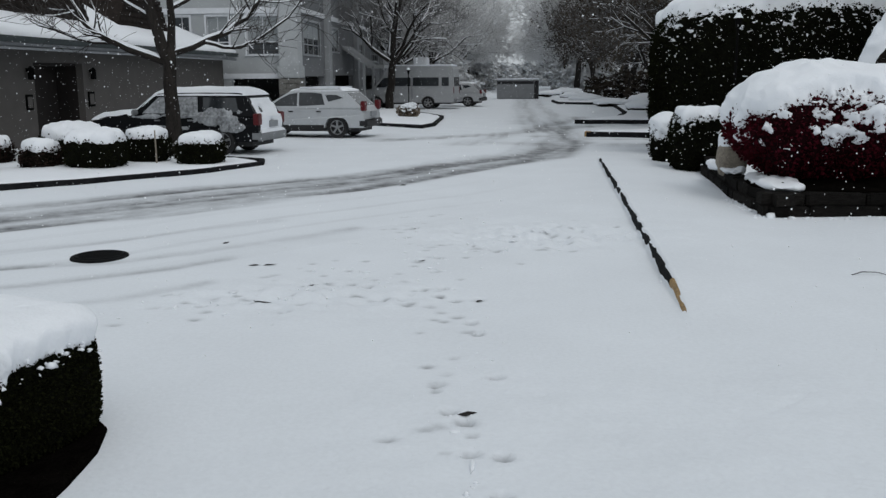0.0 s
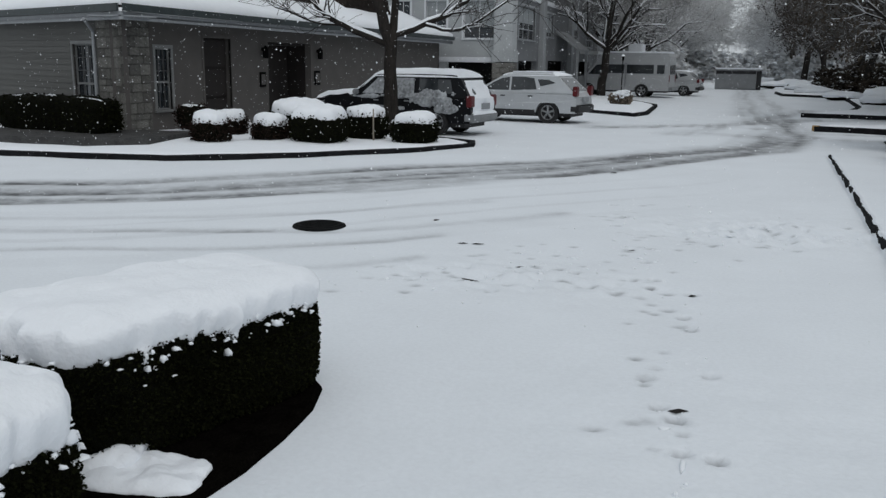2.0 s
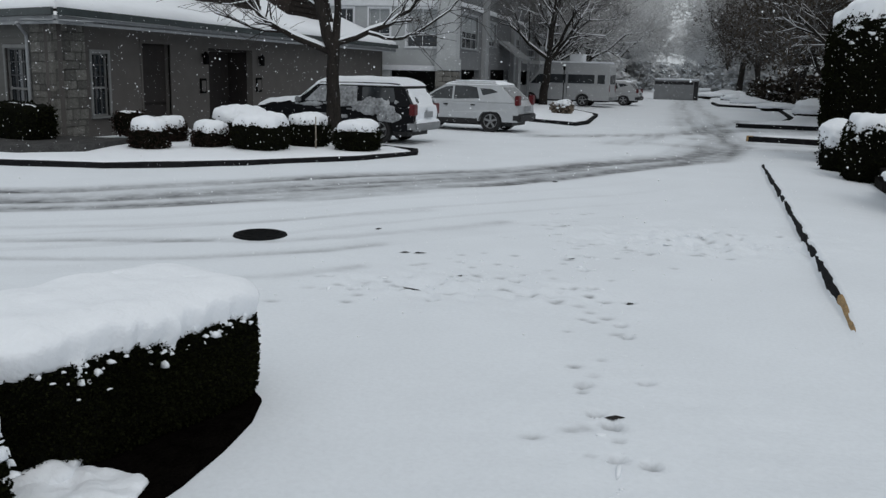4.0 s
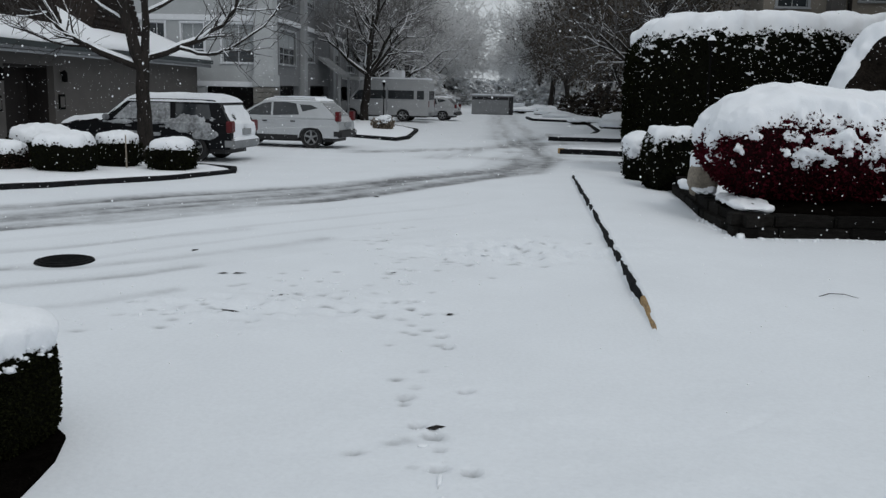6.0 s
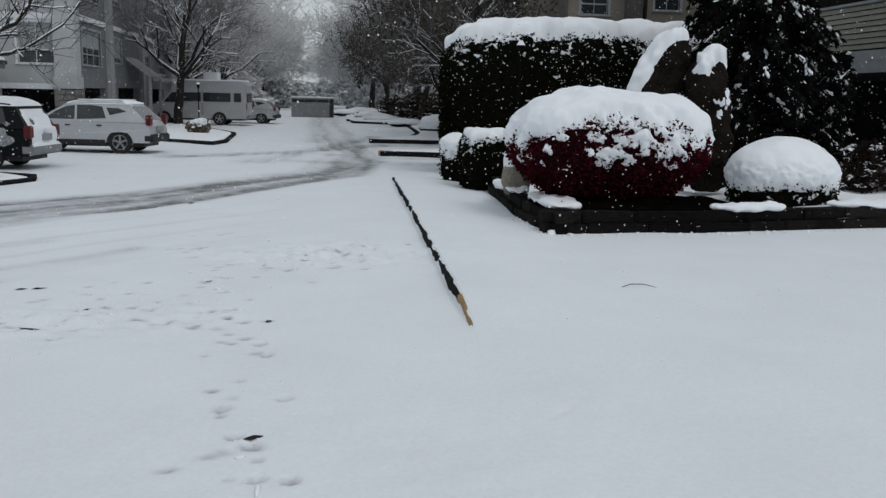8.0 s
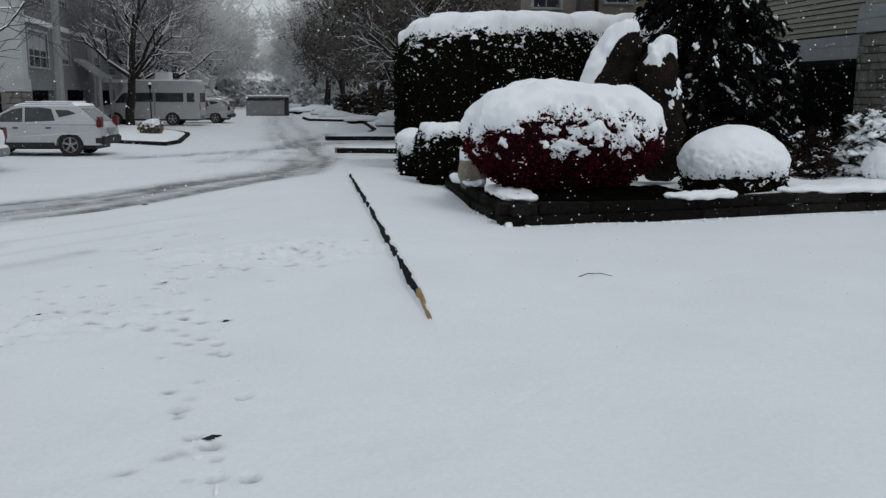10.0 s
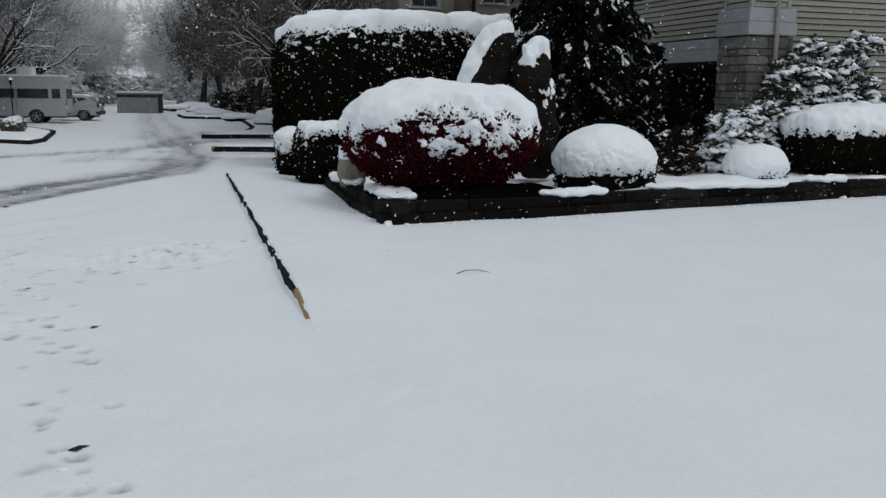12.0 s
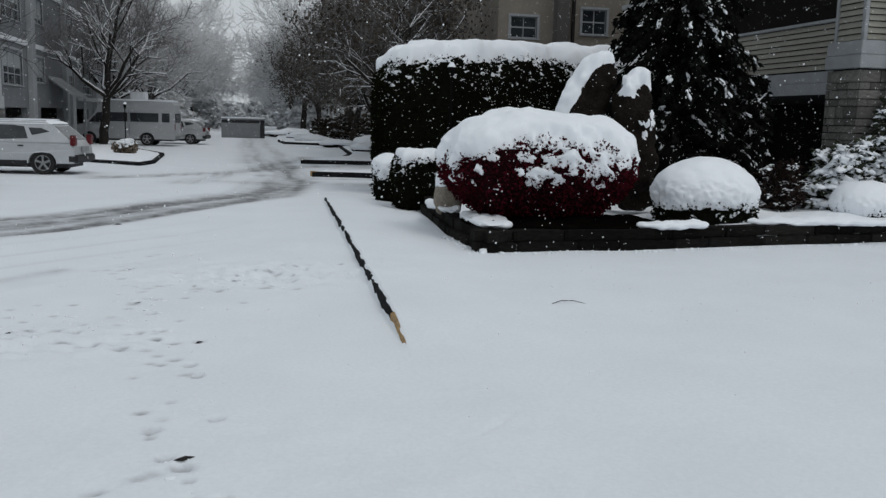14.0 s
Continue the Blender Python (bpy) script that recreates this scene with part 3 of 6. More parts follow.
def slush_at(px, py):
    s = np.zeros(px.shape)
    wob = 0.35 * soft_noise(px, py, 0.8, 21)
    for line, w, k in WHEELS:
        d = away(px + wob * 0.3, py + wob * 0.3, line)
        s = np.maximum(s, k * np.exp(-(d / w) ** 2) * (0.75 + 0.3 * soft_noise(px, py, 1.7, 22)))
    # streaks drawn out along the road by many wheels
    d, a = across_road(px, py)
    d = d + 0.12 * np.sin(a * 0.31) + 0.08 * np.sin(a * 0.83 + 1)
    streak = np.zeros(px.shape)
    r = np.random.default_rng(77)
    for _ in range(9):
        streak += np.sin(d * r.uniform(2, 15) + r.uniform(0, 6.28) + 0.5 * np.sin(a * r.uniform(0.05, 0.4)))
    streak = step(streak / 3.2, -0.5, 1.0)
    wide = np.exp(-((d - 0.05) / 0.9) ** 4)
    fade = 1 - 0.6 * step(py, 21, 30)
    s = np.maximum(s * (0.6 + 0.4 * streak), 0) * (0.9 + 0.3 * soft_noise(px, py, 0.5, 24)) + wide * fade * (0.34 + 0.46 * streak) * (0.85 + 0.3 * soft_noise(px, py, 0.7, 25))
    s = s * 1.35
    # faint older tracks nearer the drive
    old = np.exp(-((d - 3.4) / 1.5) ** 2) * step(streak, 0.55, 1.0) * (1 - step(px, -2.5, 1.0)) * 0.6
    # prints and scuffs where the snow is pressed thin
    press = np.zeros(px.shape)
    for fx, fy in FEET:
        press += 1.5 * np.exp(-(((px - fx) / 0.036) ** 2 + ((py - fy + 0.01) / 0.034) ** 2))
    for x, y, a, w, k in SCUFFS:
        u, v = (px - x) * math.cos(a) + (py - y) * math.sin(a), -(px - x) * math.sin(a) + (py - y) * math.cos(a)
        press += k * np.exp(-((u / w) ** 2 + (v / (0.3 * w + 0.02)) ** 2))
    return np.clip(s + 0.2 * old + press, 0, 1)


def ground_sheet():
    """One sheet of snow to the horizon, fine near the camera and coarser outwards."""
    fine_x = np.concatenate([np.arange(-7, -4.5, 0.06), np.arange(-4.5, 2.6, 0.034), np.arange(2.6, 7.01, 0.06)])
    fine_y = np.concatenate([np.arange(1.5, 12.0, 0.034), np.arange(12.0, 14.01, 0.06)])
    grow_out = lambda a, n, k: a + np.cumsum(0.05 * k ** np.arange(1, n + 1))
    right = grow_out(7, 150, 1.05)
    ys_far = grow_out(14, 150, 1.05)
    xs = np.concatenate([-right[::-1], fine_x, right])
    ys = np.concatenate([(1.5 - (right - 7))[::-1], fine_y, ys_far])
    px, py = np.meshgrid(xs, ys)
    z = ground_height(px, py)
    sl = slush_at(px, py)
    z = z - 0.03 * sl * (np.hypot(px, py) < 60)
    far = np.hypot(px, py) > 200
    z[far] = 0
    v = np.stack([px, py, z], -1).reshape(-1, 3)
    nx, ny = len(xs), len(ys)
    i, j = np.meshgrid(np.arange(ny - 1), np.arange(nx - 1), indexing="ij")
    o = (i * nx + j).ravel()
    f = np.stack([o, o + 1, o + nx + 1, o + nx], 1)
    me = bpy.data.meshes.new("ground")
    me.vertices.add(len(v))
    me.vertices.foreach_set("co", v.ravel())
    me.loops.add(4 * len(f))
    me.loops.foreach_set("vertex_index", f.ravel())
    me.polygons.add(len(f))
    me.polygons.foreach_set("loop_start", np.arange(len(f)) * 4)
    me.polygons.foreach_set("use_smooth", np.ones(len(f), bool))
    at = me.attributes.new("slush", "FLOAT", "POINT")
    at.data.foreach_set("value", sl.ravel())
    me.update(calc_edges=True)
    me.validate()
    me.materials.append(M_GROUND)
    return tagged(new("ground", me), "fresh trodden snow over a drive with slushy wheel tracks", "ground", kind="structure")


ground_sheet()


def strip(name, line, width, z0, z1, material, parent=None, label="", side=-1.0, tilt=0.0):
    """A kerb along a broken line, its rounded section swept along; side: to which side it lies."""
    pts = [Vector((*q, 0)) for q in line]
    dense = []
    for a, b in zip(pts, pts[1:]):
        n = max(1, int((b - a).length / 0.35))
        dense += [a.lerp(b, k / n) for k in range(n)]
    dense.append(pts[-1])
    sec = [(0, z0), (0.012, z1 - 0.02), (0.03, z1), (width - 0.02, z1), (width, z1 - 0.02), (width, z0)]
    vs, fs = [], []
    for i, p in enumerate(dense):
        d = (dense[min(i + 1, len(dense) - 1)] - dense[max(i - 1, 0)]).normalized()
        nrm = Vector((d.y, -d.x, 0)) * -side
        j = 0.012 * lump(p.x, p.y, 0, 1.5)
        for u, z in sec:
            vs.append(p + nrm * (u + j) + Vector((0, 0, z + j * 0.5)))
    k = len(sec)
    for i in range(len(dense) - 1):
        for q in range(k - 1):
            fs.append((i * k + q, i * k + q + 1, (i + 1) * k + q + 1, (i + 1) * k + q))
    fs += [tuple(range(k)), tuple((len(dense) - 1) * k + q for q in reversed(range(k)))]
    return raw(name, vs, fs, material, parent, label, smooth=False)


def bed(name, poly, z, label, front):
    """A raised bed of snow behind a kerb: a lumpy top that falls off softly behind the kerb's line."""
    xs = [q[0] for q in poly]
    ys = [q[1] for q in poly]
    x0, x1, y0, y1 = max(min(xs), -40), max(xs), min(ys), max(ys)
    st = 0.16 if (x1 - x0) * (y1 - y0) < 300 else 0.3
    px, py = np.meshgrid(np.arange(x0, x1 + st, st), np.arange(y0, y1 + st, st))
    ins = inside(px, py, poly)
    d = away(px, py, poly + poly[:1]) * np.where(ins, 1, -1)
    zz = z - 0.3 * (1 - step(d, 0.0, 0.3)) + 0.02 * soft_noise(px, py, 1.7, 31) + 0.03 * step(d, 0.4, 3)
    v = np.stack([px, py, zz], -1).reshape(-1, 3)
    ny, nx = px.shape
    keep = (d > -0.2).ravel()
    f = [(i * nx + j, i * nx + j + 1, (i + 1) * nx + j + 1, (i + 1) * nx + j) for i in range(ny - 1) for j in range(nx - 1) if keep[i * nx + j] and keep[(i + 1) * nx + j + 1]]
    v, f = compact(v, f)
    ob = raw(name, v, f, M_SNOW)
    return tagged(ob, label, "snow bed", kind="structure")


def kerbed(name, poly, a, b, label, z=0.15):
    bed("snow_bed", poly, z + 0.015, label, None)
    k = strip(name, poly[a:b], 0.15, -0.1, z, M_KERB, side=1.0)
    tagged(k, "dark wet concrete kerb edging a snowy bed", "kerb", kind="structure")


kerbed("kerb", ISLAND, 0, 11, "snow-covered planting island beside the parked cars", 0.1)
kerbed("kerb", ISLAND_2, 0, 6, "small snow-covered island with a lamp post", 0.13)
kerbed("kerb", SIDE_1, 0, 3, "snowy verge with a kerb at a side drive", 0.16)
kerbed("kerb", SIDE_2, 0, 3, "snowy verge with a kerb beside the road", 0.16)
kerbed("kerb", SIDE_3, 0, 5, "distant snowy verge with a kerb", 0.16)

tagged(strip("kerb", SIDE_2[4:8], 0.15, -0.1, 0.16, M_KERB, side=1.0), "dark wet concrete kerb curving round a snowy drive", "kerb", kind="structure")

# the yellow nose of the side kerb
tagged(strip("kerb_paint", [(2.24, 29.43), (2.42, 29.37)], 0.18, 0.0, 0.172, M_YELLOW, side=1.0), "worn yellow paint on a kerb's end", "kerb", kind="structure")

# the long kerb of the drive, sinking into the snow at its yellow end
def long_kerb():
    ob = thing("drive_kerb", pose(0, 0, 0), "dark wet kerb with a worn yellow end, snow on its top", "kerb", kind="structure")
    d = (KERB_B - KERB_A).normalized()
    n = Vector((d.y, -d.x))
    for name, a, b, m in (("yellow_end", 0.0, 0.95, M_YELLOW), ("dark_run", 0.95, 13.7, M_KERB)):
        vs, fs = [], []
        steps = int((b - a) / 0.07)
        for i in range(steps + 1):
            s = a + (b - a) * i / steps
            q = KERB_A + d * s + n * 0.12
            top = float(ground_height(np.array([q.x]), np.array([q.y]))[0]) - 0.012 + 0.006 * lump(s, 0, 0, 3) + (0.014 if m is M_YELLOW else 0.0)
            eat = 0.02 * max(0, lump(s, 3, 0, 5)) + 0.016 * lump(s, 8, 0, 14)
            c = KERB_A + d * s + n * (0.015 * lump(s, 1, 0, 0.9))
            for u, z in ((-0.045, -0.08), (-0.035, top - 0.02 + eat * 0.3), (-0.01 + eat, top - 0.004), (0.07, top - 0.01), (0.1, -0.08)):
                vs.append((c.x + n.x * u, c.y + n.y * u, z))
        for i in range(steps):
            fs += [(i * 5 + q, i * 5 + q + 1, i * 5 + q + 6, i * 5 + q + 5) for q in range(4)]
        fs += [(0, 1, 2, 3, 4), tuple(steps * 5 + q for q in (4, 3, 2, 1, 0))]
        raw(name, vs, fs, m, ob)
    return ob


long_kerb()


def manhole():
    ob = thing("manhole_cover", pose(-4.66, 9.12, -0.005) @ Matrix.Scale(0.82, 4), "dark wet cast-iron manhole cover in the snowy road", "manhole")
    bm = bmesh.new()
    cyl(bm, (0, 0, -0.05), (0, 0, 0.03), 0.335, 0.33, 40)
    part("lid", bm, M_IRON, ob)
    bm = bmesh.new()
    for k in range(7):
        y = -0.24 + 0.08 * k
        w = math.sqrt(0.29**2 - y * y)
        box(bm, (-w, y - 0.014, 0.028), (w, y + 0.014, 0.038), 0.003)
    part("tread_bars", bm, M_IRON, ob)
    bm = bmesh.new()
    prev = None
    for r0, r1, z in ((0.34, 0.38, 0.02),):
        ring = [[(r * math.cos(a), r * math.sin(a), h) for a in np.linspace(0, 2 * math.pi, 41)[:-1]] for r, h in ((r0, -0.03), (r0, z), (r1, z - 0.005), (r1 + 0.02, -0.03))]
        vv = [[bm.verts.new(q) for q in rr] for rr in ring]
        for a, b in zip(vv, vv[1:]):
            for i in range(40):
                bm.faces.new((a[i], a[(i + 1) % 40], b[(i + 1) % 40], b[i]))
    part("ring", bm, M_IRON, ob)


manhole()


# ---- loose crumbs of trodden snow ----
def crumbs(name, line, n, wide, size, seed, label):
    rng = np.random.default_rng(seed)
    k = rng.integers(0, len(line) - 1, n)
    a, b = np.array(line)[k], np.array(line)[k + 1]
    q = a + (b - a) * rng.random((n, 1)) + rng.normal(0, wide, (n, 2))
    z = ground_height(q[:, 0], q[:, 1])
    v, f = pads(np.column_stack([q, z]), size, rng, 0.7)
    tagged(raw(name, v, f, M_SNOW), label, "snow", kind="stuff")


crumbs("snow_crumbs", [(-3.2, 6.5), (-2.25, 7.25), (-1.44, 8.3), (-0.4, 9.5), (0.3, 10.4), (1.2, 10.6)], 170, 0.28, 0.011, 301, "crumbs of trodden snow scattered beside footprints")
crumbs("snow_crumbs", [(-0.1, 3.2), (-0.2, 4.6), (-0.15, 6.4), (-0.9, 9.1), (-1.4, 12.0)], 60, 0.14, 0.008, 302, "small crumbs of snow kicked up along footprints")
crumbs("snow_crumbs", [(3.4, 13.9), (3.5, 12.05), (5.9, 12.12), (8.1, 12.5), (11.3, 12.95), (14.5, 13.5)], 420, 0.05, 0.017, 303, "ragged rim of snow along the foot of the planter wall")


# ---- walls ----
def wall_cells(bm, length, height, thick, holes):
    """A wall along +x, outer face at y = 0, inner at y = thick, with openings (x0, x1, z0, z1) through it."""
    xs = sorted({0, length, *[q for h in holes for q in h[:2]]})
    zs = sorted({0, height, *[q for h in holes for q in h[2:]]})
    for a, b in zip(xs, xs[1:]):
        run = None
        for c, d in zip(zs, zs[1:]):
            mx, mz = (a + b) / 2, (c + d) / 2
            if any(h[0] < mx < h[1] and h[2] < mz < h[3] for h in holes):
                if run:
                    box(bm, (a, 0, run[0]), (b, thick, run[1]))
                run = None
            else:
                run = (run[0], d) if run else (c, d)
        if run:
            box(bm, (a, 0, run[0]), (b, thick, run[1]))
    return bm


def window(parent, x0, x1, z0, z1, rows=1, cols=1, trim=0.09, frame_mat=None, blind=False, y=0.0, rail=None, bars=None):
    """A window in an opening of a wall along +x: trim, sashes with bars, glass, and a sill."""
    fm = frame_mat or M_GREYTRIM
    w = thing("window", pose(0, 0, 0), "", "")
    for k in ("label", "category"):
        if k in w:
            del w[k]
    w.parent = parent
    bm = bmesh.new()
    for lo, hi in (((x0 - trim, -0.03, z1), (x1 + trim, 0.1, z1 + trim)), ((x0 - trim, -0.03, z0), (x0, 0.1, z1)), ((x1, -0.03, z0), (x1 + trim, 0.1, z1))):
        box(bm, lo, hi, 0.008)
    part("frame", bm, fm, w)
    part("sill", boxed((x0 - trim - 0.03, -0.07, z0 - 0.06), (x1 + trim + 0.03, 0.1, z0 - 0.001), 0.01), fm, w)
    bm = bmesh.new()
    mid = rail if rail is not None else (z0 + z1) / 2
    if rows > 1:
        box(bm, (x0, 0.05, mid - 0.025), (x1, 0.09, mid + 0.025))
    grille = bmesh.new() if bars else bm
    for c in range(1, cols):
        x = x0 + (x1 - x0) * c / cols
        box(grille, (x - 0.012, 0.055, z0), (x + 0.012, 0.088, z1))
    if rows > 2:
        for k in range(1, rows):
            z = mid + (z1 - mid) * k / rows
            box(grille, (x0, 0.056, z - 0.01), (x1, 0.087, z + 0.01))
    for lo, hi in (((x0, 0.05, z0), (x0 + 0.03, 0.09, z1)), ((x1 - 0.03, 0.05, z0), (x1, 0.09, z1)), ((x0 + 0.03, 0.05, z1 - 0.03), (x1 - 0.03, 0.09, z1)), ((x0 + 0.03, 0.05, z0), (x1 - 0.03, 0.09, z0 + 0.04))):
        box(bm, lo, hi)
    part("sash", bm, fm, w)
    if bars:
        part("glazing_bars", grille, bars, w)
    part("pane", boxed((x0, 0.1, z0), (x1, 0.112, z1)), M_GLASS, w)
    if blind:
        part("blind", boxed((x0 + 0.02, 0.092, z0 + (z1 - z0) * blind), (x1 - 0.02, 0.099, z1 - 0.03)), M_BLIND, w)
    return w


# ---- the low house ----
def low_house():
    hx, hy = -13.8, 17.3
    # long side wall, outer face towards +x: local x runs along +y
    w1 = thing("house_wall_east", pose(hx, hy, 0, 0, 0, 90) @ pose(0, 0, 0), "low house wall of taupe siding with a window and dark doors", "wall", kind="structure")
    holes = [(1.36, 2.0, 0.66, 2.18), (3.5, 4.85, 0.1, 2.5), (7.0, 9.9, 0.1, 2.48)]
    bm = bmesh.new()
    wall_cells(bm, 23.5, 3.0, 0.22, holes)
    part("wall_panel", bm, M_TAUPE, w1)
    window(w1, 1.36, 2.0, 0.66, 2.18, 3, 3, rail=1.35, bars=M_BAR, frame_mat=M_TRIMDIM)
    bm = bmesh.new()
    for z in (0.1, 0.9, 1.7):
        box(bm, (3.56, 0.12, z + 0.02), (4.79, 0.16, z + 0.75), 0.01)
    box(bm, (3.5, 0.16, 0.1), (4.85, 0.2, 2.5))
    part("door", bm, M_DOOR, w1, "dark brown panelled door")
    bm = bmesh.new()
    for lo, hi in (((3.42, -0.025, 0.1), (3.5, 0.06, 2.5)), ((4.85, -0.025, 0.1), (4.93, 0.06, 2.5)), ((3.42, -0.025, 2.5), (4.93, 0.06, 2.6))):
        box(bm, lo, hi, 0.008)
    part("door_trim", bm, M_TAUPE, w1)
    # the recessed entrance, its shade put into the near-black brown
    bm = bmesh.new()
    box(bm, (7.0, 0.9, 0.1), (9.9, 1.0, 2.48))
    box(bm, (6.9, 0.22, 0.1), (7.0, 1.0, 2.48))
    box(bm, (9.9, 0.22, 0.1), (10.0, 1.0, 2.48))
    box(bm, (7.0, 0.22, 2.4), (9.9, 0.9, 2.48))
    part("entrance_recess", bm, M_DOOR, w1, "recessed entrance with its shade painted dark brown")
    for x, z, w, h in ((6.6, 1.35, 0.17, 0.22), (10.3, 1.35, 0.2, 0.24)):
        sign = part("notice_board", boxed((x - w, -0.05, z - h), (x + w, -0.005, z + h), 0.01), M_POST, w1, "black framed notice board")
        part("notice", boxed((x - w * 0.7, -0.056, z - h * 0.7), (x + w * 0.7, -0.051, z + h * 0.7)), M_TAUPE, sign)
    for x in (6.62, 10.35):
        lan = bmesh.new()
        box(lan, (x - 0.07, -0.2, 1.98), (x + 0.07, -0.06, 2.25), 0.015)
        cyl(lan, (x, -0.13, 2.25), (x, -0.13, 2.36), 0.11, 0.02, 8)
        box(lan, (x - 0.03, -0.07, 2.2), (x + 0.03, -0.003, 2.3))
        part("wall_lantern", lan, M_POST, w1, "black wall lantern")
    # the skewed front wall
    ang = math.degrees(math.atan2(0.39, -0.92))
    w2 = thing("house_wall_south", pose(hx - 0.92 * 14, hy + 0.39 * 14, 0, 0, 0, ang + 180), "low house wall of grey siding with a sash window", "wall", kind="structure")
    L = 14.0
    bm = bmesh.new()
    wall_cells(bm, L, 3.0, 0.22, [(L - 2.2, L - 1.2, 0.74, 2.25)])
    part("wall_panel", bm, M_TAUPE, w2)
    window(w2, L - 2.2, L - 1.2, 0.74, 2.25, 3, 3, rail=1.3, bars=M_BAR, frame_mat=M_TRIMDIM)
    # lap boards on the front wall
    bm = bmesh.new()
    prism(bm, [(0, 0), (0.0, 0.15), (0.006, 0.15), (0.022, 0.0)], 0, 1)
    for v in bm.verts:
        x, y, z = v.co
        v.co = (y, -x, z)
    bmesh.ops.recalc_face_normals(bm, faces=bm.faces)
    board = bpy.data.meshes.new("siding_board")
    bm.to_mesh(board)
    bm.free()
    board.materials.append(M_TAUPESIDE)
    for k in range(19):
        z = 0.1 + 0.15 * k
        spans = [(0.0, L - 2.32), (L - 1.08, L - 0.95)] if 0.6 < z < 2.3 else [(0.0, L - 0.95)]
        for a, b in spans:
            ob = new("siding_board", board)
            ob.parent = w2
            ob.location, ob.scale = (a, -0.001, z), (b - a, 1, 1)
    # ashlar at the corner, on both faces
    bm = boxed((-0.5, -0.5, -0.5), (0.5, 0.5, 0.5), 0.04)
    block = bpy.data.meshes.new("stone")
    bm.to_mesh(block)
    bm.free()
    block.materials.append(M_ASHLAR)
    rng = np.random.default_rng(5)
    for wall, a0, a1 in ((w2, L - 0.92, L + 0.04), (w1, -0.02, 1.1)):
        z = 0.0
        while z < 2.75:
            h = rng.choice([0.15, 0.2, 0.26])
            x = a0
            while x < a1 - 0.05:
                w = min(rng.uniform(0.22, 0.5), a1 - x)
                ob = new("stone", block)
                ob.parent = wall
                ob.location = (x + w / 2, -0.01 - 0.012 * rng.random(), z + h / 2)
                ob.scale = (w - 0.014, 0.07, h - 0.014)
                x += w
            z += h
    # downspout by the corner
    bm = bmesh.new()
    cyl(bm, (L - 1.0, -0.08, 0.1), (L - 1.0, -0.08, 2.55), 0.04, sides=10)
    cyl(bm, (L - 1.0, -0.08, 2.55), (L - 0.75, -0.42, 2.82), 0.04, sides=10)
    part("downspout", bm, M_GREYTRIM, w2)
    # eaves, roof and its snow
    eave = [(-13.25 - 0.92 * 16, 16.75 + 0.39 * 16), (-13.25, 16.75), (-13.25, 41.2), (-24.0, 41.2)]
    inner = [(-27.4, 29.5), (-18.2, 25.8), (-18.2, 36.0), (-24.0, 36.0)]
    roof = thing("house_roof", pose(0, 0, 0), "low hipped roof under deep snow with a pale fascia", "roof", kind="structure")
    def band(name, z0, z1, out, m, drop=0.0):
        bm = bmesh.new()
        for i in range(2):
            (ax, ay), (bx, by) = eave[i], eave[i + 1]
            d = Vector((bx - ax, by - ay, 0)).normalized()
            n = Vector((d.y, -d.x, 0))
            vs = []
            for p in ((ax, ay), (bx, by)):
                for o, z in ((out, z0), (out, z1), (out - 0.06, z1), (out - 0.06, z0)):
                    vs.append(bm.verts.new((p[0] + n.x * o, p[1] + n.y * o, z)))
            for q in range(4):
                bm.faces.new((vs[q], vs[(q + 1) % 4], vs[4 + (q + 1) % 4], vs[4 + q]))
            bm.faces.new(vs[:4])
            bm.faces.new(vs[4:][::-1])
        return part(name, bm, m, roof)
    band("fascia", 2.78, 2.962, 0.0, M_GREYTRIM)
    band("gutter", 2.965, 3.13, 0.1, M_DARKTRIM)
    # soffit closes the overhang, slopes rise to the inner ridge
    def slopes(name, lift, z_out, z_in, m, lumps):
        vs, fs = [], []
        nu, nv = 60, 14
        for i in range(3):
            (ax, ay), (bx, by), (cx, cy), (dx, dy) = eave[i], eave[i + 1], inner[i + 1], inner[i]
            o = len(vs)
            for u in np.linspace(0, 1, nu):
                for k in np.linspace(0, 1, nv):
                    x = (ax + (bx - ax) * u) * (1 - k) + (dx + (cx - dx) * u) * k
                    y = (ay + (by - ay) * u) * (1 - k) + (dy + (cy - dy) * u) * k
                    z = z_out + (z_in - z_out) * k + lift * (1 + lumps * lump(x, y, i, 0.5))
                    vs.append((x, y, z))
            for a in range(nu - 1):
                fs += [(o + a * nv + b, o + (a + 1) * nv + b, o + (a + 1) * nv + b + 1, o + a * nv + b + 1) for b in range(nv - 1)]
            if lumps:
                o2 = len(vs)
                for a in range(nu):
                    x, y, z = vs[o + a * nv]
                    vs.append((x, y, z_out - 0.01 + 0.02 * lump(x, y, 3, 1.5)))
                fs += [(o + a * nv, o2 + a, o2 + a + 1, o + (a + 1) * nv) for a in range(nu - 1)]
        return raw(name, vs, fs, m, roof)
    slopes("shingles", 0.0, 3.04, 5.6, M_SHINGLE, 0)
    slopes("snow_cover", 0.15, 3.11, 5.64, M_SNOW, 0.4)
    bm = bmesh.new()
    for i in range(2):
        (ax, ay), (bx, by) = eave[i], eave[i + 1]
        d = Vector((bx - ax, by - ay, 0)).normalized()
        n = Vector((d.y, -d.x, 0))
        vs = [bm.verts.new(q) for q in ((ax, ay, 2.85), (bx, by, 2.85), (bx - n.x * 0.9, by - n.y * 0.9, 2.85), (ax - n.x * 0.9, ay - n.y * 0.9, 2.85))]
        f = bm.faces.new(vs)
    made = bmesh.ops.extrude_face_region(bm, geom=bm.faces[:])
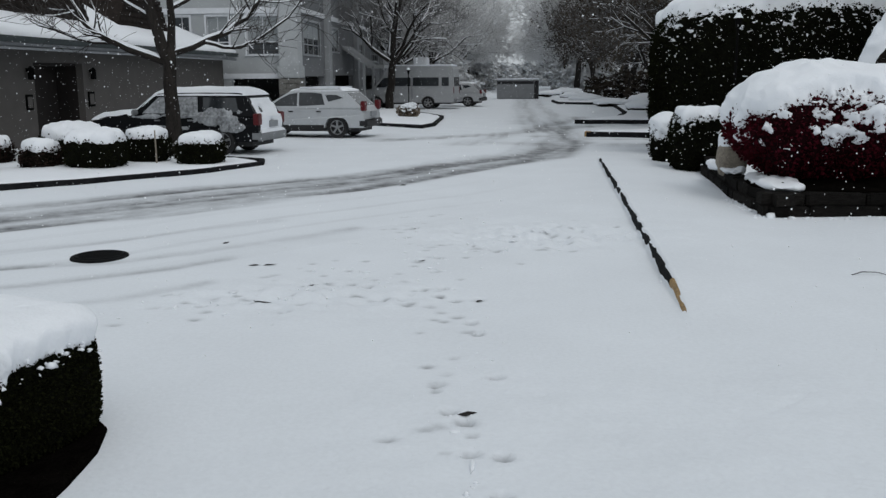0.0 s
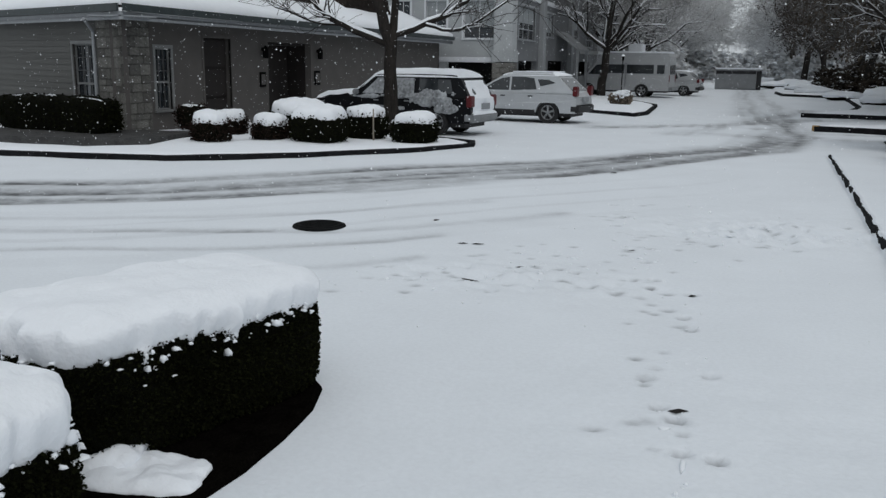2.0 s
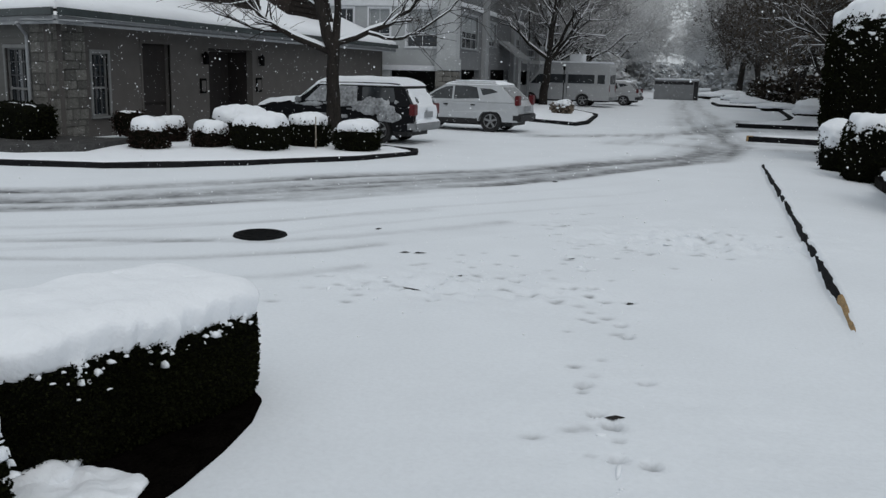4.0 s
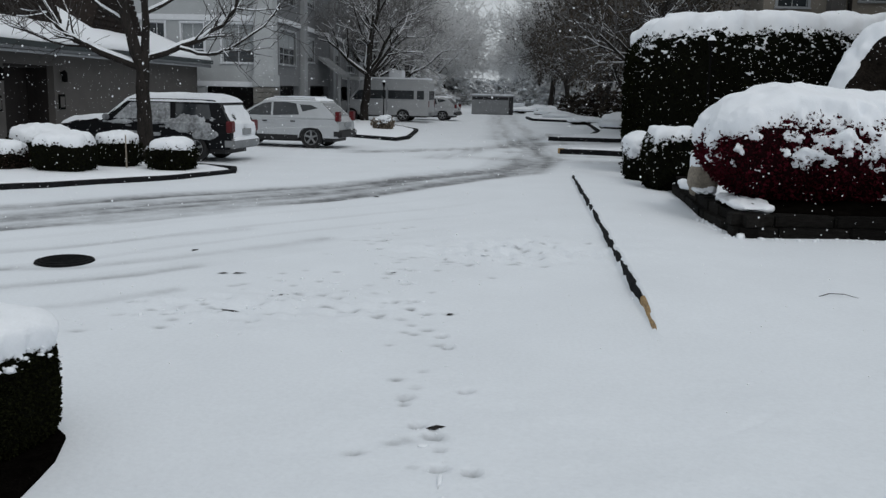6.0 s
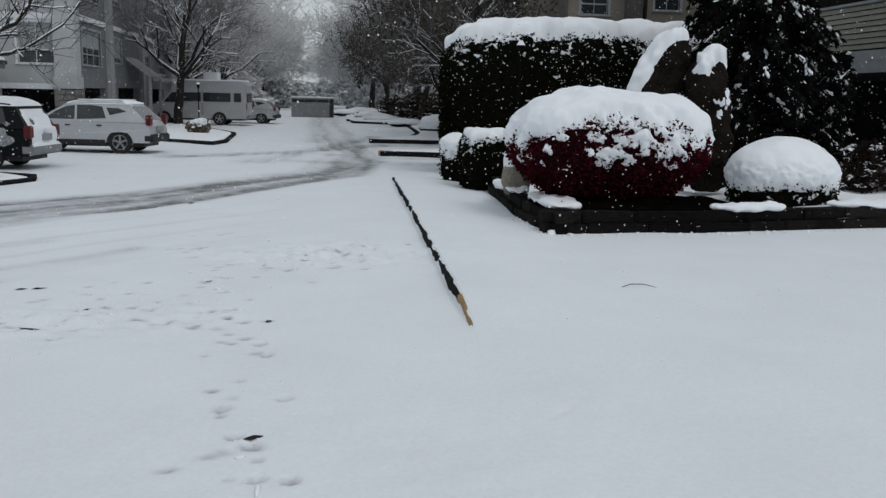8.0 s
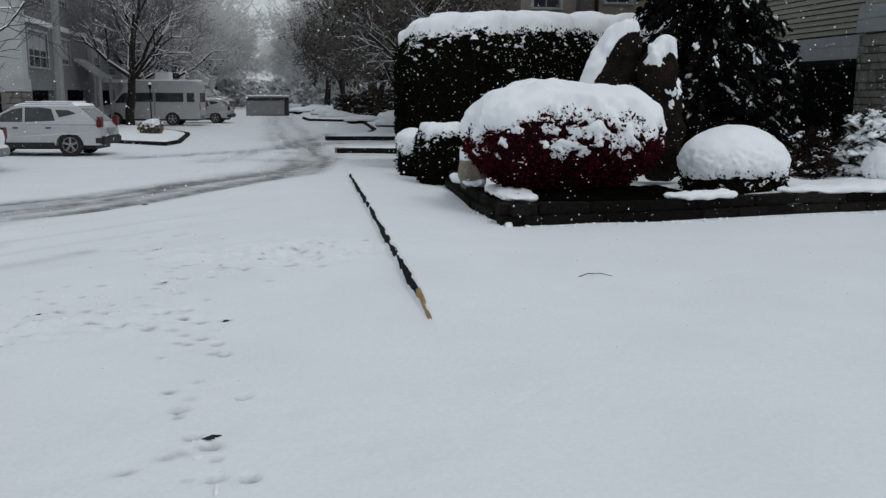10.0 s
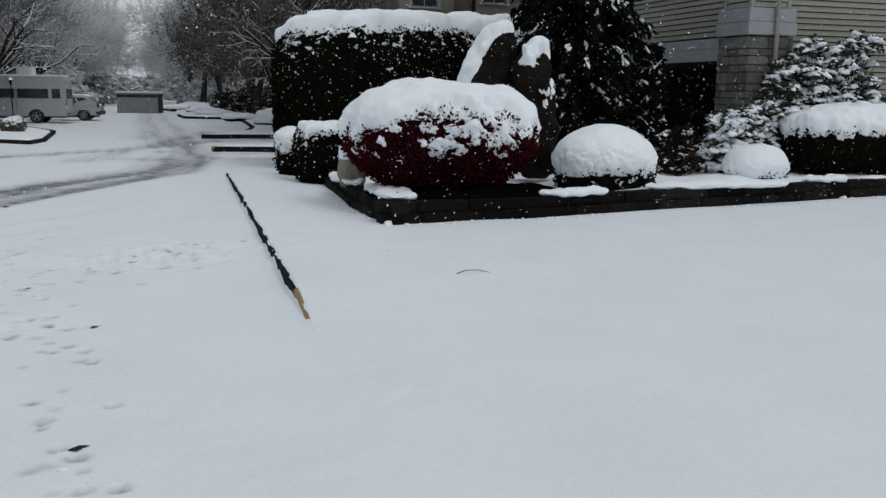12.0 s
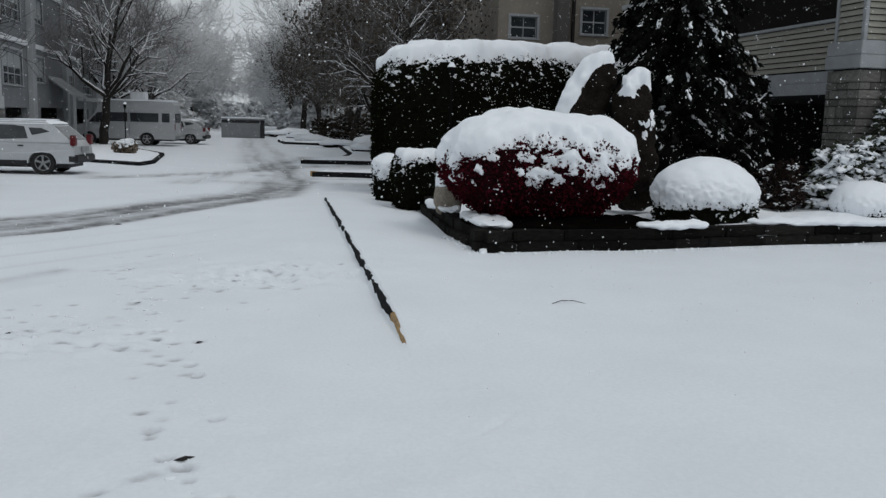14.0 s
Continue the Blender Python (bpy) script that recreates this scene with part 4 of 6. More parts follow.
    bmesh.ops.translate(bm, verts=[v for v in made["geom"] if isinstance(v, bmesh.types.BMVert)], vec=(0, 0, 0.03))
    part("soffit", bm, M_GREYTRIM, roof)
    # a low dormer with bare shingles
    for y, half in ((26.2, 3.3), (34.0, 2.4)):
        dm = bmesh.new()
        prism(dm, [(-half, 0), (half, 0), (half - 0.2, 0.35), (half - 1.3, 1.5), (1.3 - half, 1.5), (0.2 - half, 0.35)], -0.75, 1.6)
        for k in range(7):
            box(dm, (-half + 0.1 + 0.14 * k, -0.775 - 0.004 * k, 0.03 + 0.2 * k), (half - 0.1 - 0.14 * k, -0.75, 0.2 + 0.2 * k), 0.006)
        dorm = part("dormer", dm, M_BARESHINGLE, roof, "bare dark-brown shingled dormer")
        dorm.matrix_basis = pose(-15.3, y, 3.86, 0, 0, 90)
    # back walls close the house
    bm = bmesh.new()
    box(bm, (-27, 40.6, 0), (-13.8, 40.8, 3.0))
    box(bm, (-27.0, 23.0, 0), (-26.8, 40.6, 3.0))
    tagged(part("house_wall_back", bm, M_TAUPE), "plain taupe back wall of the low house", "wall", kind="structure")
    # raised terrace before the corner
    t = strip("terrace_edge", [(-26, 17.2), (-16, 14.7), (-12.9, 14.85), (-11.9, 15.7), (-12.1, 17.6)], 1.6, -0.1, 0.27, M_EDGING, side=1.0)
    tagged(t, "low dark stone edging before the house", "edging", kind="structure")


M_BARESHINGLE = mat("bare_brown_shingle", (0.02, 0.016, 0.014), 0.9, 0.5, 5, 30, 0.6, spec=0.1)
M_TAUPESIDE = by_piece(mat("grey_lap_board", (0.09, 0.09, 0.086), 0.75, 0.12, 3, 40, 0.15), 0.9, 1.08)
low_house()


# ---- apartment house on the far side of the parking ----
M_APTPILLAR = mat("weathered_grey_white_board", (0.38, 0.398, 0.41), 0.8, 0.15, 1.2, 30, 0.2)
M_APTLIGHT = mat("grey_white_board", (0.25, 0.262, 0.272), 0.8, 0.15, 1.2, 30, 0.2)


def apartments():
    ob = thing("apartment_building", pose(-10.4, 42.0, 0), "pale grey three-storey apartment building with stone-based pillars", "apartment building")
    # front facade: outer face towards -y, local x from west to east, ends at the corner pillar
    L, H = 22.0, 11.0
    holes, wins = [], []
    for s in range(3):
        z0, z1 = 3.08 + 3.0 * s, 4.88 + 3.0 * s
        for x0, x1 in ((L - 2.55, L - 1.0), (L - 4.5, L - 3.45), (L - 6.1, L - 5.35), (L - 8.6, L - 7.2)):
            holes.append((x0, x1, z0, z1))
            wins.append((x0, x1, z0, z1))
    gar = [(L - 3.4, L - 1.05, 0.0, 1.95), (L - 6.0, L - 3.9, 0.0, 1.95), (L - 9.5, L - 6.6, 0.0, 1.95)]
    front = new("front_wall")
    front.parent = ob
    front.location = (-L + 0.0, 0, 0)
    bm = bmesh.new()
    wall_cells(bm, L - 0.95, H, 0.3, holes + gar)
    part("wall_panel", bm, M_APT, front)
    for i, (x0, x1, z0, z1) in enumerate(wins):
        window(front, x0, x1, z0, z1, 2, 2, trim=0.1, frame_mat=M_WHITE, blind=(0.3, 0.55, 0.0, 0.45)[i % 4], rail=z0 + 0.6)
    bm = bmesh.new()
    for s in range(3):
        box(bm, (0, -0.08, 5.0 + 3 * s), (L - 0.95, 0.0, 5.28 + 3 * s), 0.02)
    box(bm, (0, -0.06, 1.95), (L - 0.95, -0.001, 2.2), 0.02)
    part("band_course", bm, M_WHITE, front)
    # corner pillar with its stone foot
    pil = part("pillar", boxed((-0.95, -0.35, 2.0), (0.0, 0.5, 11.0), 0.02), M_APTPILLAR, ob, "pale grey pillar with a stone foot")
    part("pillar_cap", boxed((-1.02, -0.42, 1.98), (0.07, 0.57, 2.55), 0.03), M_APT, pil)
    bm = boxed((-0.5, -0.5, -0.5), (0.5, 0.5, 0.5), 0.03)
    st = bpy.data.meshes.new("stone")
    bm.to_mesh(st)
    bm.free()
    st.materials.append(M_ASHLAR)
    rng = np.random.default_rng(9)
    for k in range(8):
        a = -0.99
        while a < 0.0:
            w = min(rng.uniform(0.3, 0.55), 0.04 - a)
            s = new("stone", st)
            s.parent = pil
            s.location, s.scale = (a + w / 2, -0.2, 0.12 + 0.245 * k), (w - 0.015, 0.4, 0.23)
            a += w
        s = new("stone", st)
        s.parent = pil
        s.location, s.scale = (-0.15, 0.3, 0.12 + 0.245 * k), (0.36, 0.55, 0.23)
    # the side along the road, outer face towards +x; local x runs along +y
    side = new("side_wall")
    side.parent = ob
    side.matrix_basis = pose(0.0, 0.5, 0, 0, 0, 90)
    holes, wins, dark = [], [], []
    for s in range(3):
        for x0, x1, z0, z1 in ((0.3, 3.8, 3.1, 4.7), (6.3, 8.6, 3.4, 4.65), (15, 17, 3.2, 4.7), (20, 23, 3.1, 4.8), (27, 30, 3.1, 4.8), (34, 37, 3.1, 4.8)):
            holes.append((x0, x1, z0 + 3 * s, z1 + 3 * s))
    wins = list(holes)
    gar = [(0.4, 4.6, 0.0, 2.05), (7.5, 13.0, 0.0, 2.1), (16.5, 22, 0, 2.1), (26, 32, 0, 2.1)]
    bm = bmesh.new()
    wall_cells(bm, 40, H, 0.3, holes + gar)
    # side wall set in a darker grey than the front
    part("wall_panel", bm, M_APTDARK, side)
    for i, (x0, x1, z0, z1) in enumerate(wins):
        window(side, x0, x1, z0, z1, 2, 3, trim=0.12, frame_mat=M_GREYTRIM, blind=(0.5, 0.2, 0.6)[i % 3], rail=z0 + 0.5)
    for x in (4.9, 13.4, 24.0, 33.0):
        part("pilaster", boxed((x, -0.25, 0), (x + 0.8, -0.001, 11.0), 0.02), M_APTLIGHT, side)
    bm = bmesh.new()
    for s in range(3):
        box(bm, (0, -0.07, 5.05 + 3 * s), (40, -0.001, 5.3 + 3 * s), 0.02)
    part("band_course", bm, M_WHITE, side)
    # balconies with rails
    for x, zf in ((17.6, 2.6), (17.6, 5.6), (28.0, 2.6)):
        bal = part("balcony", boxed((x, -1.3, zf), (x + 3.0, -0.08, zf + 0.2), 0.02), M_APT, side)
        bm = bmesh.new()
        box(bm, (x, -1.3, zf + 1.1), (x + 3.0, -1.24, zf + 1.17))
        for k in range(16):
            box(bm, (x + 0.02 + 0.195 * k, -1.29, zf + 0.2), (x + 0.05 + 0.195 * k, -1.26, zf + 1.1))
        part("rail", bm, M_GREYTRIM, bal)
    # lean-to roof over the side entrance
    bm = bmesh.new()
    prism(bm, [(0.0, 3.83), (0.0, 3.68), (1.4, 2.66), (1.4, 2.8)], 9.6, 13.1)
    for v in bm.verts:
        x, y, z = v.co
        v.co = (y, -0.003 - x, z)
    lean = part("lean_to_roof", bm, M_APTLIGHT, side, "sloping roof over the side entrance")
    for x in (9.7, 12.9):
        part("post", boxed((x, -1.35, 0.0), (x + 0.14, -1.21, 2.76), 0.01), M_APTLIGHT, lean)
    # garage inside, floors and roof; the insides' shade is in their near-black colour
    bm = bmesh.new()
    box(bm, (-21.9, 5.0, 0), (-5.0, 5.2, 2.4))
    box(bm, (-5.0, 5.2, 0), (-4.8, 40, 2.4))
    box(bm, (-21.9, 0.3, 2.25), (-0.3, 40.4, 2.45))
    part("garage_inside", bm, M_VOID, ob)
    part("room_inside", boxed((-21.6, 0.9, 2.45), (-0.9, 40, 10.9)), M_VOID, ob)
    rf = part("roof", boxed((-22.4, -0.7, 11.0), (0.7, 41, 11.35), 0.03), M_GREYTRIM, ob)
    part("snow_cover", boxed((-22.4, -0.7, 11.352), (0.7, 41, 11.55), 0.06), M_SNOW, rf)
    bm = bmesh.new()
    box(bm, (-22.0, 0.0, 0), (-21.7, 40.5, 11.0))
    box(bm, (-21.7, 40.2, 0), (-0.3, 40.5, 11.0))
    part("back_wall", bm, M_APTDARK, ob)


apartments()


# ---- house beside the drive: cream siding over a stone pier ----
def lap_mesh(m, exposure):
    bm = bmesh.new()
    prism(bm, [(0, 0.02), (0.0, exposure), (0.01, exposure), (0.05, 0.02)], 0, 1)
    for v in bm.verts:
        x, y, z = v.co
        v.co = (y, -x, z)
    bmesh.ops.recalc_face_normals(bm, faces=bm.faces)
    me = bpy.data.meshes.new("siding_board")
    bm.to_mesh(me)
    bm.free()
    me.materials.append(m)
    return me


def cream_house():
    ob = thing("cream_house", pose(13.2, 16.7, 0), "cream lap-sided house with a stone pier and dark carport", "house")
    lap = lap_mesh(M_SIDING, 0.135)
    # pier: stone below, pale cap, sided above
    pier = part("pier_core", boxed((0.08, 0.08, 0.0), (1.12, 1.02, 3.33)), M_MORTAR, ob, "grey ashlar pier")
    bm = boxed((-0.5, -0.5, -0.5), (0.5, 0.5, 0.5), 0.035)
    st = bpy.data.meshes.new("stone")
    bm.to_mesh(st)
    bm.free()
    st.materials.append(M_ASHLAR)
    rng = np.random.default_rng(12)
    z = 0.0
    while z < 3.28:
        h = min(float(rng.choice([0.16, 0.2, 0.27])), 3.33 - z)
        for axis, length in ((0, 1.2), (1, 1.1)):
            a = 0.0
            while a < length - 0.04:
                w = min(rng.uniform(0.24, 0.56), length - a)
                s = new("stone", st)
                s.parent = pier
                o = 0.05 - 0.02 * rng.random()
                s.location = (a + w / 2, o, z + h / 2) if axis == 0 else (o, a + w / 2, z + h / 2)
                s.scale = (w - 0.016, 0.12, h - 0.016) if axis == 0 else (0.12, w - 0.016, h - 0.016)
                a += w
        z += h
    bm = bmesh.new()
    box(bm, (-0.07, -0.07, 3.33), (1.25, 1.15, 3.62), 0.015)
    box(bm, (-0.05, -0.05, 3.622), (1.23, 1.13, 3.93), 0.015)
    part("pier_cap", bm, M_GREYTRIM, pier, "pale grey pier cap")
    part("pier_top", boxed((0.1, 0.1, 3.93), (1.1, 1.0, 8.5)), M_VOID, pier)
    for k in range(24):
        for wall, m in ((0, pose(0.16, 0.098, 3.935 + 0.135 * k)), (1, pose(0.098, 0.94, 3.935 + 0.135 * k, 0, 0, -90))):
            s = new("siding_board", lap)
            s.parent = pier
            s.matrix_basis = m @ Matrix.Diagonal((0.86 if wall == 0 else 0.8, 1, 1, 1))
    bm = bmesh.new()
    for x, y in ((0.05, 0.05), (1.04, 0.05), (0.05, 0.96)):
        box(bm, (x, y, 3.935), (x + 0.1, y + 0.1, 8.5), 0.01)
    part("corner_board", bm, M_GREYTRIM, pier)
    bm = bmesh.new()
    cyl(bm, (0.66, -0.12, 0.3), (0.66, -0.12, 8.4), 0.05, sides=10)
    part("downspout", bm, M_SIDING, pier)
    # front wall to the east
    fw = new("front_wall")
    fw.parent = ob
    fw.location = (1.2, 0.35, 0)
    bm = bmesh.new()
    wall_cells(bm, 14, 8.5, 0.25, [(0.9, 3.0, 4.6, 6.2)])
    # near-black backing paints the shade in the gaps between boards
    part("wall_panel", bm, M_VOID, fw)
    window(fw, 0.9, 3.0, 4.6, 6.2, 2, 2, trim=0.12, frame_mat=M_WHITE, blind=0.4)
    for k in range(60):
        z = 0.4 + 0.135 * k
        spans = [(0.0, 0.72), (3.18, 14)] if 4.42 < z < 6.35 else [(0.0, 14)]
        for a, b in spans:
            s = new("siding_board", lap)
            s.parent = fw
            s.matrix_basis = pose(a, -0.001, z) @ Matrix.Diagonal((b - a, 1, 1, 1))
    # balcony along the west side, over the carport
    sw = new("west_side")
    sw.parent = ob
    sw.matrix_basis = pose(0.3, 13.0, 0, 0, 0, -90) @ pose(0, 0, 0)
    bm = bmesh.new()
    box(bm, (0, 0.0, 2.85), (11.9, 0.2, 4.45))
    part("balcony_wall", bm, M_VOID, sw)
    for k in range(8):
        s = new("siding_board", lap)
        s.parent = sw
        s.matrix_basis = pose(0, -0.001, 3.36 + 0.135 * k) @ Matrix.Diagonal((11.9, 1, 1, 1))
    bm = bmesh.new()
    box(bm, (0, -0.06, 2.8), (11.9, -0.002, 3.08), 0.01)
    box(bm, (0, -0.05, 3.082), (11.9, -0.002, 3.34), 0.01)
    box(bm, (0, -0.08, 4.452), (11.9, 0.26, 4.53), 0.015)
    part("balcony_trim", bm, M_GREYTRIM, sw)
    bm = bmesh.new()
    box(bm, (0, 1.9, 4.5), (12.6, 2.05, 8.5))
    # balcony shade is carried by the near-black door brown
    part("balcony_back", bm, M_DOOR, sw, "brown balcony wall with its shade painted in")
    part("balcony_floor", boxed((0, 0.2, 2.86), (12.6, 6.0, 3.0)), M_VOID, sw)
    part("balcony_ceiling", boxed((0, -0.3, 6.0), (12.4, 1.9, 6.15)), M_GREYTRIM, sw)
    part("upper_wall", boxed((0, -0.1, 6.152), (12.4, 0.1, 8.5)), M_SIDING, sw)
    # carport inside, painted near-black for its shade
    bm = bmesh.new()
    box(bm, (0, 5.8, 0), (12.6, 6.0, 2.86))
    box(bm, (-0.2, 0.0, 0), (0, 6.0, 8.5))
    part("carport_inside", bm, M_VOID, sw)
    part("roof", boxed((-0.7, -0.6, 8.5), (16, 14, 8.8), 0.03), M_GREYTRIM, ob)
    part("back_wall", boxed((0.3, 13.2, 0), (15.2, 13.4, 8.5)), M_SIDING, ob)
    part("east_wall", boxed((15.2, 0.35, 0), (15.4, 13.4, 8.5)), M_SIDING, ob)


cream_house()


def tan_house():
    ob = thing("tan_building", pose(9.6, 33.0, 0), "tan stucco building wing behind the tall hedge", "building")
    fw = new("front_wall")
    fw.parent = ob
    bm = bmesh.new()
    holes = [(3.4, 4.4, 5.45, 6.4), (0.5, 1.55, 5.2, 6.0), (3.4, 4.4, 2.3, 3.6), (3.4, 4.4, 8.2, 9.3)]
    wall_cells(bm, 9.0, 10.5, 0.3, holes)
    part("wall_panel", bm, M_TANWALL, fw)
    for h in holes:
        window(fw, *h, 2, 2, trim=0.1, frame_mat=M_GREYTRIM)
    part("pilaster", boxed((2.2, -0.5, 0), (2.7, 0.0, 10.5), 0.02), M_TAUPE, fw)
    part("downspout", boxed((2.95, -0.12, 0), (3.07, -0.001, 10.5), 0.02), M_DOOR, fw)
    # solid block for the rooms, their darkness painted on
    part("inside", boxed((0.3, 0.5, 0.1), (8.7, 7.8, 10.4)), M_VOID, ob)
    for lo, hi in (((0, 0.3, 0), (0.25, 8, 10.5)), ((8.75, 0.3, 0), (9, 8, 10.5)), ((0, 8.0, 0), (9, 8.3, 10.5))):
        part("outer_wall", boxed(lo, hi), M_TANWALL, ob)
    part("roof", boxed((-0.5, -0.6, 10.5), (9.5, 8.8, 10.8), 0.03), M_GREYTRIM, ob)


tan_house()


# ---- raised planter beside the drive ----
PLANTER = [(3.95, 19.0), (3.75, 17.9), (3.45, 13.9), (3.55, 12.15), (5.9, 12.25), (8.1, 12.65), (11.3, 13.1), (13.4, 13.45), (20, 14.4)]


def planter():
    ob = thing("planter_wall", pose(0, 0, 0), "low planter wall of dark wet landscape blocks", "planter", kind="structure")
    rng = np.random.default_rng(4)
    bm = boxed((-0.5, -0.5, -0.5), (0.5, 0.5, 0.5), 0.045)
    for v in bm.verts:
        v.co += Vector((0, 0.05 * lump(v.co.x, v.co.z, 1, 3), 0.05 * lump(v.co.x, v.co.y, 5, 3)))
    bl = bpy.data.meshes.new("block")
    bm.to_mesh(bl)
    bm.free()
    bl.materials.append(M_BLOCK)
    pts = [Vector((*q, 0)) for q in PLANTER]
    for course in range(2):
        for a, b in zip(pts, pts[1:]):
            d = b - a
            L, ang = d.length, math.degrees(math.atan2(d.y, d.x))
            d.normalize()
            s = -0.04
            while s < L - 0.02:
                w = min(rng.uniform(0.55, 1.15), L - s + 0.06)
                c = a + d * (s + w / 2)
                ob2 = new("block", bl)
                ob2.parent = ob
                inset = 0.02 + 0.07 * course + 0.03 * rng.random()
                n = Vector((-d.y, d.x, 0))
                h = 0.175
                ob2.matrix_basis = pose(c.x + n.x * (0.13 + inset), c.y + n.y * (0.13 + inset), 0.0 + 0.17 * course + h / 2, rng.uniform(-1.5, 1.5), rng.uniform(-1, 1), ang + rng.uniform(-1.2, 1.2)) @ Matrix.Diagonal((w - 0.02, 0.27, h - 0.012, 1))
                s += w
    # earth and snow inside the planter
    poly = [(q[0] + 0.12, q[1] + 0.18) for q in PLANTER] + [(20, 17), (12.6, 17.0), (11.6, 22), (4.2, 22)]
    xs, ys = np.arange(3.4, 20.0, 0.14), np.arange(12.1, 22.1, 0.14)
    px, py = np.meshgrid(xs, ys)
    d = away(px, py, poly + poly[:1]) * np.where(inside(px, py, poly), 1, -1)
    z = 0.22 + 0.13 * step(px, 7.2, 9.0) + 0.05 * soft_noise(px, py, 2.3, 41) + 0.02 * soft_noise(px, py, 6, 42) - 0.35 * (1 - step(d, -0.1, 0.14))
    v = np.stack([px, py, z], -1).reshape(-1, 3)
    nx = len(xs)
    keep = (d > -0.1).ravel()
    f = [(i * nx + j, i * nx + j + 1, (i + 1) * nx + j + 1, (i + 1) * nx + j) for i in range(len(ys) - 1) for j in range(nx - 1) if keep[i * nx + j] and keep[(i + 1) * nx + j + 1]]
    v, f = compact(v, f)
    tagged(raw("planter_snow", v, f, M_SNOW), "uneven snow lying in the raised planter", "snow", kind="structure")
    # snow pads left on the coping
    for x, y, rx, ry in ((6.9, 12.6, 0.62, 0.17), (10.1, 13.15, 1.5, 0.24), (12.9, 13.65, 0.5, 0.2), (3.72, 15.6, 0.2, 1.0), (3.95, 13.3, 0.3, 0.85)):
        p, nrm, shape = shell(rx, ry, 0.13, 3.0, 90, 30, 0.07, 3.5, x)
        pad = raw("snow_pad", p, grid_faces(shape), M_SNOW)
        pad.location = (x, y, 0.32)
        tagged(pad, "pad of snow lying on the planter wall", "snow", "snow pads")


planter()
# mulch and the shade beneath the shrub share one near-black colour
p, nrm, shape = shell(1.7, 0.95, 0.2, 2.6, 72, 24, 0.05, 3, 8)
mulch = raw("mulch_bed", p, grid_faces(shape), M_SOILSHADE)
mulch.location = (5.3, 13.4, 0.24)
tagged(mulch, "dark bare mulch with painted shade under the burgundy shrub", "mulch", kind="structure")

# ---- shrubs and stones of the planter ----
bush("barberry_bush", 5.05, 14.0, 0.2, 1.62, 1.28, 1.74, "burgundy shrub under a thick broken cap of snow in the planter", power=2.5, leaf=0.055, count=20000, depth=0.2, start=0.2,
     patchy=1.5, freq=1.35, seed=11, leaf_mat=M_RED, core_mat=M_REDCORE, res=(280, 150), rough=0.13, face_snow=160, low=0.75, clot=0.02, waist=0.44, grit=0.06, veil=(0.03, 0.6, 4.5, 0.7))
bush("snow_mound_bush", 8.33, 14.2, -0.2, 0.93, 0.75, 1.44, "low dark shrub buried under a smooth dome of snow", power=2.1, leaf=0.05, count=6000, depth=0.17, start=-0.15, patchy=0.45, freq=1.6, seed=12, res=(180, 100), rough=0.045, calm=0.35, low=0.78, grit=0.05, veil=(0.03, 0.35, 7, 0.5))
bush("snow_mound_bush", 12.15, 14.8, -0.1, 0.6, 0.5, 0.92, "small dark shrub buried under a dome of snow", power=2.3, leaf=0.05, count=1500, depth=0.16, start=-0.4, patchy=0.4, freq=2.2, seed=13, res=(120, 70), rough=0.03, calm=0.35, low=0.55, grit=0.03, veil=(0.02, 0.4, 8, 0.5))
bush("snow_mound_bush", 14.9, 15.2, 0.3, 1.6, 1.0, 1.3, "broad dark shrub with snow on its domed top", power=2.5, leaf=0.06, count=7000, depth=0.22, start=0.3, patchy=0.6, freq=2.0, seed=14, res=(200, 100), rough=0.1, grit=0.05, veil=(0.03, 0.7, 6, 0.9))
bush("round_bush", 3.48, 20.4, 0.0, 0.36, 0.36, 1.0, "pale round shrub capped with snow by the drive", power=2.6, leaf=0.05, count=1200, depth=0.14, start=0.0, patchy=0.4, freq=3, seed=15, low=0.45, res=(110, 60), grit=0.03, veil=(0.02, 0.45, 9, 0.6))
bush("clipped_bush", 3.85, 18.7, 0.0, 0.54, 0.5, 1.2, "dark clipped shrub with snow on its flat top", power=4, leaf=0.05, count=4500, depth=0.13, start=0.45, patchy=0.7, freq=3, seed=16, res=(140, 80), grit=0.03, veil=(0.02, 0.5, 8, 1.0))
bush("rounded_stone", 3.78, 15.3, 0.24, 0.26, 0.24, 0.66, "small tan boulder capped with snow", "boulder", power=2.8, leaf=0.01, count=3, depth=0.12, start=0.35, patchy=0.3, freq=3, seed=17, leaf_mat=M_TANROCK, core_mat=M_TANROCK)
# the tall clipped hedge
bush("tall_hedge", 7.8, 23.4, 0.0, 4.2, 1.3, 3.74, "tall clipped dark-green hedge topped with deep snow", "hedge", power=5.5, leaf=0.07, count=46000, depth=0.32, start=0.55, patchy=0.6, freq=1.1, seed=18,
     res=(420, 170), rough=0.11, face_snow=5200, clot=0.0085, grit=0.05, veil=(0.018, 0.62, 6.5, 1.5))


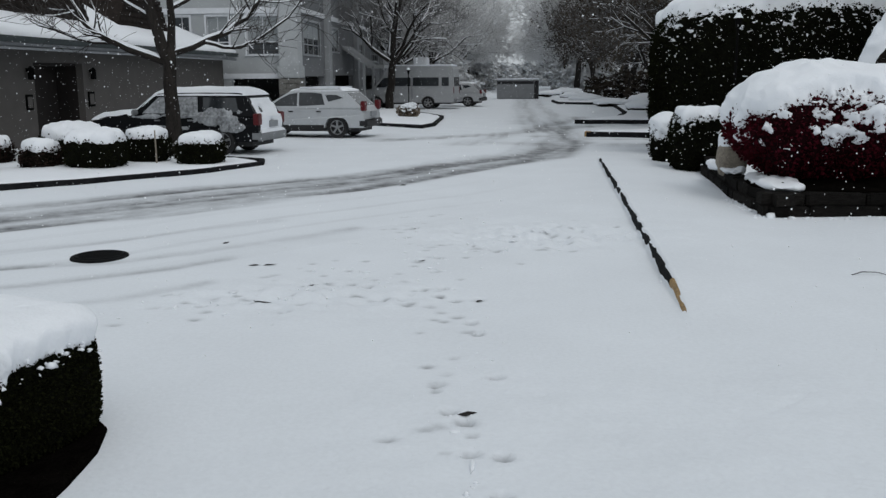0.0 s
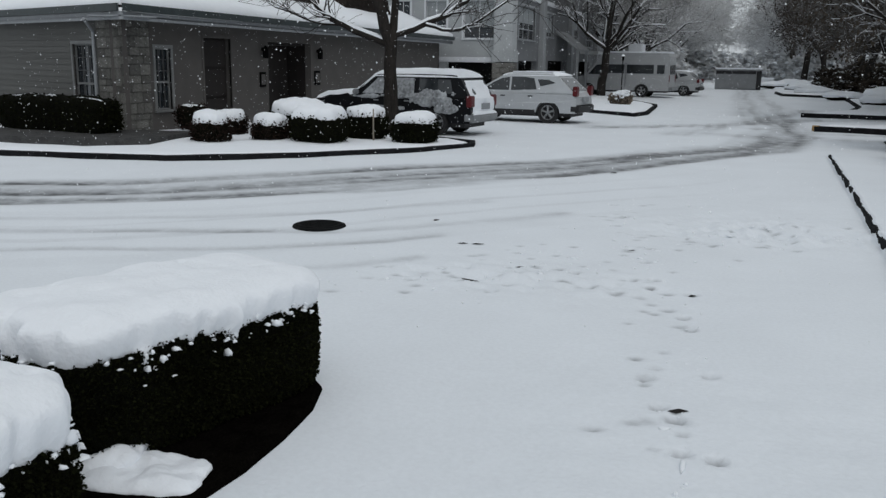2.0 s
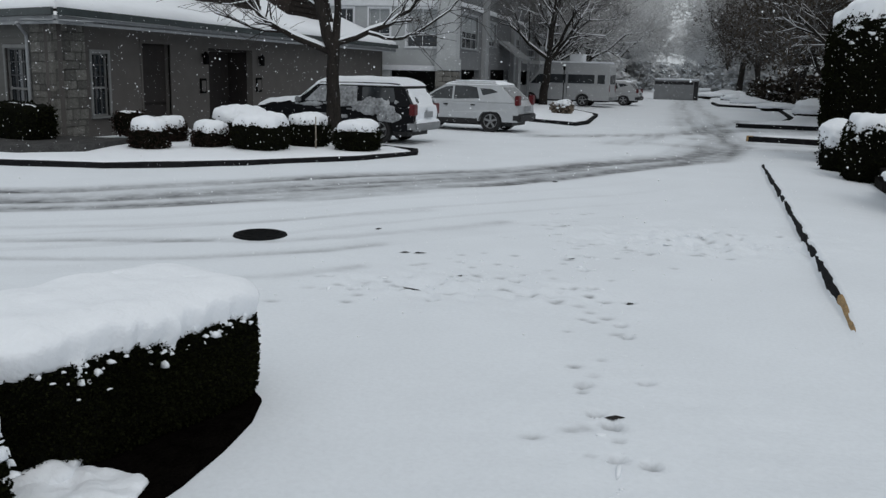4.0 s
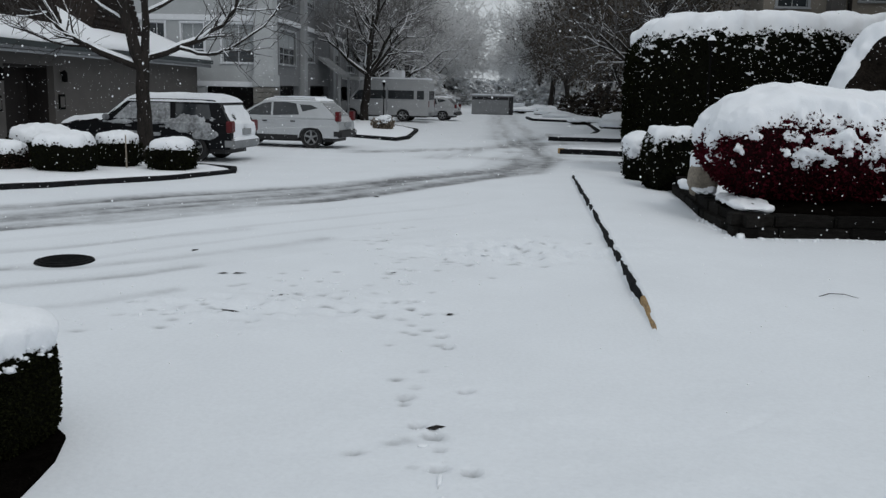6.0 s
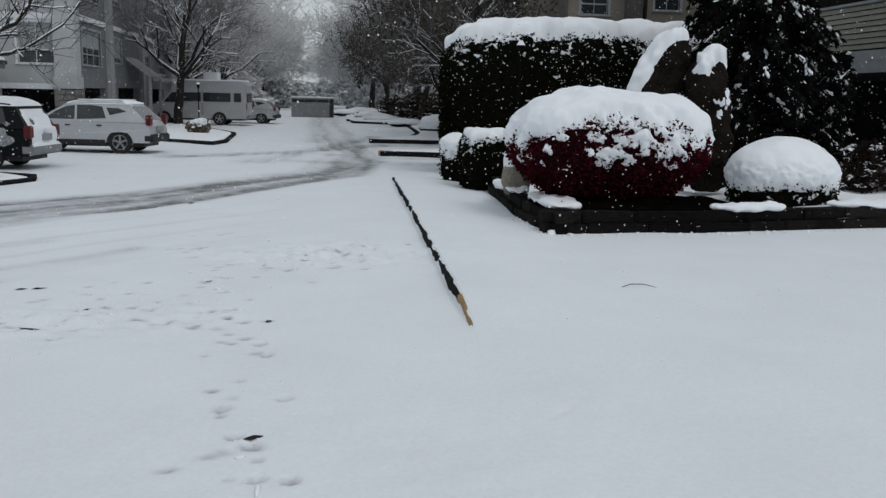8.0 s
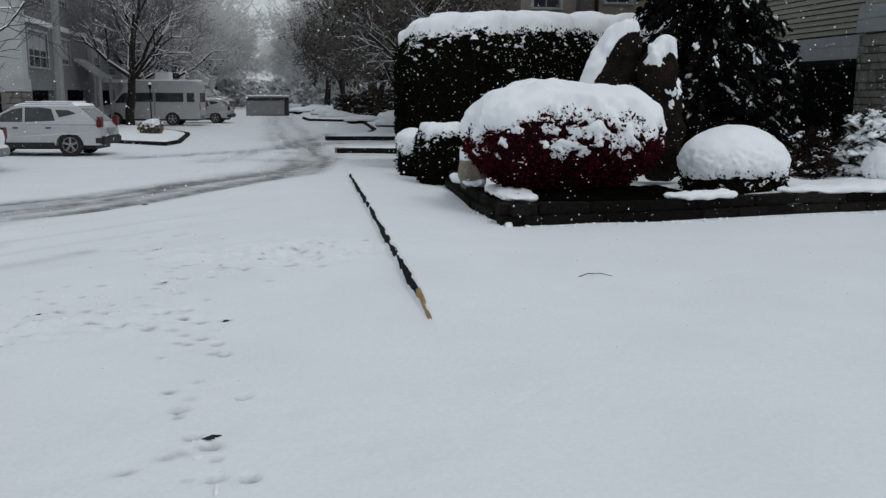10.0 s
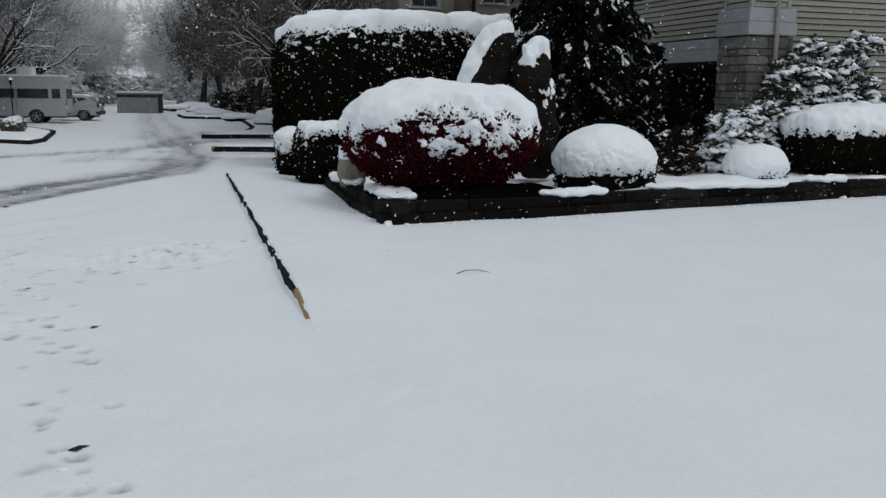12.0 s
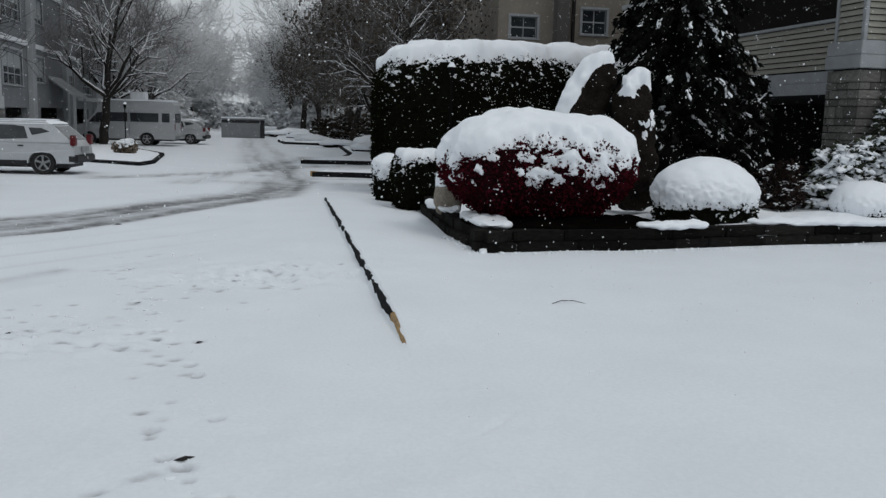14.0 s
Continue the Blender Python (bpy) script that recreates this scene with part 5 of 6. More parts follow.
def stones():
    for name, x, y, m, h, w, dpt, lean, seed in (("standing_stone", 6.55, 16.4, M_ROCK, 2.9, 0.5, 0.32, 22, 3), ("standing_stone", 7.58, 15.8, M_ROCK, 2.6, 0.46, 0.36, -3, 7)):
        ob = thing(name, pose(x, y, 0.3), "upright dark basalt stone with snow on its top", "boulder", "standing stones")
        p, nrm, shape = shell(w, dpt, h, 3.4, 64, 80, 0.15, 2.4, seed)
        k = p[:, 2] / h
        for a in (p,):
            a[:, 0] *= 1 - 0.35 * k**2
            a[:, 0] += math.tan(radians(lean)) * (a[:, 2] - h * 0.5)
        raw("rock", p, grid_faces(shape), m, ob)
        tilt = np.array([-math.sin(radians(lean)), 0, math.cos(radians(lean))])
        n2 = nrm.copy()
        n2[:, 2] += -0.9 * np.sign(lean) * nrm[:, 0] * (0.75 if abs(lean) > 10 else 0.25)
        v, f, _ = snow_on(p, n2, shape, 0.13, 0.24 if lean < 0 else 0.4, 1.1 if lean < 0 else 0.6, 2.2, seed + 2, h * (0.55 if lean < 0 else 0.4), 1.0, 0.05)
        raw("snow_cap", v, f, M_SNOW, ob, "snow sticking to the top edge")


stones()


# ---- conifers by the cream house ----
def weeping_conifer(x, y, h, spread, seed, count, label):
    rng = np.random.default_rng(seed)
    ob = thing("weeping_conifer", pose(x, y, 0.35), label, "conifer", "conifers")
    segs, tips, dirs, snow, lie = [], [], [], [], []
    for k in range(14):
        segs.append((np.array([0.03 * math.sin(k), 0.03 * math.cos(k), h * k / 14]), np.array([0.03 * math.sin(k + 1), 0.03 * math.cos(k + 1), h * (k + 1) / 14]), 0.12 * (1 - k / 15), 0.12 * (1 - (k + 1) / 15), 2))
    for i in range(count):
        z = h * (0.12 + 0.88 * rng.random() ** 0.8)
        a = rng.uniform(0, 2 * math.pi)
        r = spread * (1.0 - 0.62 * (z / h) ** 1.8) * rng.uniform(0.65, 1.1)
        p = np.array([0, 0, z])
        d = np.array([math.cos(a), math.sin(a), 0.35])
        n = 7
        for k in range(n):
            q = p + d / np.linalg.norm(d) * r / n * 1.25
            segs.append((p, q, 0.018 * (1 - k / n) + 0.004, 0.018 * (1 - (k + 1) / n) + 0.004, 1))
            for _ in range(34):
                t = p + (q - p) * rng.random() + rng.normal(0, 0.05, 3)
                tips.append(t)
                dirs.append(np.array([d[0] * 0.5, d[1] * 0.5, -0.8]))
            if k > 2 and rng.random() < 0.42:
                for _ in range(6):
                    snow.append(p + (q - p) * rng.random() + (0, 0, 0.04) + rng.normal(0, 0.03, 3))
                    lie.append(q - p + rng.normal(0, 0.05, 3))
            d = d + np.array([0, 0, -0.24])
            p = q
    v, f = tubes(segs, 4)
    raw("trunk", v, f, M_BARK, ob)
    v, f = leaves(np.array(tips), np.array(dirs), 0.085, rng, 0.4, 1.7)
    tagged(raw("needles", v, f, M_NEEDLE, ob, smooth=False), kind="stuff")
    v, f = clods(np.array(snow), np.array(lie), 0.024, rng, 2.6, 0.6)
    tagged(raw("snow_cover", v, f, M_SNOW, ob, "clots of snow on drooping boughs"), kind="stuff")
    return ob


weeping_conifer(9.75, 18.3, 6.4, 1.75, 21, 230, "tall dark weeping conifer flecked with snow")
weeping_conifer(11.25, 17.6, 2.7, 0.42, 22, 50, "small dark weeping conifer flecked with snow")


def loose_shrub(x, y, z, rx, ry, h, seed, label, count, leaf_mat, snow_n, name="rhododendron", leaf=0.11, blob=0.09):
    """An open shrub: stems, sprays of leaves in whorls and snow lying on each spray."""
    rng = np.random.default_rng(seed)
    ob = thing(name, pose(x, y, z), label, "shrub")
    segs, pts, nrm, snow, lie = [], [], [], [], []
    for i in range(count):
        a, e = rng.uniform(0, 2 * math.pi), rng.uniform(0.05, 1.0)
        d = np.array([math.cos(a) * math.sqrt(1 - e * e), math.sin(a) * math.sqrt(1 - e * e), e])
        r = rng.uniform(0.55, 1.0) * (1 + 0.25 * noise.noise(Vector(d * 2.2) + Vector((seed, 0, 0))))
        t = d * r * (rx, ry, h)
        m = t * 0.5 + rng.normal(0, 0.08, 3)
        segs += [(np.zeros(3) + rng.normal(0, 0.1, 3) * (1, 1, 0), m, 0.022, 0.014, 1), (m, t, 0.014, 0.006, 1)]
        for k in range(11):
            b = 2 * math.pi * k / 11
            pts.append(t + rng.normal(0, 0.05, 3))
            nrm.append(np.array([math.cos(b), math.sin(b), -0.1]) + d * 0.4)
        if rng.random() < snow_n:
            for k in range(9):
                b = 0.7 * k + rng.uniform(-0.3, 0.3)
                w = np.array([math.cos(b), math.sin(b), rng.uniform(-0.55, 0.05)])
                snow.append(t + (0, 0, 0.04) + w * leaf * rng.uniform(0.3, 1.1) + rng.normal(0, 0.02, 3))
                lie.append(w)
    v, f = tubes(segs, 4)
    tagged(raw("stem_cluster", v, f, M_BARK, ob), kind="stuff")
    v, f = leaves(np.array(pts), np.array(nrm), leaf, rng, 0.3, 1.5)
    tagged(raw("foliage", v, f, leaf_mat, ob, smooth=False), kind="stuff")
    v, f = clods(np.array(snow), np.array(lie), blob * 0.5, rng, 1.7, 0.6)
    tagged(raw("snow_cover", v, f, M_SNOW, ob, "snow lying on the leaf sprays"), kind="stuff")
    return ob


loose_shrub(14.9, 16.0, 0.3, 1.9, 0.75, 3.2, 31, "tall rhododendron with snow on its leaf sprays", 800, M_OLIVE, 0.72, blob=0.11)
loose_shrub(12.5, 15.9, 0.35, 1.0, 0.6, 1.4, 32, "low rhododendron with snow on its leaf sprays", 260, M_OLIVE, 0.85, blob=0.12)
loose_shrub(10.9, 15.9, 0.35, 0.7, 0.6, 0.9, 33, "small sparse shrub dusted with snow", 150, M_BROWNDARK, 0.25, "sparse_shrub", 0.06, 0.035)

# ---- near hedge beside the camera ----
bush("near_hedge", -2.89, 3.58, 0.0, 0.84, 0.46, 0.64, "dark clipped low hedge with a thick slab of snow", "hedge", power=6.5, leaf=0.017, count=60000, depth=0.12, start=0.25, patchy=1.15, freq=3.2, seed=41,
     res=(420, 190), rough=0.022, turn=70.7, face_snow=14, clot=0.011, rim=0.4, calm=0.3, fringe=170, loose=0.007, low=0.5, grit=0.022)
for x, y, rx, ry, h, turn in ((-2.48, 2.84, 0.3, 0.21, 0.1, 8), (-2.84, 2.92, 0.27, 0.26, 0.16, 20)):
    p, nrm, shape = shell(rx, ry, h, 3.0, 80, 40, 0.03, 7, rx * 9)
    heap = raw("snow_drift", p, grid_faces(shape), M_SNOW)
    heap.matrix_basis = pose(x, y, -0.02, 0, 0, turn)
    tagged(heap, "small low drift of snow between two clipped hedges", "snow", "snow drifts")
bush("near_hedge", -2.95, 1.82, 0.0, 0.68, 0.5, 0.62, "dark clipped low hedge with a thick slab of snow", "hedge", power=5, leaf=0.017, count=40000, depth=0.15, start=0.28, patchy=1.1, freq=3.2, seed=42,
     res=(360, 160), rough=0.025, turn=4, face_snow=30, clot=0.011, rim=0.4, calm=0.3, fringe=150, loose=0.01, low=0.46, grit=0.022)
# edging and soil, widened to the hedge so its foot shade is painted
t = strip("bed_edging", [(-2.34, 4.34), (-2.21, 4.2), (-2.13, 3.9), (-2.1, 3.5), (-2.09, 3.1), (-2.12, 2.8), (-2.2, 2.5), (-2.34, 2.2)], 0.72, -0.06, 0.04, M_SOILSHADE, side=-1.0)
tagged(t, "dark wet edging round a hedge bed, hedge shade painted in", "edging", kind="structure")

# ---- clipped shrubs on the island by the parked cars ----
ROW = [(-11.2, 17.0, 0.42, 0.66, 2.6), (-11.75, 18.7, 0.36, 0.62, 2.6), (-10.2, 17.9, 0.39, 0.6, 2.6), (-9.0, 18.0, 0.61, 0.8, 3.2), (-8.5, 19.5, 0.47, 0.76, 3.4), (-7.1, 19.15, 0.5, 0.66, 3.6), (-10.2, 19.4, 0.72, 0.88, 2.6), (-10.9, 20.0, 0.4, 0.66, 2.6)]
for i, (x, y, r, h, pw) in enumerate(ROW):
    bush("island_bush", x, y, 0.06, r * 0.97, r * 0.95, h - 0.06, "dark clipped round shrub with a cap of snow on the island" if i not in (0, 1, 2) else "reddish-brown clipped shrub capped with snow on the island", power=pw, leaf=0.045,
         count=2400, depth=0.13, start=0.5, patchy=0.45, freq=3, seed=50 + i, group="island bushes", calm=0.4, res=(96, 54), face_snow=18, clot=0.025, leaf_mat=M_BROWNDARK if i in (0, 1, 2) else None)
bush("house_hedge", -15.2, 16.75, 0.2, 1.95, 0.42, 0.85, "dark low hedge along the house wall", "hedge", power=6, leaf=0.05, count=5000, depth=0.03, start=1.1, patchy=0.8, freq=3, seed=60, turn=-14)
bush("house_shrub", -12.95, 18.9, 0.2, 0.35, 0.35, 0.62, "small dark shrub at the house wall", power=2.5, leaf=0.05, count=900, depth=0.02, start=0.9, patchy=0.6, seed=61, leaf_mat=M_BROWNDARK)
bush("dry_shrub", -5.15, 41.5, 0.12, 0.48, 0.4, 0.55, "small tan dry shrub dusted with snow on the far island", power=2.3, leaf=0.09, count=900, depth=0.05, start=0.5, patchy=0.8, seed=62, leaf_mat=M_TAN, core_mat=M_BROWNCORE, face_snow=80)
bm = bmesh.new()
cyl(bm, (0, 0, 0), (0, 0, 0.75), 0.02, 0.016, 8)
st = part("stake", bm, M_TANROCK)
st.location = (-8.05, 18.9, 0.1)
tagged(st, "thin wooden stake among the island shrubs", "stake")


# ---- the bare tree on the island ----
def island_tree():
    rng = np.random.default_rng(71)
    ob = thing("bare_tree", pose(-8.57, 21.3, 0.1), "bare dark tree with snow lying along its limbs", "tree")
    segs = []
    p, r = np.zeros(3), 0.25
    for k in range(8):
        q = np.array([0.015 * math.sin(k), 0.02 * math.cos(2 * k), 2.35 * (k + 1) / 8])
        r2 = 0.19 + 0.06 * math.exp(-k * 0.9) - 0.004 * k
        segs.append((p, q, r, r2, 3))
        p, r = q, r2
    # limbs: way out from the trunk and height, point by point
    limbs = (
        ([(-0.12, 2.3), (-0.93, 2.6), (-1.5, 2.88), (-1.89, 3.2), (-2.2, 3.78), (-2.6, 4.6)], 0.1, 0.03, 0.05),
        ([(0.1, 2.5), (0.97, 2.84), (1.46, 3.02), (1.93, 3.35), (2.24, 3.78), (2.4, 4.5)], 0.085, 0.03, -0.05),
        ([(0.9, 2.76), (1.3, 2.64), (1.74, 2.64), (2.1, 2.78), (2.9, 3.35), (3.3, 3.9)], 0.045, 0.018, -0.15),
        ([(0, 2.3), (-0.22, 3.0), (-0.45, 3.9), (-0.7, 5.2), (-0.8, 6.5)], 0.17, 0.06, 0.1),
        ([(0.06, 2.4), (0.12, 3.3), (0.14, 4.2), (0.3, 6.0)], 0.12, 0.05, -0.1),
        ([(-0.6, 2.5), (-1.3, 2.75), (-2.1, 2.85), (-2.7, 3.1), (-3.2, 3.3)], 0.04, 0.015, 0.3),
        ([(-0.3, 3.3), (-0.9, 3.7), (-1.5, 4.3), (-2.3, 4.8)], 0.06, 0.02, 0.5),
        ([(0.15, 3.6), (0.8, 4.0), (1.5, 4.7), (2.1, 5.6)], 0.06, 0.02, 0.6),
    )
    for line, r0, r1, deep in limbs:
        pts = [np.array([0.93 * u - 0.37 * deep * abs(u), 0.37 * u + 0.93 * deep * abs(u), z]) for u, z in line]
        fine = []
        for a, b in zip(pts, pts[1:]):
            fine += [a, (a + b) / 2 + rng.normal(0, 0.025, 3)]
        fine.append(pts[-1])
        for i, (a, b) in enumerate(zip(fine, fine[1:])):
            n = len(fine) - 1
            ra, rb = r0 + (r1 - r0) * i / n, r0 + (r1 - r0) * (i + 1) / n
            segs.append((a, b, ra, rb, 3))
            if i > 1:
                for _ in range(2):
                    side = rng.normal(0, 1, 3)
                    nd = (b - a) / np.linalg.norm(b - a) * 0.7 + side * 0.45 + (0, 0, 0.15)
                    grow(b, nd, min(0.024, rb * 0.5), rng.uniform(0.7, 1.5), 1, rng, segs, 5, 0.0, 2, 0.7)
    tree_parts(ob, segs, M_TWIG, 0.8, 0.02, 0.006, 0.014)
    return ob


island_tree()


# ---- trees along the road ----
def road_tree(seed, h, label, twig_mat, r=0.22, kids=3, leaves_n=0, min_r=0.012, spread=0.8, snow_min=0.0, lie=0.75):
    rng = np.random.default_rng(seed)
    ob = thing("road_tree", pose(0, 0, 0), label, "tree")
    segs = []
    p, d, rr = grow(np.zeros(3), (0, 0, 1), r, h * 0.3, 0, rng, segs, 4)
    for k in range(7):
        a = k * 2.4 + rng.uniform(-0.4, 0.4)
        up = rng.uniform(0.5, 1.3)
        grow(p - (0, 0, h * 0.05 * rng.random()), (math.cos(a), math.sin(a), up), rr * 0.6, h * rng.uniform(0.3, 0.42), 3, rng, segs, 4, 0.0, kids, spread)
    grow(p, (0.05, 0, 1), rr * 0.8, h * 0.5, 3, rng, segs, 5, 0.0, kids, spread)
    tree_parts(ob, segs, twig_mat, lie, 0.035, min_r, snow_min)
    if leaves_n:
        tw = [s for s in segs if s[2] < 0.05]
        pick = rng.integers(0, len(tw), leaves_n)
        pts = np.array([tw[i][1] for i in pick]) + rng.normal(0, 0.12, (leaves_n, 3))
        v, f = leaves(pts, rng.normal(0, 0.5, (leaves_n, 3)) + (0, 0, -0.7), 0.12, rng, 0.5, 1.3)
        tagged(raw("withered_leaves", v, f, M_BROWNLEAF, ob, smooth=False), kind="stuff")
    return ob


T1 = road_tree(85, 10.5, "bare roadside tree dusted with snow", M_DUSTED, 0.27, 3, snow_min=0.016, min_r=0.009)
T1.matrix_basis = pose(-7.75, 53.0, 0.1)
T1["group"] = "roadside trees"
T2 = road_tree(82, 10.5, "bare distant tree, snow and painted haze in its grey", M_HAZETWIG, 0.25, 3, min_r=0.013, snow_min=0.02)
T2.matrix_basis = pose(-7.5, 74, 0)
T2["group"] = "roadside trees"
T4 = road_tree(84, 11.0, "far bare tree, snow and painted haze in its pale colour", M_FARHAZE, 0.25, 3, min_r=0.02, snow_min=0.05)
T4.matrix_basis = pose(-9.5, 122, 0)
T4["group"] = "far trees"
rng = np.random.default_rng(90)
for x, y, s, a in ((-8.6, 86, 1.1, 40), (-9.5, 98, 1.15, 120), (-9.0, 112, 1.2, 200), (-9, 66, 0.95, 260), (-7, 128, 1.3, 20), (-12, 90, 1.3, 80), (-11, 118, 1.4, 310), (9, 118, 1.3, 60), (7.5, 136, 1.3, 160), (11, 100, 1.2, 30), (-14, 140, 1.5, 75), (14, 150, 1.5, 200), (6, 180, 1.4, 10), (-8, 178, 1.5, 140), *[(float(rng.uniform(-26, 26)), float(rng.uniform(185, 235)), float(rng.uniform(1.3, 1.9)), float(rng.uniform(0, 360))) for _ in range(26)], *[(float(rng.uniform(-15, -8)), float(rng.uniform(80, 170)), float(rng.uniform(1.0, 1.5)), float(rng.uniform(0, 360))) for _ in range(9)], *[(float(rng.uniform(6, 18)), float(rng.uniform(105, 180)), float(rng.uniform(1.1, 1.6)), float(rng.uniform(0, 360))) for _ in range(10)]):
    if y > 130 and -0.055 * y < x < 0.022 * y:
        continue
    # from 108 m on the paler T4 carries the stronger painted haze
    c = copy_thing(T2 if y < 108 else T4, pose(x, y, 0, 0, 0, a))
    c.scale = (s, s, s)
T3 = road_tree(83, 8.5, "dark tree holding withered brown leaves and snow", M_DUSTED, 0.22, 3, 6500, min_r=0.008, snow_min=0.012, lie=0.5)
T3.matrix_basis = pose(6.5, 34.5, 0)
T3["group"] = "leafy roadside trees"
for x, y, s, a in ((8.0, 47, 1.1, 140), (9.0, 56, 1.2, 260), (12.5, 52, 1.35, 20), (8.3, 68, 1.25, 90), (9.0, 80, 1.3, 170), (13, 66, 1.5, 300), (7.4, 92, 1.3, 240), (6.6, 41.5, 0.8, 310), (13.5, 44, 1.3, 50), (16, 58, 1.6, 10), (11, 74, 1.5, 220), (16, 80, 1.8, 330), (8.6, 104, 1.4, 15)):
    c = copy_thing(T3, pose(x, y, 0, 0, 0, a))
    c.scale = (s, s, s)
# dark understorey beneath the trees on the far verge
for i, (x, y, rx, h) in enumerate(((8.5, 44, 1.6, 2.2), (9.5, 50, 2.0, 2.6), (8.6, 58, 1.8, 2.0), (10.5, 64, 2.4, 2.8), (8.6, 73, 2.0, 2.2), (7.6, 84, 1.6, 1.8), (11.5, 41, 2, 3))):
    loose_shrub(x, y, 0.1, rx, rx * 0.8, h, 100 + i, "dark rough shrub under the trees, flecked with snow", 300, M_BROWNLEAF, 0.3, "verge_shrub", 0.22, 0.1)

# thicket haze is put into its pale leaf colour
FAR = loose_shrub(-6, 150, 0, 4.5, 3.0, 4.5, 140, "distant thicket, snow and painted haze in its pale grey", 420, M_FARHAZE, 0.6, "distant_thicket", 0.5, 0.25)
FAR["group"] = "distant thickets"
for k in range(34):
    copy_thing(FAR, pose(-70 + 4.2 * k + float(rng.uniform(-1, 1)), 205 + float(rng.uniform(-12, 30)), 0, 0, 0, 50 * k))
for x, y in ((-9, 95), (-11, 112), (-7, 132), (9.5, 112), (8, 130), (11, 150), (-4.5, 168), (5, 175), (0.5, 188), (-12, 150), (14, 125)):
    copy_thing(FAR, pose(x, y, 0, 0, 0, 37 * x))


# ---- vehicles ----
def arch_outline(pts, wheels, r, z0):
    """The lower edge of a body with round wheel openings, from front to rear."""
    out = []
    for wx in sorted(wheels, reverse=True):
        for k in range(11):
            a = math.pi * k / 10
            out.append((wx + r * math.cos(a), z0 + 0.1 + r * math.sin(a) * 0.92))
    return pts + out


def wheel(parent, x, y, r, side):
    w = new("wheel")
    w.parent = parent
    w.location = (x, y, r)
    bm = bmesh.new()
    prof = [(r * 0.66, -0.1), (r * 0.93, -0.11), (r, -0.07), (r, 0.07), (r * 0.93, 0.11), (r * 0.66, 0.1)]
    rings = [[bm.verts.new((q * math.cos(a), b, q * math.sin(a))) for a in np.linspace(0, 2 * math.pi, 29)[:-1]] for q, b in prof]
    for a, b in zip(rings, rings[1:] + rings[:1]):
        for i in range(28):
            bm.faces.new((a[i], a[(i + 1) % 28], b[(i + 1) % 28], b[i]))
    part("tyre", bm, M_TYRE, w)
    yo = 0.085 * side
    part("brake_disc", cyl(bmesh.new(), (0, -0.02 * side, 0), (0, 0.02 * side, 0), r * 0.67, sides=24), M_BLACKPLASTIC, w)
    bm = bmesh.new()
    for k in range(24):
        a, b = 2 * math.pi * k / 24, 2 * math.pi * (k + 1) / 24
        cyl(bm, (r * 0.64 * math.cos(a), yo * 0.9, r * 0.64 * math.sin(a)), (r * 0.64 * math.cos(b), yo * 0.9, r * 0.64 * math.sin(b)), r * 0.04, sides=5)
    cyl(bm, (0, 0, 0), (0, yo, 0), r * 0.18, r * 0.14, 12)
    for k in range(5):
        a = 2 * math.pi * k / 5 + 0.3
        d = Vector((math.cos(a), 0, math.sin(a)))
        cyl(bm, d * r * 0.1 + Vector((0, yo * 0.75, 0)), d * r * 0.64 + Vector((0, yo * 0.8, 0)), r * 0.085, r * 0.11, 6)
    part("rim", bm, M_RIM, w)
    return w


def glass_plate(parent, outline, y_of, out=0.006, name="side_window", m=None, snow=False):
    """A pane lying on the slanted side of a cabin."""
    bm = bmesh.new()
    a = [bm.verts.new((x, y_of(z) + out * (1 if y_of(z) > 0 else -1), z)) for x, z in outline]
    b = [bm.verts.new((x, y_of(z) - 0.01 * (1 if y_of(z) > 0 else -1), z)) for x, z in outline]
    bm.faces.new(a)
    bm.faces.new(b[::-1])
    n = len(outline)
    for i in range(n):
        bm.faces.new((a[i], b[i], b[(i + 1) % n], a[(i + 1) % n]))
    return part(name, bm, m or M_CARGLASS, parent)


def eased(pts, most):
    """Cuts the inner corners of an open outline, so that it bends softly."""
    out = [pts[0]]
    for a, b, c in zip(pts, pts[1:], pts[2:]):
        a, b, c = Vector(a), Vector(b), Vector(c)
        for q in (a, c):
            d = q - b
            out.append(tuple(b + d.normalized() * min(0.3 * d.length, most)))
    return out + [pts[-1]]


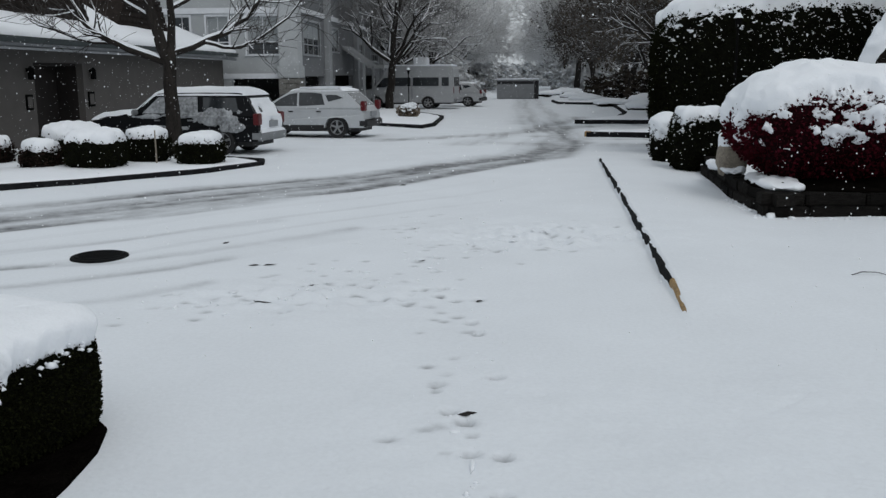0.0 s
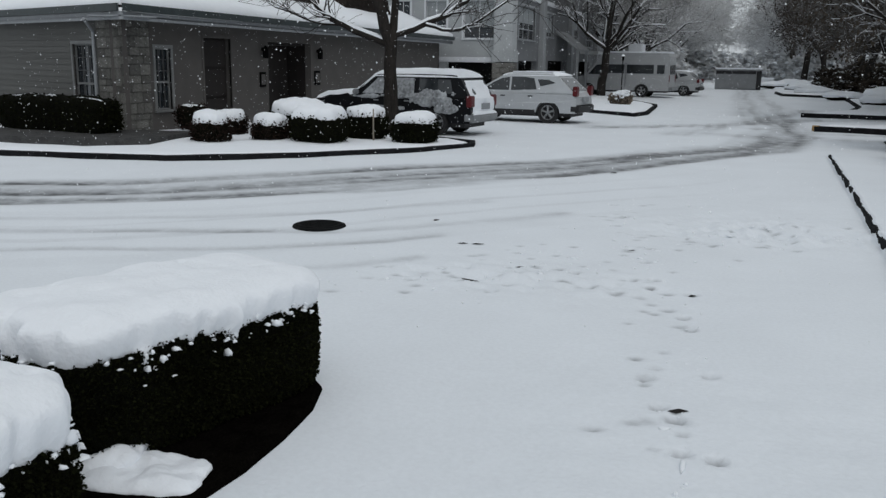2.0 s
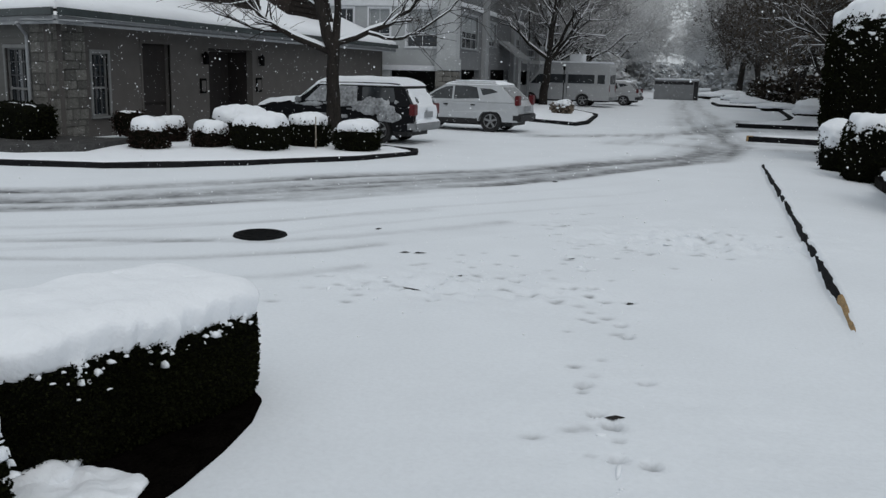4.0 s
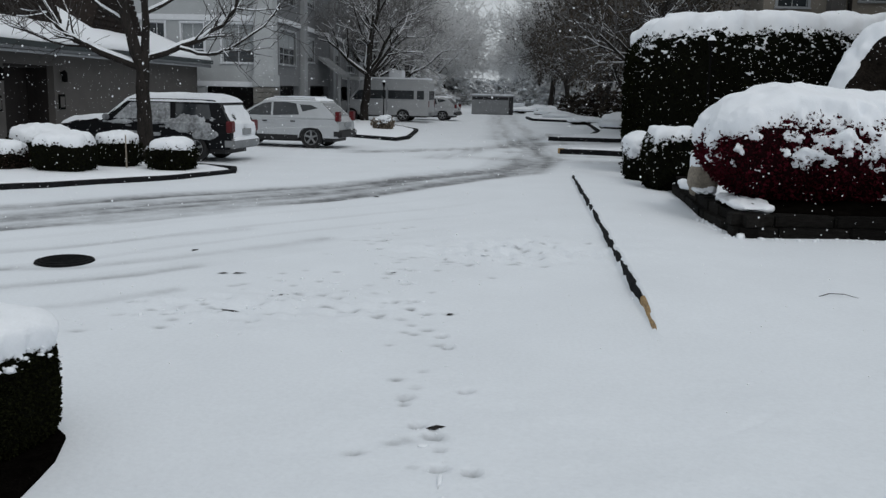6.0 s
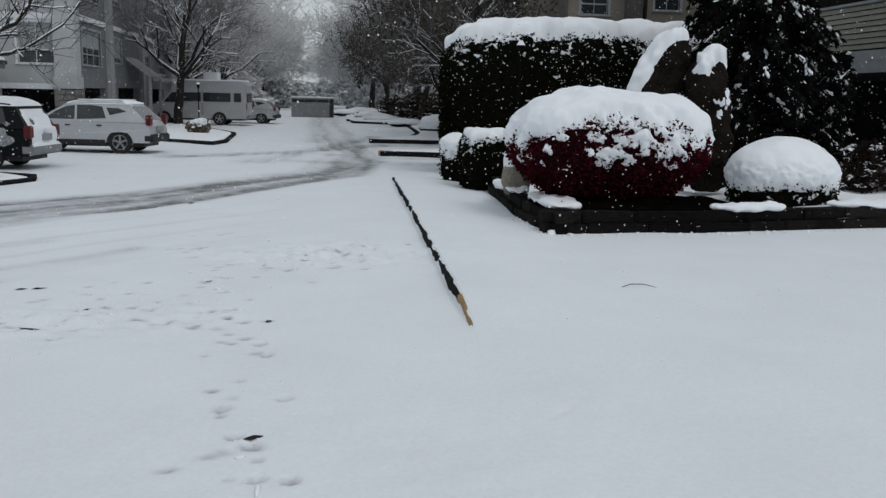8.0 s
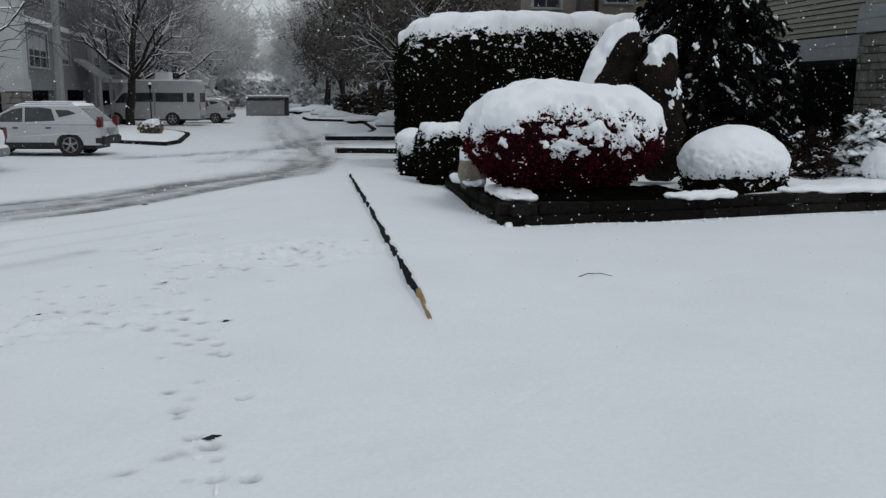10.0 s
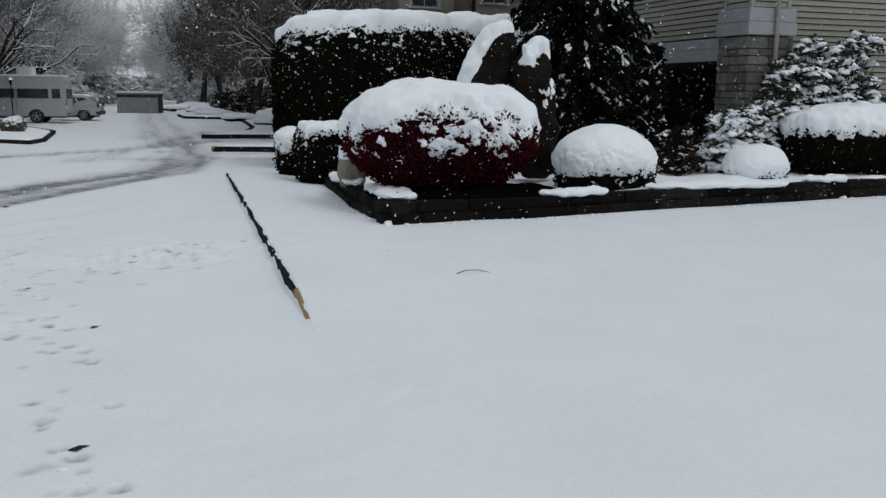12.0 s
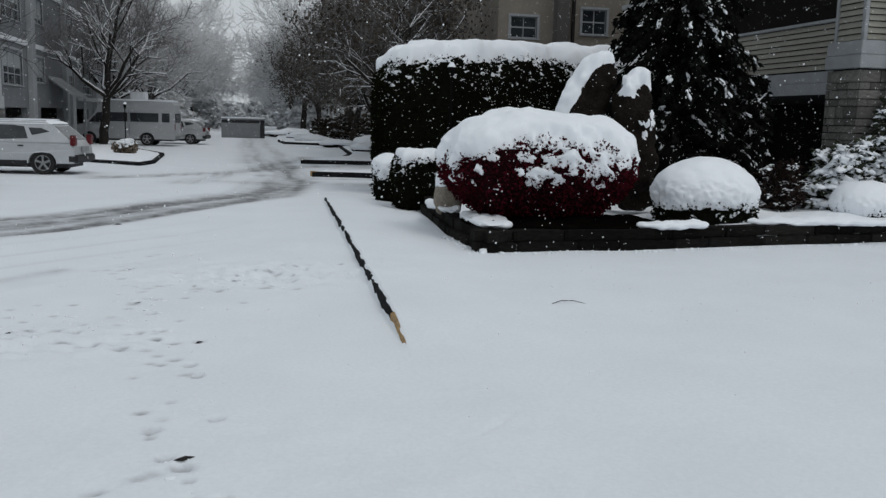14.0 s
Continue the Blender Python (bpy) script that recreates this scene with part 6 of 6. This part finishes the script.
def car(m, label, L, W, H, paint, belt, hood, hood_x, wind_x, roof_f, roof_r, tail_x, wheels, wr, side_wins, trim, snow_depth=0.12, category="car", side_snow=(), lamp=(0.8, 1.15), sill=0.35, tail_snow=False, pane=None, rails=False):
    """A parked car: body with arches, cabin, panes, lamps, bumpers, mirrors, wheels and the snow on it. Front at +x."""
    ob = thing("car", m, label, category)
    f, r = L / 2, -L / 2
    low = [(r + 0.05, sill), (r, sill + 0.15), (r + 0.02, belt - 0.12), (r + 0.1, belt)]
    top = [(hood_x, belt), (hood_x, belt - 0.005), (f - 0.55, hood), (f - 0.12, hood - 0.12), (f, hood - 0.32), (f - 0.02, sill + 0.1), (f - 0.1, sill)]
    outline = arch_outline(low + top, wheels, wr + 0.06, sill - 0.1 + 0.0)
    bm = bmesh.new()
    prism(bm, outline, -W / 2, W / 2, lambda x, z, y: y * (1 - 0.05 * max(0, (0.62 - z)) - 0.06 * max(0, abs(x) - L / 2 + 0.5)))
    side_edges = [e for e in bm.edges if abs(e.verts[0].co.y - e.verts[1].co.y) < 0.1 and min(e.verts[0].co.z, e.verts[1].co.z) > sill + 0.35]
    bmesh.ops.bevel(bm, geom=side_edges, offset=0.05, segments=3, affect="EDGES")
    body = part("body", bm, paint, ob, smooth=False)
    # cabin
    tin = 0.13
    yc = lambda z: W / 2 - 0.05 - tin * (z - belt) / (H - belt)
    cab = [(tail_x, belt - 0.01), (roof_r, H - 0.09), (roof_r + 0.12, H - 0.01), ((roof_f + roof_r) / 2, H), (roof_f - 0.1, H - 0.02), (roof_f, H - 0.06), (wind_x, belt - 0.01)]
    cab = eased(eased(cab, 0.16), 0.06)
    bm = bmesh.new()
    prism(bm, cab, -1, 1, lambda x, z, y: y * yc(z))
    bmesh.ops.bevel(bm, geom=[e for e in bm.edges if e.verts[0].co.z > H - 0.2 and e.verts[1].co.z > H - 0.2 and abs(e.verts[0].co.y - e.verts[1].co.y) < 0.1], offset=0.03, segments=2, affect="EDGES")
    part("cabin", bm, paint, ob)
    for sd in (-1, 1):
        for k, w in enumerate(side_wins):
            glass_plate(ob, w, lambda z, s=sd: s * yc(z), m=pane if k < 2 else None)
        if rails:
            bm = bmesh.new()
            box(bm, (roof_r + 0.2, sd * (yc(H) - 0.1) - 0.02, H), (roof_f - 0.25, sd * (yc(H) - 0.1) + 0.02, H + 0.035), 0.01)
            for x in (roof_r + 0.25, (roof_r + roof_f) / 2, roof_f - 0.3):
                box(bm, (x - 0.03, sd * (yc(H) - 0.1) - 0.018, H - 0.04), (x + 0.03, sd * (yc(H) - 0.1) + 0.018, H + 0.003))
            rail = part("roof_rail", bm, M_SILVER, ob)
            part("rail_snow", boxed((roof_r + 0.22, sd * (yc(H) - 0.1) - 0.03, H + 0.034), (roof_f - 0.27, sd * (yc(H) - 0.1) + 0.03, H + 0.065), 0.012), M_SNOW, rail)
    # windscreen and rear window
    def across(name, xa, za, xb, zb, inset, mtl, push):
        bm = bmesh.new()
        dx, dz = xb - xa, zb - za
        n = Vector((-dz, 0, dx)).normalized() * push
        q = []
        for o in (0.006, -0.012):
            for x, z in ((xa, za), (xb, zb)):
                for s in (-1, 1):
                    q.append(bm.verts.new((x + n.x * o, s * (yc(z) - inset), z + n.z * o)))
        for idx in ((0, 1, 3, 2), (4, 6, 7, 5), (0, 2, 6, 4), (1, 5, 7, 3), (0, 4, 5, 1), (2, 3, 7, 6)):
            bm.faces.new([q[i] for i in idx])
        return part(name, bm, mtl, ob)
    t0 = 0.1
    across("windscreen", wind_x + (roof_f - wind_x) * t0, belt + (H - 0.06 - belt) * t0, wind_x + (roof_f - wind_x) * 0.93, belt + (H - 0.06 - belt) * 0.93, 0.08, M_CARGLASS, -1)
    across("rear_window", tail_x + (roof_r - tail_x) * 0.12, belt + (H - 0.09 - belt) * 0.12, tail_x + (roof_r - tail_x) * 0.9, belt + (H - 0.09 - belt) * 0.9, 0.1, M_CARGLASS, 1)
    # bumpers, lamps, mirrors, handles
    part("rear_bumper", boxed((r - 0.08, -W / 2 + 0.02, sill + 0.02), (r + 0.22, W / 2 - 0.02, sill + 0.27), 0.04), trim, ob)
    part("front_bumper", boxed((f - 0.2, -W / 2 + 0.03, sill), (f + 0.06, W / 2 - 0.03, sill + 0.26), 0.04), trim, ob)
    for sd in (-1, 1):
        part("sill_trim", boxed((min(wheels) + wr + 0.08, sd * W / 2 - 0.02 - 0.02 * sd, sill - 0.06), (max(wheels) - wr - 0.08, sd * W / 2 + 0.02 - 0.02 * sd, sill + 0.1), 0.012), trim, ob)
        part("tail_light", boxed((r - 0.02, sd * (W / 2 - 0.13) - 0.12 - (0.014 if sd < 0 else 0.0), lamp[0]), (r + 0.13, sd * (W / 2 - 0.13) + 0.12 + (0.014 if sd > 0 else -0.0), lamp[1]), 0.02), M_TAIL, ob, "red tail light")
        part("headlight", boxed((f - 0.25, sd * (W / 2 - 0.25) - 0.16, hood - 0.33), (f - 0.02, sd * (W / 2 - 0.25) + 0.16, hood - 0.16), 0.03), M_GREYTRIM, ob, "clear headlight")
        mir = bmesh.new()
        box(mir, (wind_x - 0.28, sd * (W / 2 + 0.1) - 0.1, belt + 0.02), (wind_x - 0.16, sd * (W / 2 + 0.1) + 0.1, belt + 0.17), 0.03)
        part("mirror", mir, trim, ob)
        for hx in side_wins[:2]:
            x = min(q[0] for q in hx) + 0.12
            part("door_handle", boxed((x, sd * (W / 2 - 0.005) - 0.02, belt - 0.14), (x + 0.16, sd * (W / 2 - 0.005) + 0.02, belt - 0.1), 0.008), trim, ob)
    part("plate", boxed((r - 0.085, -0.26, sill + 0.36), (r - 0.005, 0.26, sill + 0.52), 0.006), M_GREYTRIM, ob, "pale number plate, blank")
    part("underside", boxed((r + 0.25, -W / 2 + 0.2, 0.22), (f - 0.25, W / 2 - 0.2, sill + 0.1)), M_BLACKPLASTIC, ob)
    for wx in wheels:
        for sd in (-1, 1):
            wheel(ob, wx, sd * (W / 2 - 0.13), wr, sd)
            part("wheel_well", boxed((wx - wr - 0.03, sd * (W / 2 - 0.42) - 0.16, sill - 0.1), (wx + wr + 0.03, sd * (W / 2 - 0.42) + 0.16, sill + 0.33)), M_BLACKPLASTIC, ob)
    # snow on roof, bonnet and sides
    def slab(name, x0, x1, half, z, d, slope=0.0, seed=1.0):
        nu, nv = 40, 24
        vs, fs = [], []
        for i in range(nu):
            for j in range(nv):
                u, v = i / (nu - 1), j / (nv - 1)
                e = min(1, 5.5 * min(u, 1 - u)) ** 0.45 * min(1, 5.5 * min(v, 1 - v)) ** 0.45
                x, y = x0 + (x1 - x0) * u, half * (2 * v - 1)
                vs.append((x, y, z + slope * (x - x0) + d * e * (1 + 0.16 * lump(x + seed, y, 0, 1.6)) - 0.03 * (e < 0.05)))
        for i in range(nu - 1):
            fs += [(i * nv + j, (i + 1) * nv + j, (i + 1) * nv + j + 1, i * nv + j + 1) for j in range(nv - 1)]
        return raw(name, vs, fs, M_SNOW, ob, "smooth fresh snow")
    if snow_depth:
        slab("roof_snow", roof_r - 0.02, roof_f + 0.05, yc(H) + 0.03, H - 0.05, snow_depth + 0.04)
        slab("hood_snow", wind_x - 0.1, f - 0.06, W / 2 - 0.06, belt + 0.0, snow_depth * 1.05, (hood - 0.07 - belt) / (f - wind_x), 4.0)
    if snow_depth > 0.1:
        slab("windscreen_snow", roof_f - 0.05, wind_x + 0.16, W / 2 - 0.09, H - 0.075, 0.12, (belt - H + 0.05) / (wind_x - roof_f + 0.1), 7.0)
    if tail_snow:
        nu, nv = 28, 28
        uu, vv = np.meshgrid(np.linspace(-1, 1, nu), np.linspace(0, 1, nv))
        ys, zs = uu.ravel() * (W / 2 - 0.16), sill + 0.3 + vv.ravel() * (H - 0.15 - sill - 0.3)
        amt = 0.55 - 0.6 * np.abs(uu.ravel()) ** 3 + 0.9 * wobble(np.stack([ys, ys * 0, zs], 1), 3.0, 8.0)
        th = np.clip(amt * 2, 0, 1)
        up = np.clip((zs - belt) / (H - 0.09 - belt), 0, 1)
        xs = np.where(zs > belt, tail_x + (roof_r - tail_x) * up, r) - 0.045 * th + 0.05 * (th <= 0)
        fs = [(i * nu + j, i * nu + j + 1, (i + 1) * nu + j + 1, (i + 1) * nu + j) for i in range(nv - 1) for j in range(nu - 1)]
        v2, f2 = compact(np.stack([xs, ys, zs], 1), [g for g in fs if any(amt[k] > 0 for k in g)])
        raw("tail_snow", v2, f2, M_SNOW, ob, "snow stuck to the tailgate")
        slab("bumper_snow", r - 0.08, r + 0.1, W / 2 - 0.1, sill + 0.26, 0.06, 0.0, 9.0)
    for x, z, rx, rz in side_snow:
        for sd in (-1, 1):
            nu, nv = 64, 40
            uu, vv = np.meshgrid(np.linspace(-1, 1, nu), np.linspace(-1, 1, nv))
            xs, zs = x + uu.ravel() * rx, z + vv.ravel() * rz
            q = np.stack([xs, np.zeros(len(xs)), zs], 1)
            amt = 0.62 - (uu.ravel() ** 2 + vv.ravel() ** 2) + 0.6 * wobble(q, 3.5, x * 7) + 0.2 * wobble(q, 11.0, x * 5)
            th = np.clip(amt * 2, 0, 1)
            base = np.array([yc(h) + 0.005 if h > belt else W / 2 + 0.003 for h in zs])
            pts = np.stack([xs, sd * (base + 0.014 * th - 0.06 * (th <= 0)), zs], 1)
            fs = [(i * nu + j, i * nu + j + 1, (i + 1) * nu + j + 1, (i + 1) * nu + j) for i in range(nv - 1) for j in range(nu - 1)]
            fs = [g for g in fs if any(amt[k] > 0 for k in g)]
            v2, f2 = compact(pts, fs)
            raw("side_snow", v2, f2, M_FROSTGLASS, ob, "thin grey snow stuck to the side")
    return ob


# dark estate car beside the island
car(pose(-8.97, 23.31, 0.0, 0, 0, 173), "black sport utility car parked nose-in under thick snow", 4.9, 1.78, 1.62, M_BLACKPAINT, 1.02, 1.0, 1.25, 1.2, 0.55, -2.1, -2.38, (1.48, -1.42), 0.35,
    [[(0.2, 1.08), (0.86, 1.08), (0.4, 1.5), (0.2, 1.51)], [(-0.75, 1.08), (0.1, 1.08), (0.1, 1.51), (-0.72, 1.51)], [(-1.9, 1.12), (-0.9, 1.1), (-0.88, 1.5), (-1.8, 1.48)]],
    M_BUMPER, 0.16, side_snow=((-1.25, 1.0, 0.85, 0.3), (-0.3, 1.03, 0.7, 0.1), (0.7, 1.0, 0.6, 0.08), (-1.75, 0.72, 0.5, 0.16), (0.3, 0.7, 0.9, 0.08)), tail_snow=True, lamp=(0.78, 1.08), pane=M_FROSTGLASS)
# silver crossover next to it
CROSS = [[(0.12, 1.06), (1.06, 1.06), (0.72, 1.3), (0.4, 1.45), (0.12, 1.49)], [(-0.86, 1.1), (0.05, 1.06), (0.05, 1.5), (-0.4, 1.5), (-0.74, 1.46)], [(-1.5, 1.32), (-0.98, 1.2), (-0.86, 1.43), (-1.25, 1.42)]]
car(pose(-7.08, 29.7, 0.0, 0, 0, 172), "silver crossover car parked nose-in, dusted with snow", 4.5, 1.8, 1.62, M_SILVER, 1.0, 0.96, 1.4, 1.38, 0.35, -1.55, -2.16, (1.35, -1.28), 0.36, CROSS,
    M_BLACKPLASTIC, 0.045, lamp=(0.9, 1.22), rails=True)
# pale car beyond the van
car(pose(-4.55, 60.6, 0.0, 0, 0, 172), "white crossover car parked beyond the van", 4.4, 1.78, 1.6, M_VANPAINT, 1.0, 0.95, 1.4, 1.36, 0.35, -1.5, -2.1, (1.35, -1.25), 0.35, CROSS,
    M_BLACKPLASTIC, 0.05, lamp=(0.85, 1.1))


def van():
    ob = thing("shuttle_van", pose(-6.95, 56.6, 0, 0, 0, 173), "grey-white high-roofed passenger van parked nose-in", "van")
    L, W = 6.1, 2.05
    f, r = L / 2, -L / 2
    out = [(r + 0.03, 0.4), (r, 0.6), (r + 0.04, 2.45), (r + 0.14, 2.62), (0.9, 2.66), (1.25, 2.5), (1.55, 1.98), (2.15, 1.28), (f - 0.15, 1.12), (f, 0.8), (f - 0.05, 0.4)]
    out = arch_outline(out, (1.95, -1.4), 0.44, 0.3)
    bm = bmesh.new()
    prism(bm, out, -W / 2, W / 2, lambda x, z, y: y * (1 - 0.05 * max(0, z - 1.3)))
    part("body", bm, M_VANPAINT, ob)
    yv = lambda z: (W / 2) * (1 - 0.05 * max(0, z - 1.3))
    for sd in (-1, 1):
        for a, b in ((-2.75, -2.3), (-2.1, -0.45), (-0.3, 0.9)):
            glass_plate(ob, [(a, 1.42), (b, 1.42), (b, 1.95), (a, 1.95)], lambda z, s=sd: s * yv(z))
        glass_plate(ob, [(1.05, 1.35), (1.95, 1.35), (1.45, 1.92), (1.05, 1.95)], lambda z, s=sd: s * yv(z))
        part("tail_light", boxed((r - 0.02, sd * (W / 2 - 0.12) - 0.08, 0.95), (r + 0.05, sd * (W / 2 - 0.12) + 0.08, 1.35), 0.015), M_TAIL, ob, "red tail light")
        part("mirror", boxed((1.5, sd * (W / 2 + 0.15) - 0.1, 1.35), (1.6, sd * (W / 2 + 0.15) + 0.1, 1.75), 0.03), M_BLACKPLASTIC, ob)
    part("rear_window", boxed((r - 0.012, -0.75, 1.4), (r + 0.02, 0.75, 1.95), 0.01), M_CARGLASS, ob)
    part("rear_bumper", boxed((r - 0.22, -W / 2 + 0.05, 0.42), (r + 0.05, W / 2 - 0.05, 0.62), 0.03), M_BUMPER, ob)
    part("door_line", boxed((-0.4, W / 2 - 0.01, 0.6), (-0.38, W / 2 + 0.004, 2.1)), M_BLACKPLASTIC, ob)
    part("underside", boxed((r + 0.2, -0.8, 0.3), (f - 0.3, 0.8, 0.6)), M_BLACKPLASTIC, ob)
    for wx in (1.95, -1.4):
        for sd in (-1, 1):
            wheel(ob, wx, sd * (W / 2 - 0.14), 0.39, sd)
            part("wheel_well", boxed((wx - 0.42, sd * (W / 2 - 0.45) - 0.18, 0.3), (wx + 0.42, sd * (W / 2 - 0.45) + 0.18, 0.8)), M_BLACKPLASTIC, ob)
    box_u = part("roof_unit", boxed((-1.2, -0.5, 2.64), (-0.35, 0.5, 3.2), 0.06), M_WHITE, ob, "white roof air unit")
    bm = bmesh.new()
    box(bm, (r + 0.1, -W / 2 + 0.12, 2.6), (0.95, W / 2 - 0.12, 2.74), 0.06)
    part("roof_snow", bm, M_SNOW, ob)


van()


# ---- street furniture ----
def lamp_post(x, y, h, label):
    ob = thing("lamp_post", pose(x, y, 0.1), label, "lamp post")
    bm = bmesh.new()
    cyl(bm, (0, 0, 0), (0, 0, 0.3), 0.09, 0.06, 12)
    cyl(bm, (0, 0, 0.3), (0, 0, h - 0.25), 0.032, 0.028, 10)
    part("pole", bm, M_POST, ob)
    bm = bmesh.new()
    cyl(bm, (0, 0, h - 0.25), (0, 0, h - 0.05), 0.05, 0.09, 6)
    part("lantern", bm, M_POST, ob)
    bm = bmesh.new()
    cyl(bm, (0, 0, h - 0.05), (0, 0, h + 0.06), 0.11, 0.03, 8)
    part("cap", bm, M_POST, ob)
    bm = bmesh.new()
    cyl(bm, (0, 0, h - 0.02), (0, 0, h + 0.1), 0.11, 0.04, 10)
    part("snow_cap", bm, M_SNOW, ob)


lamp_post(-6.1, 49.2, 2.3, "black lantern post on the far island, snow on its cap")
lamp_post(5.15, 21.3, 3.2, "black lantern post before the tall hedge, capped with snow")


def bin_store(x, y):
    ob = thing("bin_store", pose(x, y, 0), "grey panelled bin store with a snowy lid beside the road", "shed")
    bm = bmesh.new()
    box(bm, (-1.9, 0, 0), (1.4, 1.8, 1.6), 0.02)
    part("box", bm, M_BINGREY, ob)
    for k in range(9):
        part("panel", boxed((-1.88 + 0.365 * k, -0.03, 0.08), (-1.55 + 0.365 * k, -0.001, 1.25), 0.008), M_BINGREY, ob)
    part("vent_strip", boxed((-1.85, -0.02, 1.3), (1.35, -0.001, 1.55)), M_BLACKPLASTIC, ob)
    part("lid", boxed((-2.0, -0.1, 1.6), (1.9, 1.9, 1.68), 0.01), M_GREYTRIM, ob)
    part("snow_cap", boxed((-1.98, -0.08, 1.682), (1.88, 1.88, 1.8), 0.05), M_SNOW, ob)
    part("side_wall", boxed((1.42, 0.1, 0), (1.8, 1.7, 1.58), 0.01), M_BLACKPLASTIC, ob)


bin_store(-0.1, 79.5)


def snowy_heap(x, y, rx, ry, h, label, seed, name="snowy_boulder"):
    bush(name, x, y, 0.0, rx, ry, h, label, "boulder", power=2.0, leaf=0.02, count=3, depth=0.14, start=-0.1, patchy=0.9, freq=1.2, seed=seed, leaf_mat=M_ROCK, core_mat=M_ROCK, res=(48, 28), rough=0.15)


for i, (x, y, rx, ry, h) in enumerate(((6.6, 48.5, 0.8, 1.2, 0.55), (7.4, 53.0, 0.9, 1.2, 0.8), (6.2, 58, 1.4, 1.0, 0.4), (5.2, 68, 1.5, 1.2, 0.4), (4.6, 76, 1.2, 1.2, 0.5), (2.8, 86, 1.2, 1.0, 0.5), (4.8, 92, 1.6, 1.2, 0.6), (7.1, 39.0, 0.8, 0.7, 0.45))):
    snowy_heap(x, y, rx, ry, h, "dark boulder under snow on the far verge", 130 + i)


# ---- litter and dark print marks on the snow ----
def dead_leaf(x, y, s, a, z=0.02):
    v, f = leaves(np.array([[-s / 2, 0, 0.005], [-s / 3, s * 0.2, 0.01]]), np.array([[1, 0, 0.15], [1, 0.2, 0.1]]), s, np.random.default_rng(int(abs(x * 100))), 0.1)
    f = list(f)
    ob = raw("leaf_or_print_mark", v, f, M_LEAFDEAD, None, smooth=False)
    so = ob.modifiers.new("thick", "SOLIDIFY")
    so.thickness = 0.005
    h = float(ground_height(np.array([x]), np.array([y]))[0])
    ob.matrix_basis = pose(x, y, h + 0.004, 0, 0, a) @ Matrix.Diagonal((1.2, 0.8, 0.22, 1))
    tagged(ob, "dark leaf or dark footprint mark lying on the snow", "leaf", "fallen leaves")


# pieces at FEET points are added as the prints' dark marks
for x, y, s, a in ((-2.58, 8.74, 0.1, 20), (-3.46, 9.96, 0.09, 80), (-2.02, 15.62, 0.12, 10), (-0.19, 4.6, 0.085, 5), (-2.2, 7.26, 0.13, 170), (-2.75, 8.72, 0.08, 0), (-0.24, 7.4, 0.06, 40), (-0.95, 9.1, 0.07, 0), (-1.25, 11.15, 0.07, 30), (-1.9, 7.88, 0.06, 0)):
    dead_leaf(x, y, s, a)
segs = [((3.42, 8.5, 0.0), (3.54, 8.55, 0.022), 0.004, 0.005), ((3.54, 8.55, 0.022), (3.68, 8.54, 0.022), 0.005, 0.004), ((3.68, 8.54, 0.022), (3.8, 8.47, 0.0), 0.004, 0.002)]
tz = float(ground_height(np.array([3.6]), np.array([8.53]))[0])
segs = [(np.add(a, (0, 0, tz)), np.add(b, (0, 0, tz)), c, d) for a, b, c, d in segs]
v, f = tubes(segs, 6)
tagged(raw("fallen_twig", v, f, M_BARK), "thin curved twig lying on the snow", "twig")


# ---- falling snow ----
def flakes():
    rng = np.random.default_rng(200)
    n = 52000
    y = 4.0 + 48 * rng.random(n) ** 0.7
    x = rng.uniform(-0.85, 0.85, n) * (y + 2)
    z = rng.uniform(0.05, 1.0, n) * (2.2 + 0.28 * y)
    v, f = blobs(np.stack([x, y, z], 1), 0.0057, rng)
    ob = raw("falling_snow", v, f, M_FLAKE)
    tagged(ob, "white snowflakes drifting down through the air", "snowflakes", kind="stuff")


flakes()
